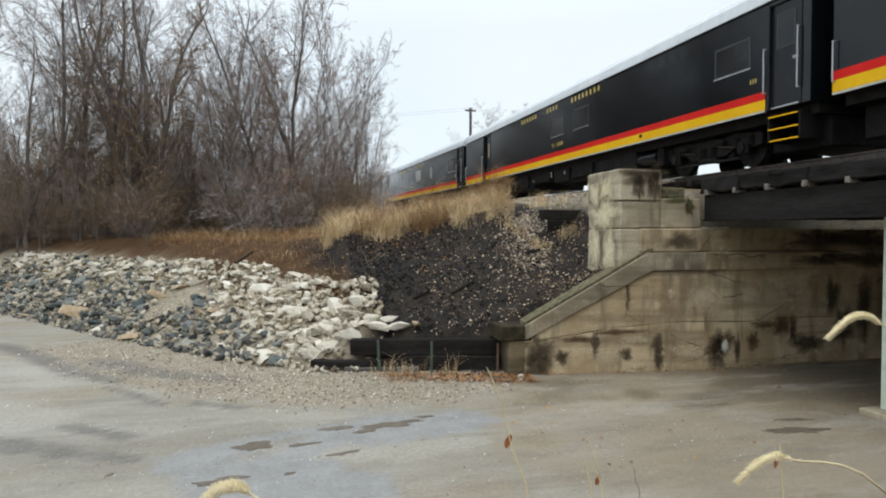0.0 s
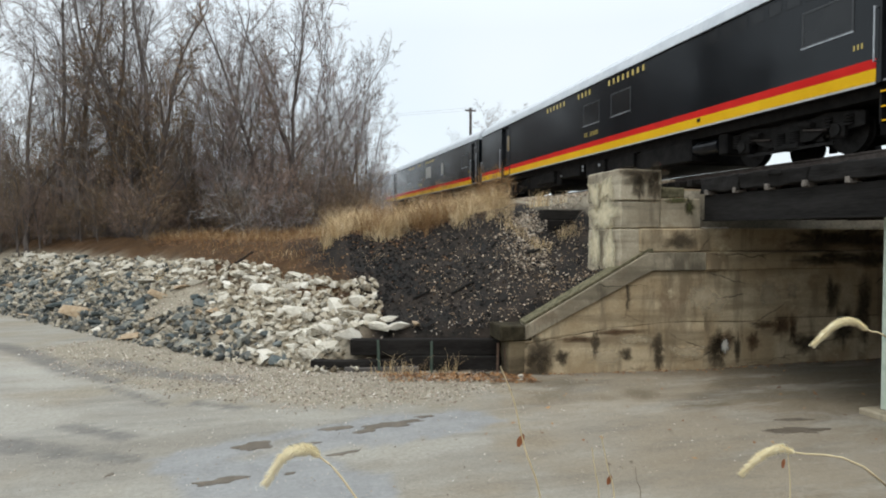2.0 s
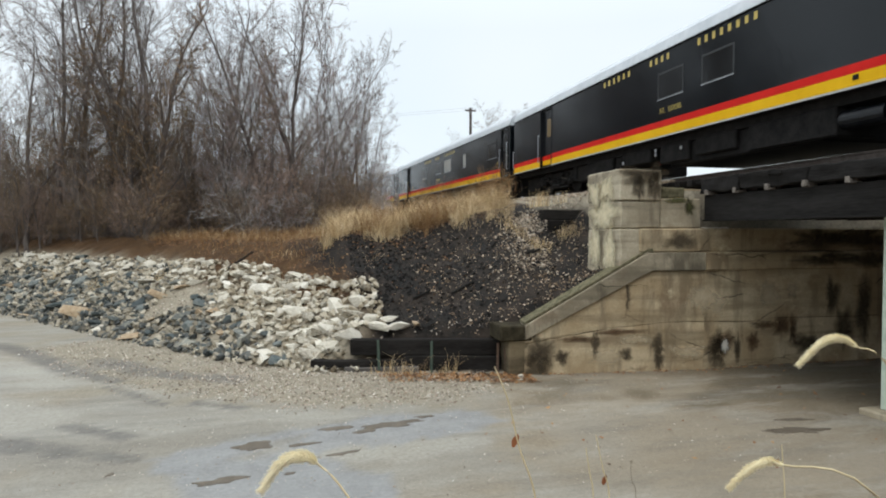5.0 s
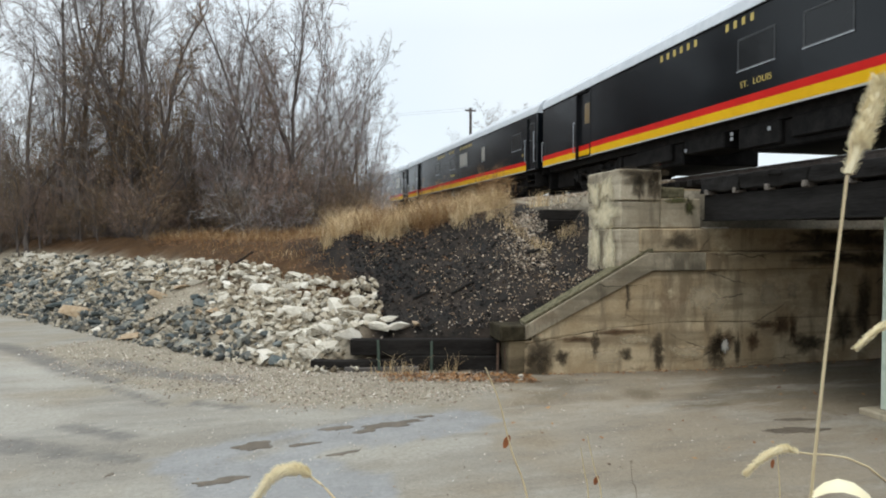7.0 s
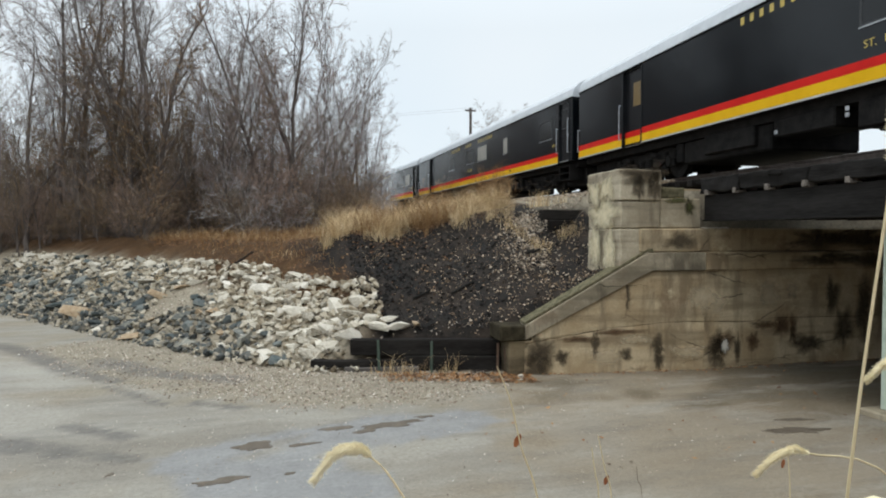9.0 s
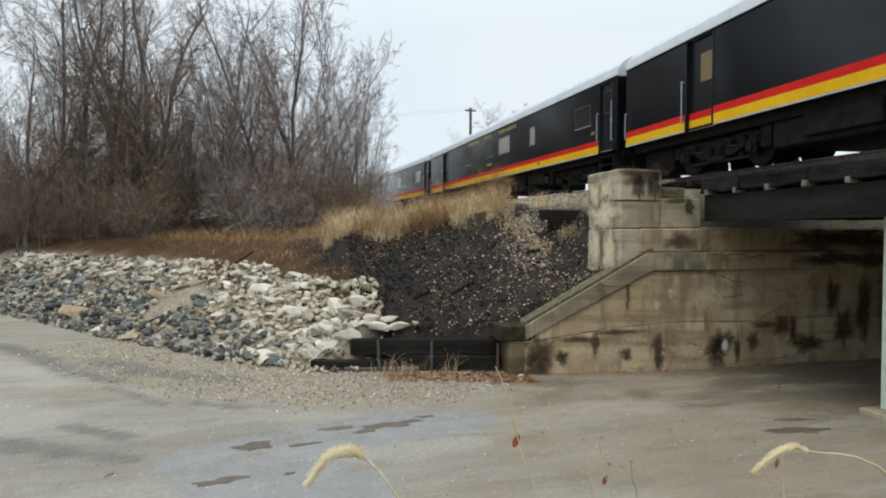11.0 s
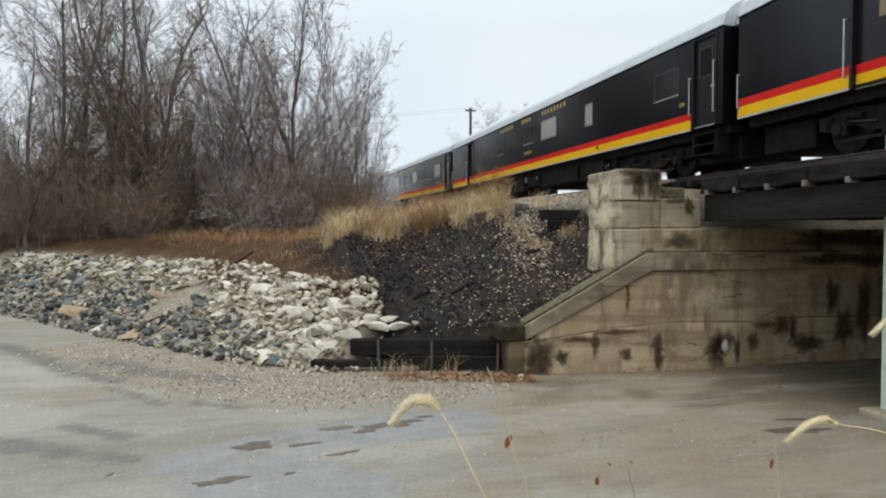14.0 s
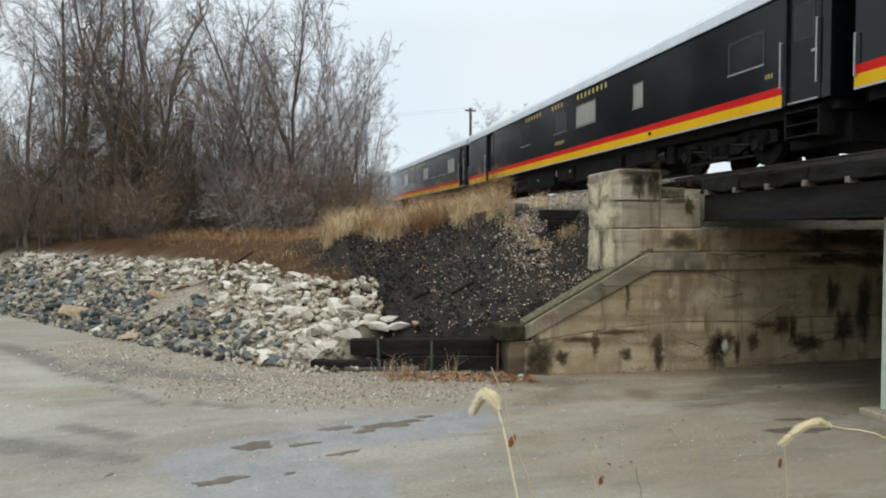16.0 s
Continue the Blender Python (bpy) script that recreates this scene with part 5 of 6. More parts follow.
def make_rocks():
    rng = random.Random(21)
    meshes = {}
    for kind in ("limestone", "bluestone", "ochrestone"):
        meshes[kind] = []
        for v, f in lump_variants(rng, 9, 0.62, 14):
            meshes[kind].append(arrays_mesh("rock", v, f, M[kind]))
    placed, tries = [], 0
    while len(placed) < 262 and tries < 30000:
        tries += 1
        s = rng.uniform(0.1, 5.0)
        k = rng.random()
        x = 1.9 - 15.5 * k ** 1.15 if rng.random() < 0.72 else rng.uniform(-1.2, 2.1)
        y0 = 60.0
        for (ax, ay), (bx, by) in zip(TOE, TOE[1:]):
            if ax <= x <= bx:
                y0 = ay + (by - ay) * (x - ax) / (bx - ax)
        y = y0 + s * 1.15 + rng.uniform(-0.3, 0.3)
        d = toe_distance(x, y)
        if d < 0.0 or d > bank_limit(x) + 0.4 * fbm(x, y, 0.5) or (x > 1.5 and d < 0.5):
            continue
        if math.hypot((x + 3.6) / 1.1, (y - 22.2) / 0.85) < 1.0:       # the bare patch of spilled gravel
            continue
        size = rng.choice((0.19, 0.22, 0.25, 0.28, 0.33, 0.40)) * rng.uniform(0.85, 1.2) * (1 + 0.35 * smooth(-2.0, -5.0, x))
        if any((x - a) ** 2 + (y - b) ** 2 < (0.60 * (size + c)) ** 2 for a, b, c in placed):
            continue
        placed.append((x, y, size))
        pale = smooth(-3.0, -0.6, x + 0.9 * fbm(x, y, 0.7) + 0.9 * (d - 1.3)) * 0.95 + 0.7 * smooth(2.0, 3.2, d) + 0.08
        kind = "limestone" if rng.random() < pale else ("ochrestone" if rng.random() < 0.13 else "bluestone")
        ob = new("rock", rng.choice(meshes[kind]))
        flat = rng.uniform(0.5, 0.9) * (1 - 0.25 * smooth(-2.0, -5.0, x))
        ob.matrix_basis = Matrix.LocRotScale((x, y, height(x, y) + size * 0.22 * flat), Euler((rng.uniform(-0.5, 0.2), rng.uniform(-0.4, 0.4), rng.uniform(0, 6.28))), (size * rng.uniform(0.9, 1.5), size * rng.uniform(0.8, 1.2), size * flat))
        label = {"limestone": "broken pale limestone block", "bluestone": "dark blue-grey broken stone", "ochrestone": "ochre-stained broken stone"}[kind]
        tagged(ob, label + (", large" if size > 0.34 else "") + " on the bank", "rock", "rubble on the bank")
    for _ in range(34):
        x = rng.uniform(0.35, 1.55)
        y = lerp_table(TOE, x) + rng.uniform(0.38, 1.5)
        size = rng.uniform(0.16, 0.33)
        ob = new("rock", rng.choice(meshes["limestone"]))
        ob.matrix_basis = Matrix.LocRotScale((x, y, height(x, y) + size * 0.2), Euler((rng.uniform(-0.4, 0.2), rng.uniform(-0.4, 0.4), rng.uniform(0, 6.28))), (size * 1.25, size, size * 0.8))
        tagged(ob, "broken pale limestone block on the bank", "rock", "rubble on the bank")
    var = lump_variants(rng, 14, 0.7, 9)
    pale, dark, small = [], [], []
    for _ in range(6200):
        k = rng.random()
        x = 2.2 - 17.0 * k ** 1.1
        s = rng.uniform(-0.25, 5.3)
        y0 = 60.0
        for (ax, ay), (bx, by) in zip(TOE, TOE[1:]):
            if ax <= x <= bx:
                y0 = ay + (by - ay) * (x - ax) / (bx - ax)
        y = y0 + s * 1.15
        d = toe_distance(x, y)
        if d < -0.3 or d > bank_limit(x) + 0.4 * fbm(x, y, 0.5) or (x > 1.5 and d < 0.45):
            continue
        bare = math.hypot((x + 3.6) / 1.1, (y - 22.2) / 0.85) < 1.05
        size = 0.02 + 0.035 * rng.random() if bare else 0.06 + 0.13 * rng.random() ** 1.4
        z = height(x, y) + size * (0.25 + 0.5 * rng.random())
        light = smooth(-3.0, -0.8, x + 0.9 * fbm(x, y, 0.7) + 0.9 * (d - 1.3)) + 0.7 * smooth(2.0, 3.2, d)
        (small if bare else pale if rng.random() < light else dark).append((x, y, z, size))
    tagged(new("pale_rubble", scatter("pale_rubble", var, pale, material("pale_rubble", [(0.15, (0.13, 0.10, 0.065)), (0.4, (0.34, 0.285, 0.20)), (0.65, (0.50, 0.45, 0.355)), (0.9, (0.62, 0.585, 0.50))], 6, 0.9, bump=0.4, fine=30, island=0.6), 3)), "heap of small pale limestone rubble", "rubble", kind="stuff")
    tagged(new("dark_rubble", scatter("dark_rubble", var, dark, material("dark_rubble", [(0.15, (0.04, 0.044, 0.042)), (0.4, (0.12, 0.125, 0.115)), (0.6, (0.28, 0.24, 0.175)), (0.85, (0.45, 0.40, 0.31))], 6, 0.9, bump=0.4, fine=30, island=0.8), 4)), "small mixed blue-grey and tan rubble", "rubble", kind="stuff")
    tagged(new("spilled_gravel", scatter("spilled_gravel", var, small, M["gravel"], 5)), "bare patch of spilled tan gravel", "gravel", kind="stuff")
    # flat white slabs beside the timber wall
    for x, y, s in ((1.75, 15.2, 0.32), (2.1, 15.25, 0.36), (2.5, 15.15, 0.34), (2.35, 15.45, 0.26), (2.95, 15.1, 0.22)):
        ob = new("rock", rng.choice(meshes["limestone" if s != 0.22 or x < 2.7 else "ochrestone"]))
        ob.matrix_basis = Matrix.LocRotScale((x, y, height(x, y) + 0.07), Euler((0, 0.1, rng.uniform(0, 6))), (s * 1.2, s * 0.8, s * 0.6))
        tagged(ob, "flat pale stone slab behind the timber wall", "rock", "rubble on the bank")
    for _ in range(22):
        x, y, s = 9.7 + 0.7 * rng.random(), 13.42 + 0.05 * rng.random(), rng.uniform(0.025, 0.06)
        ob = new("rock", rng.choice(meshes["limestone"]))
        ob.matrix_basis = Matrix.LocRotScale((x, y, 3.375 + s * 0.3), Euler((0, 0.1, rng.uniform(0, 6))), (s * 1.4, s, s * 0.8))
        tagged(ob, "chip of pale stone on the bridge seat", "rock", "chips on the bridge seat")
    for x, y, s in ((5.05, 13.45, 0.09), (4.95, 13.2, 0.06), (0.75, 14.75, 0.11), (0.35, 14.85, 0.10)):
        ob = new("rock", rng.choice(meshes["limestone"]))
        ob.matrix_basis = Matrix.LocRotScale((x, y, height(x, y) + s * 0.4), Euler((0, 0.1, rng.uniform(0, 6))), (s * 1.3, s, s * 0.8))
        tagged(ob, "loose white stone on the gravel verge", "rock", "rubble on the bank")


make_rocks()


def make_loose_ground():
    rng = random.Random(33)
    var = lump_variants(rng, 10, 0.7, 8)
    tri = lump_variants(rng, 8, 0.8, 6)
    cinder, pebble, ballast, gravel, leaves = [], [], [], [], Sticks()
    for _ in range(15000):
        x, y = rng.uniform(1.6, 8.2), rng.uniform(14.0, 24.5)
        d = toe_distance(x, y)
        z = height(x, y)
        if d < 0.30 or z > 3.9 or (x < 2.2 and d < 1.2):
            continue
        many = 0.12 + 0.60 * smooth(2.5, 6.5, x + 0.25 * (19 - y)) + 0.35 * fbm(x, y, 0.9, 6.0)
        if rng.random() < many:
            s = 0.015 + 0.043 * rng.random() ** 2.4
            pebble.append((x, y, z + s * 0.35, s))
        else:
            s = 0.02 + 0.06 * rng.random() ** 2
            cinder.append((x, y, z + s * 0.3, s))
    for _ in range(7000):
        y = 15.2 + 24 * rng.random() ** 1.6
        off = rng.uniform(-3.9, -1.35)
        if y < 17.1 and off < -1.9:
            continue
        x = track_x(y) + off
        s = 0.025 + 0.035 * rng.random()
        z = RAIL_Z + (-0.19 if off > -1.6 else -0.19 - 0.17 * (-1.6 - off) / 0.45 if off > -2.05 else -0.36 - 0.36 * (-2.05 - off) / 2.15)
        w = smooth(17.0, 19.6, y)
        edge = -2.5 * (1 - w) - 4.0 * w
        if off < -2.05:
            k = min(1.0, (-2.05 - off) / (-2.05 - edge))
            z = (RAIL_Z - 0.36) * (1 - k) + (height(x, y) + 0.03) * k
        ballast.append((x, y, z + 0.04 * fbm(y, 2.0, 1.3) + s * 0.3, s))
    # stones that spilled down beside the old ties
    for _ in range(1500):
        k = rng.random() ** 1.5
        x, y = 7.0 - 0.7 * k + rng.gauss(0, 0.22 + 0.45 * k), 18.2 - 2.6 * k + rng.gauss(0, 0.2)
        if toe_distance(x, y) < 0.6 or x > 8.6 or (y < 17.2 and x > 6.9 and rng.random() < 0.7):
            continue
        s = 0.02 + 0.045 * rng.random() ** 1.6
        ballast.append((x, y, height(x, y) + s * 0.3, s))
    for _ in range(30000):
        x, y = rng.uniform(-7.2, 5.0), rng.uniform(11.6, 21.0)
        d = inside(VERGE, x, y) + 0.5 * noise.noise(Vector((x * 1.4, y * 1.4, 6.0)))
        if rng.random() > smooth(-0.5, 0.6, d) * (1 - 0.6 * smooth(-1.0, -3.0, x)):
            continue
        s = 0.012 + 0.034 * rng.random() ** 2.4
        gravel.append((x, y, height(x, y) + s * 0.2, s))
    for _ in range(3200):
        x, y = rng.uniform(-10, 8), rng.uniform(7.5, 15)
        s = 0.008 + 0.014 * rng.random() ** 2
        gravel.append((x, y, height(x, y) + s * 0.3, s))
    tagged(new("cinders", scatter("cinders", tri, cinder, M["cinder"], 6)), "black cinder lumps on the slope", "cinders", kind="stuff")
    tagged(new("slope_pebbles", scatter("slope_pebbles", tri, pebble, M["pebble"], 7)), "tan pebbles scattered over the black slope", "pebbles", kind="stuff")
    tagged(new("ballast_stones", scatter("ballast_stones", tri, ballast, M["ballast"], 8)), "tan ballast stones beside the rails", "ballast", kind="stuff")
    tagged(new("verge_gravel", scatter("verge_gravel", tri, gravel, M["gravel"], 9)), "loose tan gravel along the road edge", "gravel", kind="stuff")
    # fallen leaves: on the terrace, along the timber wall and thinly on the slope
    spots = []
    for _ in range(12000):
        x, y = rng.uniform(-12, 4), rng.uniform(18, 31)
        d = toe_distance(x, y)
        if d > bank_limit(x) - 0.3 and (x < 1.6 or height(x, y) > 2.8):
            spots.append((x, y))
    for _ in range(1500):
        k = rng.random() ** 0.7
        spots.append((1.9 + 3.4 * k, 14.5 - 0.85 * k - 0.8 * rng.random() ** 1.7))
    for _ in range(300):
        spots.append((rng.gauss(2.6, 0.9), rng.gauss(18.0, 1.6)))
    for _ in range(260):
        x = rng.uniform(5.6, 14.5)
        spots.append((x, 13.16 + max(0.0, (9.62 - x) * 0.098) - 0.16 * rng.random() ** 2))
    for _ in range(75):
        spots.append((rng.uniform(2.0, 12.0), rng.uniform(7.6, 13.0)))
    for x, y in spots:
        a, e = rng.uniform(0, 6.28), rng.uniform(-0.5, 0.5)
        dvec = Vector((math.cos(a), math.sin(a), e))
        side = Vector((-math.sin(a), math.cos(a), rng.uniform(-0.5, 0.5)))
        l = rng.uniform(0.05, 0.11)
        leaves.leaf(Vector((x, y, height(x, y) + 0.02)), dvec, side, l, l * 0.3)
    tagged(new("fallen_leaves", leaves.mesh("fallen_leaves", M["leaf_litter"])), "russet fallen leaves strewn on the bank", "leaves", kind="stuff")
    # broken boards and sticks lying on the slope
    for x, y, l, w, r in ((4.05, 15.9, 0.75, 0.07, 20), (3.05, 16.0, 0.55, 0.06, 18), (5.5, 17.0, 0.8, 0.05, 30), (2.7, 20.5, 0.9, 0.08, 35), (6.2, 16.2, 0.6, 0.06, 28), (3.6, 21.0, 0.8, 0.08, 12), (4.4, 20.4, 0.7, 0.06, 40),
                          (-2.3, 22.9, 1.4, 0.08, 38)):
        dz = (height(x + l * math.cos(radians(r)), y + l * math.sin(radians(r))) - height(x, y)) / l
        bm = roughen(box(0, l, -w / 2, w / 2, -0.02, 0.045, 0.01), 0.015, 2, 4.0, x)
        ob = new("board", mesh_of("board", bm, M["timber_x"]))
        ob.matrix_basis = pose(x, y, height(x, y) + 0.04, 0, -math.degrees(math.atan(dz)), r)
        tagged(ob, "broken blackened board lying on the slope", "board", "debris on the slope")


make_loose_ground()


# ---- dry grass and weeds ----
def tuft(st, rng, x, y, h, n, spread, lean=0.35, width=0.007):
    z = height(x, y) if toe_distance(x, y) < 3 or x < 6.5 else max(height(x, y), RAIL_Z - 0.36 - 0.36 * max(0.0, (track_x(y) - 2.05 - x)) / 2.15)
    g = rng.uniform(0, 6.2832)
    tip = Vector((math.cos(g), math.sin(g), 0)) * lean * rng.random() * 0.8
    for _ in range(n):
        a = rng.uniform(0, 6.2832)
        b = Vector((x + spread * rng.gauss(0, 1), y + spread * rng.gauss(0, 1), z - 0.04))
        out = Vector((math.cos(a), math.sin(a), 0)) * lean * rng.random()
        hh = h * rng.uniform(0.45, 1.1)
        out += tip
        p1 = b + Vector((0, 0, hh * 0.42)) + out * hh * 0.18
        p2 = b + Vector((0, 0, hh * 0.75)) + out * hh * 0.55
        p3 = b + Vector((0, 0, hh * rng.uniform(0.7, 1.0))) + out * hh * 1.15
        st.blade([b, p1, p2, p3], width * rng.uniform(0.6, 1.3), Vector((-math.sin(a), math.cos(a), 0)))


def z_open(x, y):
    """The bare cinder slope, where nothing grows."""
    return x > 1.4 and terrace(x, y) - height(x, y) > 0.12


def make_grass():
    rng = random.Random(5)
    crest, brown, wall, under = Sticks(), Sticks(), Sticks(), Sticks()
    # pale grass in clumps along the crest between the slope and the track
    def edge_free(x, y, m):
        return x > 0.035 * y + 0.55 + 0.4 * noise.noise(Vector((y * 0.7, x, 3.0))) and terrace(x, y) - height(x, y) < m and not (y < 21.5 and x > 6.9 - 0.1 * (y - 18))

    done = 0
    while done < 130:
        y = 19.0 + 15.0 * rng.random() ** 1.4
        x = 1.3 + 6.6 * rng.random() - 0.12 * (y - 20)
        if not edge_free(x, y, 0.14 + 0.5 * max(0.0, noise.noise(Vector((x * 1.3, y * 1.3, 5.5))))):
            continue
        done += 1
        tall, wide = rng.uniform(0.45, 1.5), rng.uniform(0.12, 0.34)
        st = crest if rng.random() < 0.82 else brown
        for _ in range(17):
            tuft(st if rng.random() < 0.9 else brown, rng, x + rng.gauss(0, wide), y + rng.gauss(0, wide), tall * rng.uniform(0.5, 1.0), 13, 0.10, 1.2)
    for _ in range(750):
        y = rng.uniform(18.6, 34)
        x = 1.0 + 7.0 * rng.random() - 0.12 * (y - 20)
        if edge_free(x, y, 0.10):
            tuft(brown if rng.random() < 0.6 else crest, rng, x, y, rng.uniform(0.15, 0.45), 10, 0.15, 1.2)
    for x, y, h in ((2.2, 20.6, 0.6), (2.35, 20.9, 0.8), (2.0, 21.2, 0.9), (2.5, 21.3, 0.9), (7.1, 17.0, 0.55), (6.9, 17.3, 0.5), (7.4, 16.7, 0.45), (5.9, 18.0, 0.5), (6.2, 17.8, 0.4), (6.4, 18.2, 0.5)):
        for _ in range(5):
            tuft(crest, rng, x + rng.gauss(0, 0.12), y + rng.gauss(0, 0.12), h, 16, 0.07, 0.6)
    # brown weeds at the foot of the wood
    for _ in range(5200):
        x, y = rng.uniform(-14, 4.5), rng.uniform(18, 33)
        d = toe_distance(x, y)
        if d < bank_limit(x) + 0.15 or z_open(x, y) or rng.random() > 0.30 + smooth(3.5, 7.0, d) * 0.5:
            continue
        tuft(brown if rng.random() < 0.86 else under, rng, x, y, rng.uniform(0.22, 0.75) * (0.6 + 0.4 * smooth(4.0, 6.5, d)), 10, 0.20, 1.0, 0.010)
    for x, y, h in ((-7.3, 27.0, 0.5), (-7.0, 26.6, 0.4), (-9.8, 30.2, 0.6), (-4.7, 25.0, 0.5)):
        for _ in range(7):
            tuft(under, rng, x + rng.gauss(0, 0.3), y + rng.gauss(0, 0.2), h, 14, 0.1, 0.7)
    # tall dead stalks standing out of the grass
    stalks = Sticks()
    for _ in range(150):
        x, y = (rng.gauss(6.9, 0.35), rng.gauss(21.5, 0.7)) if rng.random() < 0.45 else (rng.uniform(2.6, 6.8), rng.uniform(20.0, 29.0))
        z = max(height(x, y), RAIL_Z - 0.36 - 0.36 * max(0.0, (track_x(y) - 2.05 - x)) / 2.15)
        h = rng.uniform(0.8, 1.55)
        p = Vector((x, y, z - 0.05))
        q = p + Vector((rng.gauss(0, 0.14), rng.gauss(0, 0.14), h))
        stalks.tube([p, p.lerp(q, 0.5) + Vector((rng.gauss(0, 0.03), 0, 0)), q], [0.006, 0.005, 0.003], 3)
        for _ in range(rng.randint(3, 9)):
            b = p.lerp(q, rng.uniform(0.45, 1.0))
            stalks.tube([b, b + Vector((rng.gauss(0, 0.10), rng.gauss(0, 0.10), rng.uniform(0.04, 0.18)))], [0.004, 0.003], 3)
    tagged(new("dead_stalks", stalks.mesh("dead_stalks", M["straw_brown"])), "tall brown dead stalks in the grass", "weeds", kind="stuff")
    # weeds growing out at the timber wall
    for x, y, h in ((2.15, 14.5, 0.40), (2.35, 14.42, 0.5), (2.5, 14.45, 0.35), (3.35, 14.2, 0.35), (3.5, 14.22, 0.42), (2.1, 14.3, 0.2), (2.7, 14.3, 0.2)):
        for _ in range(5):
            tuft(wall, rng, x + rng.gauss(0, 0.16), y - 0.06, h * rng.uniform(0.7, 1.7), 5, 0.09, 0.9, 0.007)
    for x, y, h in ((6.55, 16.75, 0.34), (6.75, 16.6, 0.42), (6.9, 16.5, 0.36), (6.35, 17.1, 0.4), (6.15, 17.4, 0.4), (7.75, 16.6, 0.42), (7.65, 16.5, 0.3)):
        for _ in range(5):
            tuft(crest, rng, x + rng.gauss(0, 0.10), y + rng.gauss(0, 0.08), h, 12, 0.09, 1.0, 0.007)
    tagged(new("crest_grass", crest.mesh("crest_grass", M["straw"])), "tall pale dry grass along the crest", "grass", kind="stuff")
    tagged(new("brown_weeds", brown.mesh("brown_weeds", M["straw_brown"])), "brown withered weeds under the trees", "weeds", kind="stuff")
    tagged(new("verge_grass", under.mesh("verge_grass", M["straw"])), "thin dry grass at the edge of the wood", "grass", kind="stuff")
    tagged(new("wall_weeds", wall.mesh("wall_weeds", M["straw"])), "dry weeds in front of the timber wall", "weeds", kind="stuff")


make_grass()


# ---- bare trees and brush ----
def grow(rng, wood, limb, fine, p, d, length, radius, level, spec):
    """A limb and all that springs from it. spec: per level (children, length share, angle, rise)."""
    if level == spec["depth"]:
        fine.twig(p, p + (d + Vector((rng.gauss(0, 0.2), rng.gauss(0, 0.2), rng.gauss(0, 0.15)))).normalized() * length, spec["thin"])
        return
    n = 8 if level == 0 else 5 if level == 1 else 2
    pts, rad, dirs = [p.copy()], [radius], [d.copy()]
    cur, dd = p.copy(), d.copy()
    wob = (0.09, 0.17, 0.26, 0.30, 0.30)[level]
    rise = spec["rise"][min(level, len(spec["rise"]) - 1)]
    for i in range(n):
        dd = (dd + Vector((rng.gauss(0, wob), rng.gauss(0, wob), rng.gauss(0, wob * 0.6) + rise))).normalized()
        cur = cur + dd * (length / n)
        pts.append(cur.copy())
        dirs.append(dd.copy())
        rad.append(max(spec["thin"] * (1.0 + 0.35 * (3 - level)), radius * (1 - 0.80 * (i + 1) / n)))
    (wood if level == 0 else limb if level == 1 else fine).tube(pts, rad, 6 if level == 0 else 4 if level == 1 else 3)
    count = spec["count"][level]
    lo = spec["from"][level]
    for k in range(count):
        u = lo + (1 - lo) * (k + rng.random()) / count
        i = min(n - 1, int(u * n))
        q = pts[i].lerp(pts[i + 1], u * n - i)
        ax = dirs[i + 1].orthogonal().normalized()
        ax.rotate(Matrix.Rotation(rng.uniform(0, 6.2832), 3, dirs[i + 1]))
        ang = radians(spec["angle"][level] * rng.uniform(0.65, 1.35))
        nd = (dirs[i + 1] * math.cos(ang) + ax * math.sin(ang)).normalized()
        ll = length * spec["share"][level] * (1.15 - 0.65 * u) * rng.uniform(0.7, 1.2)
        grow(rng, wood, limb, fine, q, nd, ll, max(spec["thin"], rad[i] * (0.42 if level == 0 else 0.55)), level + 1, spec)


TREE = {"depth": 4, "count": (17, 8, 7, 6), "from": (0.24, 0.2, 0.12, 0.1), "share": (0.42, 0.46, 0.46, 0.5), "angle": (37, 42, 46, 46), "rise": (0.03, 0.07, 0.03, 0.0), "thin": 0.0052}
SLIM = {"depth": 4, "count": (18, 6, 5, 4), "from": (0.10, 0.15, 0.1, 0.1), "share": (0.34, 0.44, 0.46, 0.52), "angle": (34, 34, 40, 42), "rise": (0.03, 0.09, 0.04, 0.0), "thin": 0.0052}
BUSH = {"depth": 3, "count": (8, 7, 6), "from": (0.08, 0.1, 0.1), "share": (0.52, 0.5, 0.5), "angle": (44, 44, 44), "rise": (-0.02, 0.03, 0.0, 0.0), "thin": 0.0052}


def tree_meshes(seed, spec, h, r, twig, stems=1, leaves=0):
    rng = random.Random(seed)
    wood, limb, fine, lf = Sticks(), Sticks(), Sticks(), Sticks()
    for s in range(stems):
        a = rng.uniform(0, 6.2832)
        tilt = 0.06 if stems == 1 else rng.uniform(0.15, 0.75)
        d = Vector((math.cos(a) * tilt, math.sin(a) * tilt, 1)).normalized()
        grow(rng, wood if stems == 1 else limb, limb, fine, Vector((0.12 * math.cos(a) * (stems > 1), 0.12 * math.sin(a) * (stems > 1), -0.25)), d, h * rng.uniform(0.8, 1.1) if stems > 1 else h, r, 0, spec)
    for _ in range(leaves):
        v = rng.choice(fine.v)
        a = rng.uniform(0, 6.28)
        l = rng.uniform(0.05, 0.10)
        lf.leaf(Vector(v), Vector((math.cos(a), math.sin(a), -0.6)), Vector((-math.sin(a), math.cos(a), rng.uniform(-0.6, 0.6))), l, l * 0.32)
    return wood.mesh("trunk", M["bark"]) if stems == 1 else None, limb.mesh("branchwork", M["bark"]), fine.mesh("crown", M[twig], False), lf.mesh("leaf_cluster", M["dead_leaf"]) if leaves else None


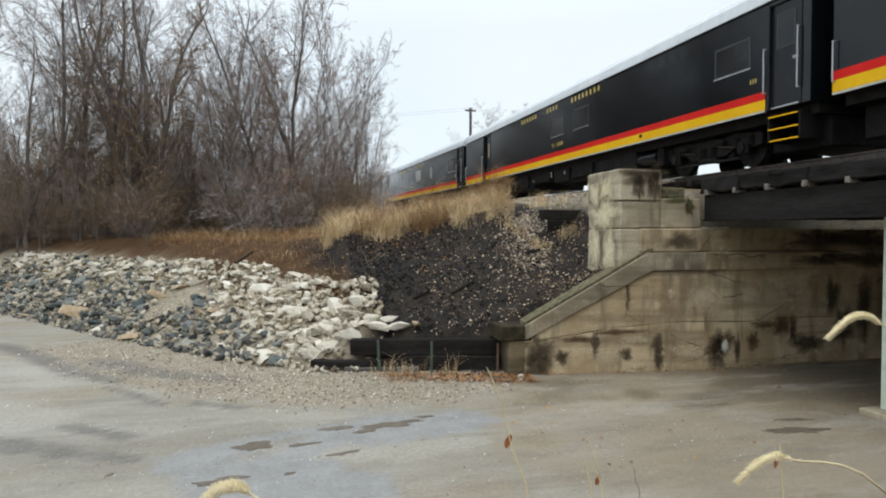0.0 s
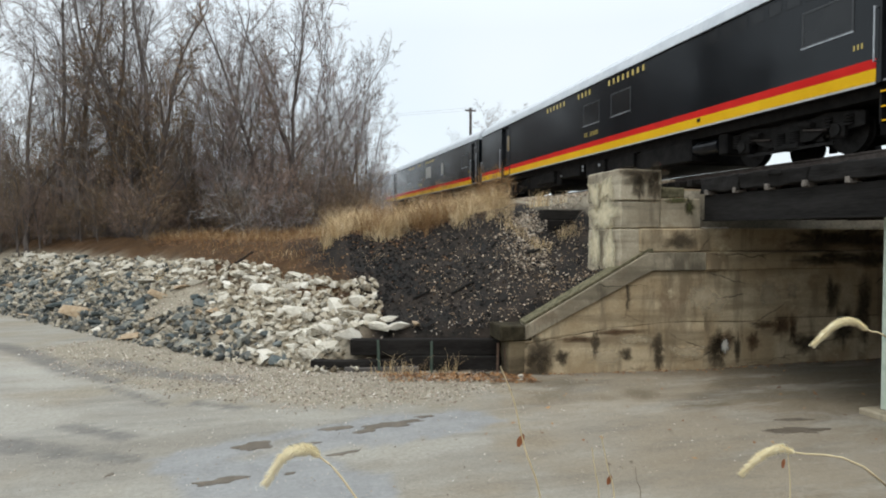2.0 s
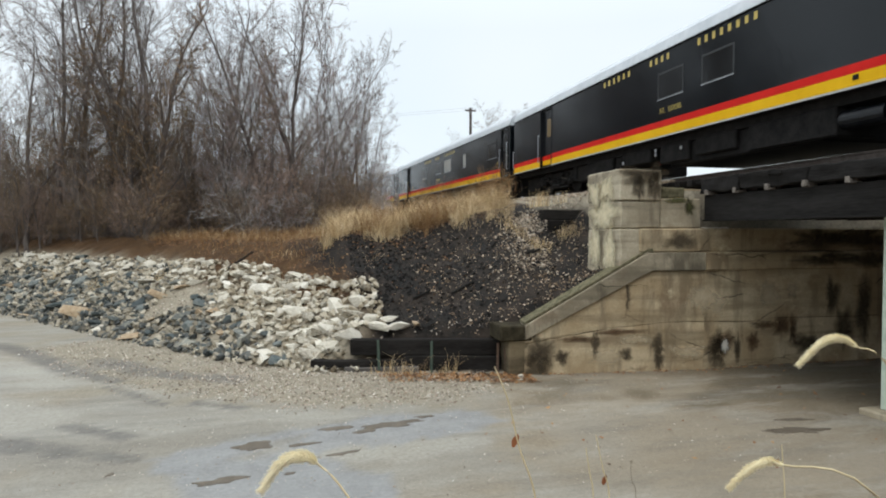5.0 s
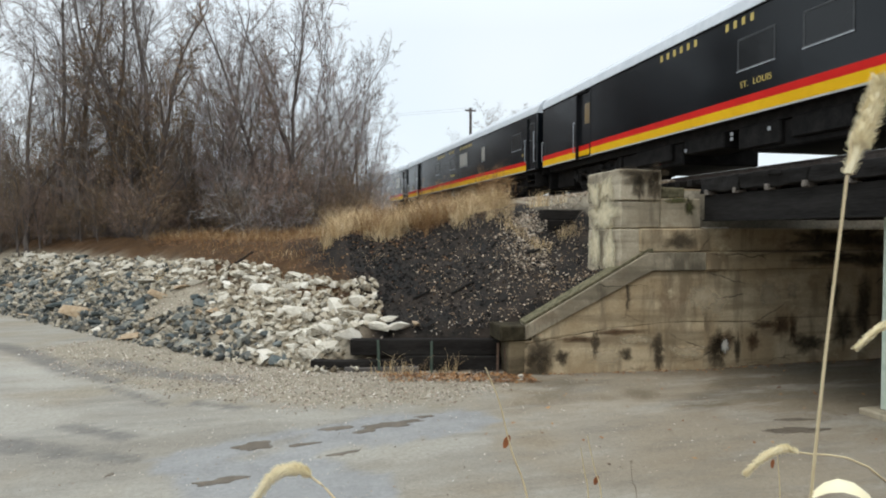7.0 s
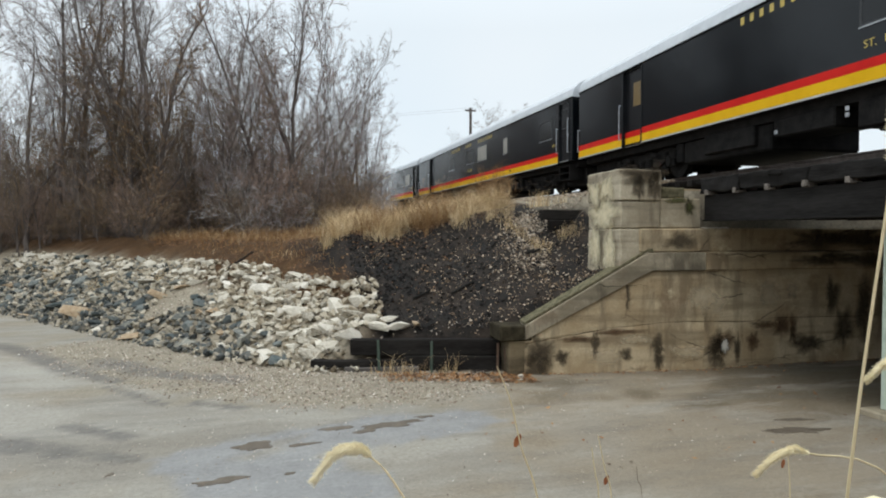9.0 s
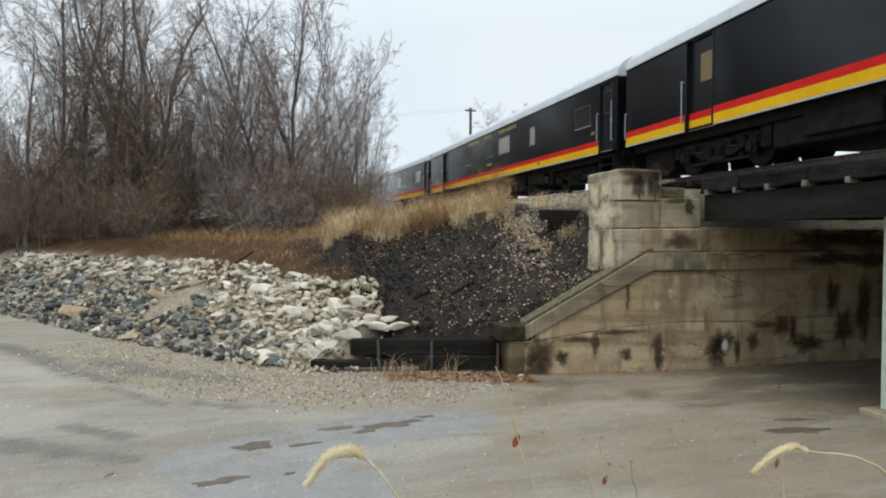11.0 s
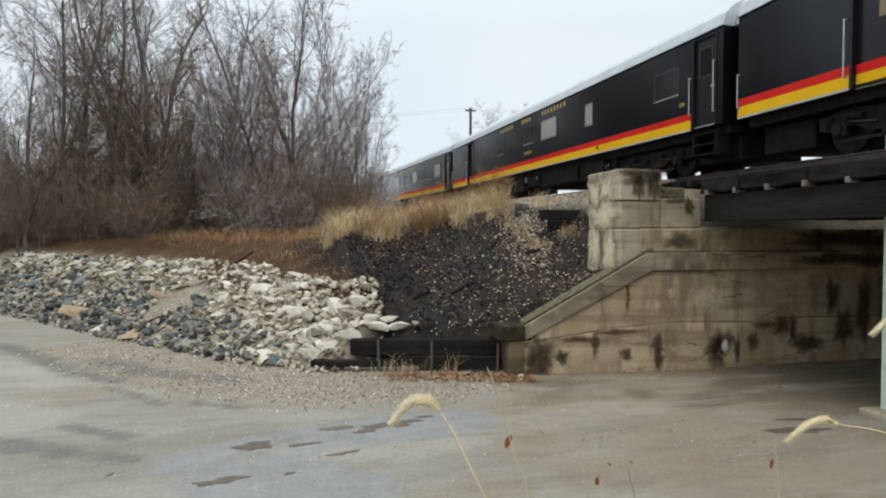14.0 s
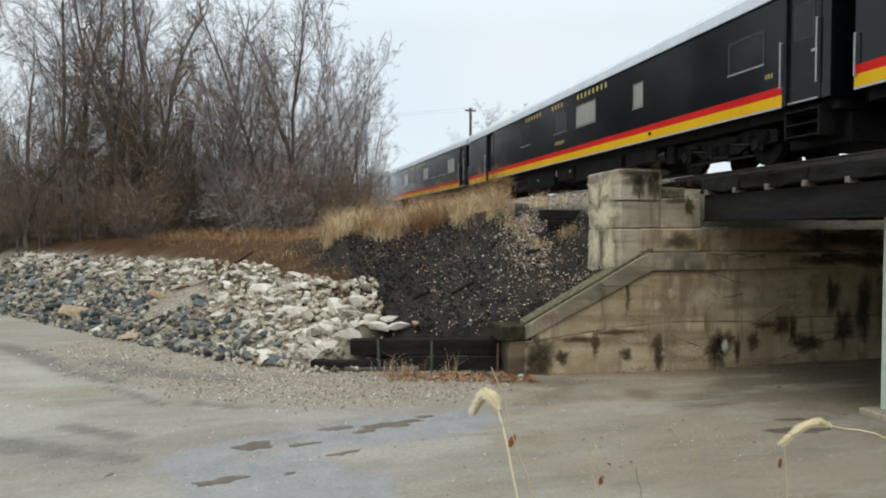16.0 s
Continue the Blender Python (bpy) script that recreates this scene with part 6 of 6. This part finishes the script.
def plant(name, meshes, label, category, group, x, y, scale, turn):
    t = thing(name, label, category, group)
    z = height(x, y)
    t.matrix_basis = pose(x, y, z, 0, 0, turn) @ Matrix.Scale(scale, 4)
    for nm, me in zip(("trunk", "branchwork", "crown", "leafage"), meshes):
        if me:
            tagged(part(nm, me, None, t), kind="" if nm == "trunk" else "stuff")
    return t


def spot(across, depth):
    """A place by its bearing (tangent, right of the view) and its depth along the view."""
    return across * depth * math.cos(CAM_YAW) + depth * math.sin(CAM_YAW), -across * depth * math.sin(CAM_YAW) + depth * math.cos(CAM_YAW)


def make_woods():
    rng = random.Random(77)
    big = [tree_meshes(s, TREE, 14.5, 0.16, tw) for s, tw in ((11, "twig"), (12, "twig_pale"), (13, "twig"), (14, "twig"))]
    slim = [tree_meshes(s, SLIM, 11.0, 0.06, t) for s, t in ((21, "twig"), (22, "twig_red"), (23, "twig_pale"), (24, "brush"))]
    bush = [tree_meshes(s, BUSH, 3.8, 0.022, tw, 9, lv) for s, lv, tw in ((31, 500, "brush"), (32, 700, "twig_red"), (33, 900, "brush"))]
    vine = [tree_meshes(s, dict(SLIM, count=(24, 6, 5, 4)), 10.5, 0.15, "brush", 1, 1500) for s in (51, 52)]
    pale = [tree_meshes(41, dict(BUSH, count=(7, 6, 5), rise=(-0.10, -0.02, 0.0), angle=(48, 36, 34)), 4.0, 0.026, "twig_silver", 7, 0)]
    # dark vine-hung trunks
    for i, (a, d, s) in enumerate(((-0.578, 34, 1.0), (-0.547, 33, 0.9), (-0.492, 33.5, 1.05), (-0.456, 32.5, 1.15), (-0.470, 34.5, 0.95), (-0.43, 36, 0.9), (-0.66, 34, 0.75))):
        x, y = spot(a, d)
        plant("tree", vine[i % 2], "dark bare tree hung with dead vines", "tree", "trees of the wood", x, y, s, rng.uniform(0, 360))
    # tall trees
    for a, d, k, s in ((-0.66, 36, 1, 0.9), (-0.602, 35, 1, 1.0), (-0.575, 36, 2, 1.15), (-0.526, 35, 3, 1.15), (-0.488, 34, 0, 1.15), (-0.452, 35, 2, 1.2), (-0.40, 44, 1, 1.0), (-0.35, 42, 1, 1.0),
                       (-0.273, 37, 1, 1.0), (-0.247, 34, 2, 0.95), (-0.215, 40, 1, 1.0), (-0.50, 50, 1, 1.2), (-0.82, 38, 1, 1.1)):
        x, y = spot(a, d)
        plant("tree", big[k], "tall bare grey-barked tree", "tree", "trees of the wood", x, y, s, rng.uniform(0, 360))
    # slender trees that round off the wood towards the track
    for a, d, k, s in ((-0.205, 40, 2, 1.2), (-0.185, 38, 0, 1.2), (-0.170, 40, 1, 1.22), (-0.158, 37, 2, 1.12), (-0.146, 41, 1, 1.10), (-0.135, 38, 0, 0.92), (-0.126, 42, 2, 0.85), (-0.117, 39, 1, 0.70), (-0.110, 42, 1, 0.64), (-0.104, 40, 1, 0.45), (-0.30, 38, 1, 1.1), (-0.33, 36, 1, 1.0),
                       (-0.31, 36, 1, 0.9), (-0.285, 34, 1, 0.8), (-0.335, 35, 2, 0.82), (-0.37, 34, 1, 0.8), (-0.42, 38, 2, 0.95), (-0.23, 40, 1, 1.1), (-0.34, 44, 2, 1.1), (-0.60, 40, 2, 0.9), (-0.67, 33, 1, 0.62), (-0.64, 35, 2, 0.75), (-0.70, 36, 0, 0.8)):
        x, y = spot(a, d)
        plant("sapling", slim[k], "slender upright bare tree with fine twigs", "tree", "saplings of the wood", x, y, s, rng.uniform(0, 360))
    # the thicket between them
    for i in range(16):
        a = -0.55 + 0.24 * (i + rng.random()) / 16
        x, y = spot(a, rng.uniform(33, 39))
        plant("sapling", slim[3 if i % 3 else 1], "slender upright bare sapling in the thicket", "tree", "saplings of the wood", x, y, rng.uniform(0.7, 0.95), rng.uniform(0, 360))
    for i in range(46):
        a = -0.74 + 0.61 * (i + rng.random()) / 46
        x, y = spot(a, rng.uniform(31, 40))
        plant("sapling", slim[1 if i % 3 else 2] if a > -0.42 else slim[3 if i % 4 else 0], "slender upright bare sapling in the thicket", "tree", "saplings of the wood", x, y, rng.uniform(0.5, 0.8) if a < -0.42 or a > -0.18 else rng.uniform(0.6, 0.9), rng.uniform(0, 360))
    for i in range(28):
        a = -0.72 + 0.60 * (i + rng.random()) / 28
        d = rng.uniform(28.5, 35)
        x, y = spot(a, d)
        if toe_distance(x, y) < 4.6:
            d += 4
            x, y = spot(a, d)
        plant("shrub", bush[i % 3], "leafless russet brush with a few dead leaves", "shrub", "brush of the wood", x, y, rng.uniform(0.5, 1.25) * (1.0 if a < -0.4 else 0.8), rng.uniform(0, 360))
    for a, d, s in ((-0.30, 28.5, 0.8), (-0.26, 29.5, 0.6)):
        x, y = spot(a, d)
        plant("shrub", pale[0], "silvery leafless shrub at the edge of the wood", "shrub", "brush of the wood", x, y, s, rng.uniform(0, 360))
    # thickets deep in the wood close the view
    far = Sticks()
    for _ in range(5200):
        a, d = rng.uniform(-0.95, -0.10), rng.uniform(42, 72)
        x, y = spot(a, d)
        if x > track_x(y) - 5.5:
            continue
        h = rng.uniform(2.0, 8.5) * (1 if rng.random() < 0.75 else 1.4)
        p = Vector((x, y, height(x, y)))
        q = p + Vector((rng.gauss(0, 0.9), rng.gauss(0, 0.5), h))
        m = p.lerp(q, 0.5) + Vector((rng.gauss(0, 0.3), 0, 0))
        far.tube([p, m, q], [0.026, 0.016, 0.006], 3)
        for _ in range(9):
            u = rng.uniform(0.2, 1.0)
            b = p.lerp(q, u)
            far.twig(b, b + Vector((rng.gauss(0, 0.9), rng.gauss(0, 0.4), rng.uniform(0.2, 1.5))), 0.010)
    tagged(new("far_thicket", far.mesh("far_thicket", M["brush"])), "distant russet thicket of bare stems", "thicket", kind="stuff")
    # trees far beyond the train
    for a, d, k, s in ((0.108, 84, 0, 1.02), (0.015, 92, 2, 0.80), (0.132, 90, 3, 1.05)):
        x, y = spot(a, d)
        plant("tree", big[k], "distant bare tree beyond the train", "tree", "distant trees", x, y, s, rng.uniform(0, 360))


make_woods()


def make_utility_line():
    x, y = spot(0.0433, 62)
    z0 = 3.0
    p = thing("utility_pole", "grey wooden utility pole with one cross-arm", "utility pole")
    part("pole", add_cyl(bmesh.new(), (x, y, z0), (x, y, 15.35), 0.17, 10, 0.12), M["pole"], p)
    part("cross_arm", box(x - 0.55, x + 0.55, y - 0.06, y + 0.06, 15.0, 15.14, 0.01), M["pole"], p)
    for dx in (-0.48, -0.2, 0.2, 0.48):
        part("insulator", add_cyl(bmesh.new(), (x + dx, y, 15.14), (x + dx, y, 15.30), 0.045, 8), M["steel"], p)
    for dx, drop in ((-0.48, 0.0), (0.2, -0.15)):
        w = Sticks()
        a, b = Vector((x + dx, y, 15.28 + drop)), Vector((x - 42, y + 18, 15.5 + drop))
        pts = [a.lerp(b, i / 16) - Vector((0, 0, 2.6 * (i / 16) * (1 - i / 16))) for i in range(17)]
        w.tube(pts, [0.007] * 17, 4)
        tagged(new("power_line", w.mesh("power_line", M["wire"])), "thin sagging power line from the pole", "wire")


make_utility_line()


# ---- steam drifting beside the far cars ----
STEAM = []


def make_steam():
    rng = random.Random(8)
    mat = steam_material()
    for k in range(16):
        bm = bmesh.new()
        bmesh.ops.create_icosphere(bm, subdivisions=3, radius=1.0)
        for v in bm.verts:
            v.co *= 1 + 0.35 * noise.noise(v.co * 1.4 + Vector((k * 3.0, 0, 0)))
        ob = new("steam_puff", mesh_of("steam_puff", bm, mat))
        ob.data.polygons.foreach_set("use_smooth", [True] * len(ob.data.polygons))
        ob.visible_shadow = False
        tagged(ob, "thin white steam drifting beside the train", "steam", "steam beside the train")
        s = rng.uniform(0.7, 1.7)
        ob.scale = (s * 0.8, s * 1.5, s)
        STEAM.append((ob, Vector((rng.uniform(5.4, 7.0), rng.uniform(44, 58), rng.uniform(4.8, 7.2))), rng.uniform(0, 6.28)))


make_steam()


# ---- foxtail grass close to the camera ----
def foxtail_mesh(points, head_from, width, seed, head_scale=1.0):
    """Stem along points; the bristly head covers the tail of the line from index head_from."""
    rng = random.Random(seed)
    stem, head = Sticks(), Sticks()
    stem.tube(points[:head_from + 2], [0.0016 - 0.0007 * i / len(points) for i in range(head_from + 2)], 6)
    line = points[head_from:]
    n = 48
    core = []
    for i in range(n + 1):
        u = i / n * (len(line) - 1)
        k = min(len(line) - 2, int(u))
        core.append(line[k].lerp(line[k + 1], u - k))
    prof = [math.sin(math.pi * (0.10 + 0.86 * i / n)) ** 0.55 for i in range(n + 1)]
    head.tube(core, [max(0.0006, width * 0.55 * p) for p in prof], 8)
    for i in range(n):
        d = (core[i + 1] - core[i]).normalized()
        for _ in range(30):
            o = d.orthogonal().normalized()
            o.rotate(Matrix.Rotation(rng.uniform(0, 6.2832), 3, d))
            b = core[i].lerp(core[i + 1], rng.random()) + o * width * 0.45 * prof[i]
            tip = b + (o * 0.75 + d * rng.uniform(0.3, 1.0)).normalized() * width * rng.uniform(0.35, 0.75) * head_scale
            head.tube([b, tip], [0.00035, 0.00012], 3)
    return stem, head


def bend(points, steps=5):
    """A smooth line through a few points (Catmull-Rom)."""
    out = []
    for i in range(len(points) - 1):
        p0, p1, p2, p3 = (Vector(points[max(0, min(len(points) - 1, i + k))]) for k in (-1, 0, 1, 2))
        for s in range(steps):
            t = s / steps
            out.append(0.5 * ((2 * p1) + (p2 - p0) * t + (2 * p0 - 5 * p1 + 4 * p2 - p3) * t * t + (3 * p1 - p0 - 3 * p2 + p3) * t ** 3))
    return out + [Vector(points[-1])]


def leaf_part(owner, p, d, length, width, mat, droop=0.6, name="leaf", side=(0.25, 0.9, 0.35)):
    s = Sticks()
    pts = [Vector(p) + Vector(d) * length * i / 6 + Vector((0, 0, -droop * length * (i / 6) ** 2)) for i in range(7)]
    side = Vector(side).normalized()
    base = len(s.v)
    for i, q in enumerate(pts):
        w = width * math.sin(math.pi * (0.12 + 0.86 * i / 6)) * 0.5
        s.v.extend((q - side * w, q + side * w * 0.2 + Vector((0, 0, w * 0.5)), q + side * w))
    for i in range(6):
        for k in range(2):
            a = base + 3 * i + k
            s.f.append((a, a + 1, a + 4, a + 3))
    part(name, s.mesh(name, mat, True), None, owner)


PLANT_YAW = -13.506
FOXTAILS, HEADS = {}, {}


def make_foxtail(key, base, pts, tail, width, label, seed):
    t = thing("foxtail", label, "foxtail grass", "foxtails before the camera", at=pose(*base, 0, 0, PLANT_YAW))
    line = bend(pts)
    stem, head = foxtail_mesh(line, (len(pts) - 1 - tail) * 5, width, seed)
    part("stem", stem.mesh("stem", M["stem"], True), None, t)
    HEADS[key] = part("seed_head", head.mesh("seed_head", M["seed"]), None, t, "bristly straw-coloured seed head")
    FOXTAILS[key] = t
    return t


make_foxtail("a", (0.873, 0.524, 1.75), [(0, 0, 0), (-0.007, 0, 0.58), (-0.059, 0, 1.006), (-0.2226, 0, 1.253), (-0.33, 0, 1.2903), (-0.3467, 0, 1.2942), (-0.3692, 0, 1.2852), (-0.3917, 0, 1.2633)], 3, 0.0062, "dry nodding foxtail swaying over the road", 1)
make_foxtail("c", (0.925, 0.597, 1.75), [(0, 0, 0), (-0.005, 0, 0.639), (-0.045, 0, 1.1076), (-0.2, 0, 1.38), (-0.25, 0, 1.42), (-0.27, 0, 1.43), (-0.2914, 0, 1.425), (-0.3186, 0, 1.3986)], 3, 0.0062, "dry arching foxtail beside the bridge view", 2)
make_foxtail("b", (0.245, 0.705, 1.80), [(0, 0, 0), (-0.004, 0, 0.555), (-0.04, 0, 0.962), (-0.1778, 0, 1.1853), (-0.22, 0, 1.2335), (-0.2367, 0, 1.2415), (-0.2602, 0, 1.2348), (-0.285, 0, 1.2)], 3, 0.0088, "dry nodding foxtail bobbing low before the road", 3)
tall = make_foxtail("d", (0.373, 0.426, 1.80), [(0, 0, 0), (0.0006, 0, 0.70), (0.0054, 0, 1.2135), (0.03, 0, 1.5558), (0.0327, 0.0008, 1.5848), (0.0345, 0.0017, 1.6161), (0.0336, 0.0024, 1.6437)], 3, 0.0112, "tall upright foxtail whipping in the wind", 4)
leaf_part(tall, (0.0085, 0, 1.275), (0.8, -0.1, 0.75), 0.085, 0.018, M["seed"], 1.1)


def make_weed(name, base, pts, radius, label, leaves=(), mat="stem"):
    t = thing(name, label, "dry weed", "thin weeds before the camera", at=pose(*base, 0, 0, PLANT_YAW))
    s = Sticks()
    line = bend(pts)
    s.tube(line, [radius * (1 - 0.7 * i / len(line)) for i in range(len(line))], 5)
    part("stem", s.mesh("stem", M[mat], True), None, t)
    for p, d, l, w in leaves:
        leaf_part(t, p, d, l, w, M["leaf_brown"], 0.3, "dead_leaf", (0.9, 0.3, -0.2))
    return t


def near(across, up, depth):
    """A place before the camera: tangents to the right and upwards, and depth."""
    x, y = spot(across, depth)
    return x, y, EYE.z + up * depth


def weed_at(name, depth, points, radius, label, leaves=(), mat="stem"):
    """points: (across, up) tangents from the bottom of what is seen to the tip; the stem goes on to the ground."""
    bx, by, _ = near(points[0][0] + (points[0][0] - points[1][0]) * 4, 0, depth)
    base = (bx, by, height(bx, by) - 0.02)
    inv = Matrix.Rotation(CAM_YAW, 3, "Z")
    local = [tuple(inv @ (Vector(near(a, u, depth)) - Vector(base))) for a, u in points]
    local = [(0, 0, 0)] + [tuple(Vector(local[0]) * k) for k in (0.35, 0.7, 0.92)] + local
    lv = [(tuple(inv @ (Vector(near(a, u, depth)) - Vector(base))), d, l, w) for a, u, d, l, w in leaves]
    return make_weed(name, base, local, radius, label, lv, mat)


SLENDER = weed_at("weed", 0.85, [(0.143, -0.42), (0.118, -0.345), (0.100, -0.27), (0.078, -0.215)], 0.0022, "thin dry weed stalk with one curled brown leaf", [(0.108, -0.345, (0.25, 0, 0.95), 0.028, 0.010)])
SHORT = weed_at("weed", 0.85, [(0.240, -0.42), (0.234, -0.385), (0.228, -0.345)], 0.0018, "short dry weed stalk with a brown leaf")
SHORT_B = weed_at("weed", 0.85, [(0.262, -0.42), (0.252, -0.38), (0.240, -0.325)], 0.0018, "short withered weed stalk with a dead leaf", [(0.252, -0.405, (0.2, 0, 0.9), 0.022, 0.008)])
SHORT_C = weed_at("weed", 0.85, [(0.312, -0.42), (0.306, -0.40), (0.303, -0.375)], 0.0008, "short withered weed stalk", [], "stem_dark")
STALK = weed_at("weed", 0.85, [(0.546, -0.42), (0.544, -0.385), (0.540, -0.34)], 0.0018, "dry weed stalk with a dark brown leaf", [(0.533, -0.378, (0.1, 0, 0.95), 0.020, 0.007)], "stem")


# ---- what moves ----
def motions():
    times = [t for t, _ in RUN]
    for k, (car, wheels) in enumerate(TRAIN):
        walk(car, [(t, car_pose(s - 1.5 + (k - 2) * PITCH)) for t, s in RUN])
        fine = [i * 0.2 for i in range(81)]
        for w, dy in wheels:
            walk(w, [(t, pose(0, dy, 0.455, math.degrees((RUN[0][1] - run_at(t)) / 0.455), 0, 0)) for t in fine])
    bases = {"a": (0.873, 0.524, 1.75), "c": (0.925, 0.597, 1.75), "b": (0.245, 0.705, 1.80), "d": (0.373, 0.426, 1.80)}

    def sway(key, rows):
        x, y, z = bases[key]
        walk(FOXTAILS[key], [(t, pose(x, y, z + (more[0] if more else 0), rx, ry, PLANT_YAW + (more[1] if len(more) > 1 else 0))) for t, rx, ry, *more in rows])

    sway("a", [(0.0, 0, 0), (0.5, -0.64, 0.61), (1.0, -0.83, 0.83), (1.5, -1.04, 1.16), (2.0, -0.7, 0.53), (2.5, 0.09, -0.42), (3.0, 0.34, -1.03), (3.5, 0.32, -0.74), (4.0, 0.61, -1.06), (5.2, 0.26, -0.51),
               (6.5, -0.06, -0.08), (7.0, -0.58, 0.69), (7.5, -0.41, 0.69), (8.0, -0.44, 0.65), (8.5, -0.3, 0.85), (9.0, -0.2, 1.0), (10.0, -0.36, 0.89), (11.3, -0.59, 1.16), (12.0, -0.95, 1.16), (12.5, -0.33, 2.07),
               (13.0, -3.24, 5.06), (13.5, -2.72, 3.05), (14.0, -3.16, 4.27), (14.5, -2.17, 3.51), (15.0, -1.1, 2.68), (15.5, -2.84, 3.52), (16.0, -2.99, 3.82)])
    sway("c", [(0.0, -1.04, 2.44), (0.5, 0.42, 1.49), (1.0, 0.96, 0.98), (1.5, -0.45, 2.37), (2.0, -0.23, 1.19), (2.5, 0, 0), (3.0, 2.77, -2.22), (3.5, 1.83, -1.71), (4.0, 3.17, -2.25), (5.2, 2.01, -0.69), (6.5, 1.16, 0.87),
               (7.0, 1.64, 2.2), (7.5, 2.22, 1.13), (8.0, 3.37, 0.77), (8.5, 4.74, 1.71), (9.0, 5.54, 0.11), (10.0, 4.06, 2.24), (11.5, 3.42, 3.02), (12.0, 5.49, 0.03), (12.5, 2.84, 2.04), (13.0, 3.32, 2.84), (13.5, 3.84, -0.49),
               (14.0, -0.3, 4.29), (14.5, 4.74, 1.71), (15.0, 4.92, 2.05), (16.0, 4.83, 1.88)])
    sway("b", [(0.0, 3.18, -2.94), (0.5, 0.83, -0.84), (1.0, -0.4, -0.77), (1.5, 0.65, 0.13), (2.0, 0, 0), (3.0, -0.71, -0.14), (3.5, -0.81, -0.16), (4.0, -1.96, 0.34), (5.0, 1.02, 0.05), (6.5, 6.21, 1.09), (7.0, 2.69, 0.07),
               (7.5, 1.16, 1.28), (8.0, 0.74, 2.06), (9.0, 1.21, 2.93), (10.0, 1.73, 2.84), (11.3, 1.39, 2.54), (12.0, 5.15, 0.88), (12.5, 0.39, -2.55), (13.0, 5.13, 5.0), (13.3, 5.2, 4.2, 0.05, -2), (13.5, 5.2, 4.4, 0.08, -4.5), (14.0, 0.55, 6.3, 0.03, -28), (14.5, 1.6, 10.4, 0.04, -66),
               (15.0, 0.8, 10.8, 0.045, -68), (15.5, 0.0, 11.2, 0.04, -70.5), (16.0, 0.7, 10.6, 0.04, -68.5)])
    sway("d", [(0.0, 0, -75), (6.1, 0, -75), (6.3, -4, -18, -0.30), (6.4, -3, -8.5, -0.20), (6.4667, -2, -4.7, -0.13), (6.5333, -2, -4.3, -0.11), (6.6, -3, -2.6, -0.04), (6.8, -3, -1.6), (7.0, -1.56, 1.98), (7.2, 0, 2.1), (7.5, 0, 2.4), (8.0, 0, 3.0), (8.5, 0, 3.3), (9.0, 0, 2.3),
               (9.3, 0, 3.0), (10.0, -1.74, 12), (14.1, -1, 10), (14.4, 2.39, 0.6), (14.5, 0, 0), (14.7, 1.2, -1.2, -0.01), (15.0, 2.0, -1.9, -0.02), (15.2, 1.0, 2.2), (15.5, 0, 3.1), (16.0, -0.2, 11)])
    joint = Vector((0.03, 0.0, 1.5558))
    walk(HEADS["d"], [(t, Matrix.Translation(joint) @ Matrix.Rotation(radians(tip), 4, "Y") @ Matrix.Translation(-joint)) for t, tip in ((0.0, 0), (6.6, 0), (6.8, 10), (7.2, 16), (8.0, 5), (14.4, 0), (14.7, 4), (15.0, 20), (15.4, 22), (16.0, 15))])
    for ob, p, a in STEAM:
        walk(ob, [(t, pose(p.x + 0.25 * math.sin(a + t * 0.3), p.y - 0.08 * t, p.z + 0.3 * math.sin(a + t * 0.25), 0, 0, math.degrees(a))) for t in (0.0, 2.0, 4.0, 6.0, 8.0, 10.0, 12.0, 14.0, 16.0)])
    for w, k in ((SLENDER, 0.5), (SHORT, 0.4), (SHORT_B, 0.5), (SHORT_C, 0.3), (STALK, 0.4)):
        p = w.matrix_basis.translation.copy()
        walk(w, [(t, pose(*p, 0, k * (math.sin(t * 1.9 + k * 9) * 0.6 + 0.4 * math.sin(t * 0.8)), PLANT_YAW)) for t in times])


motions()
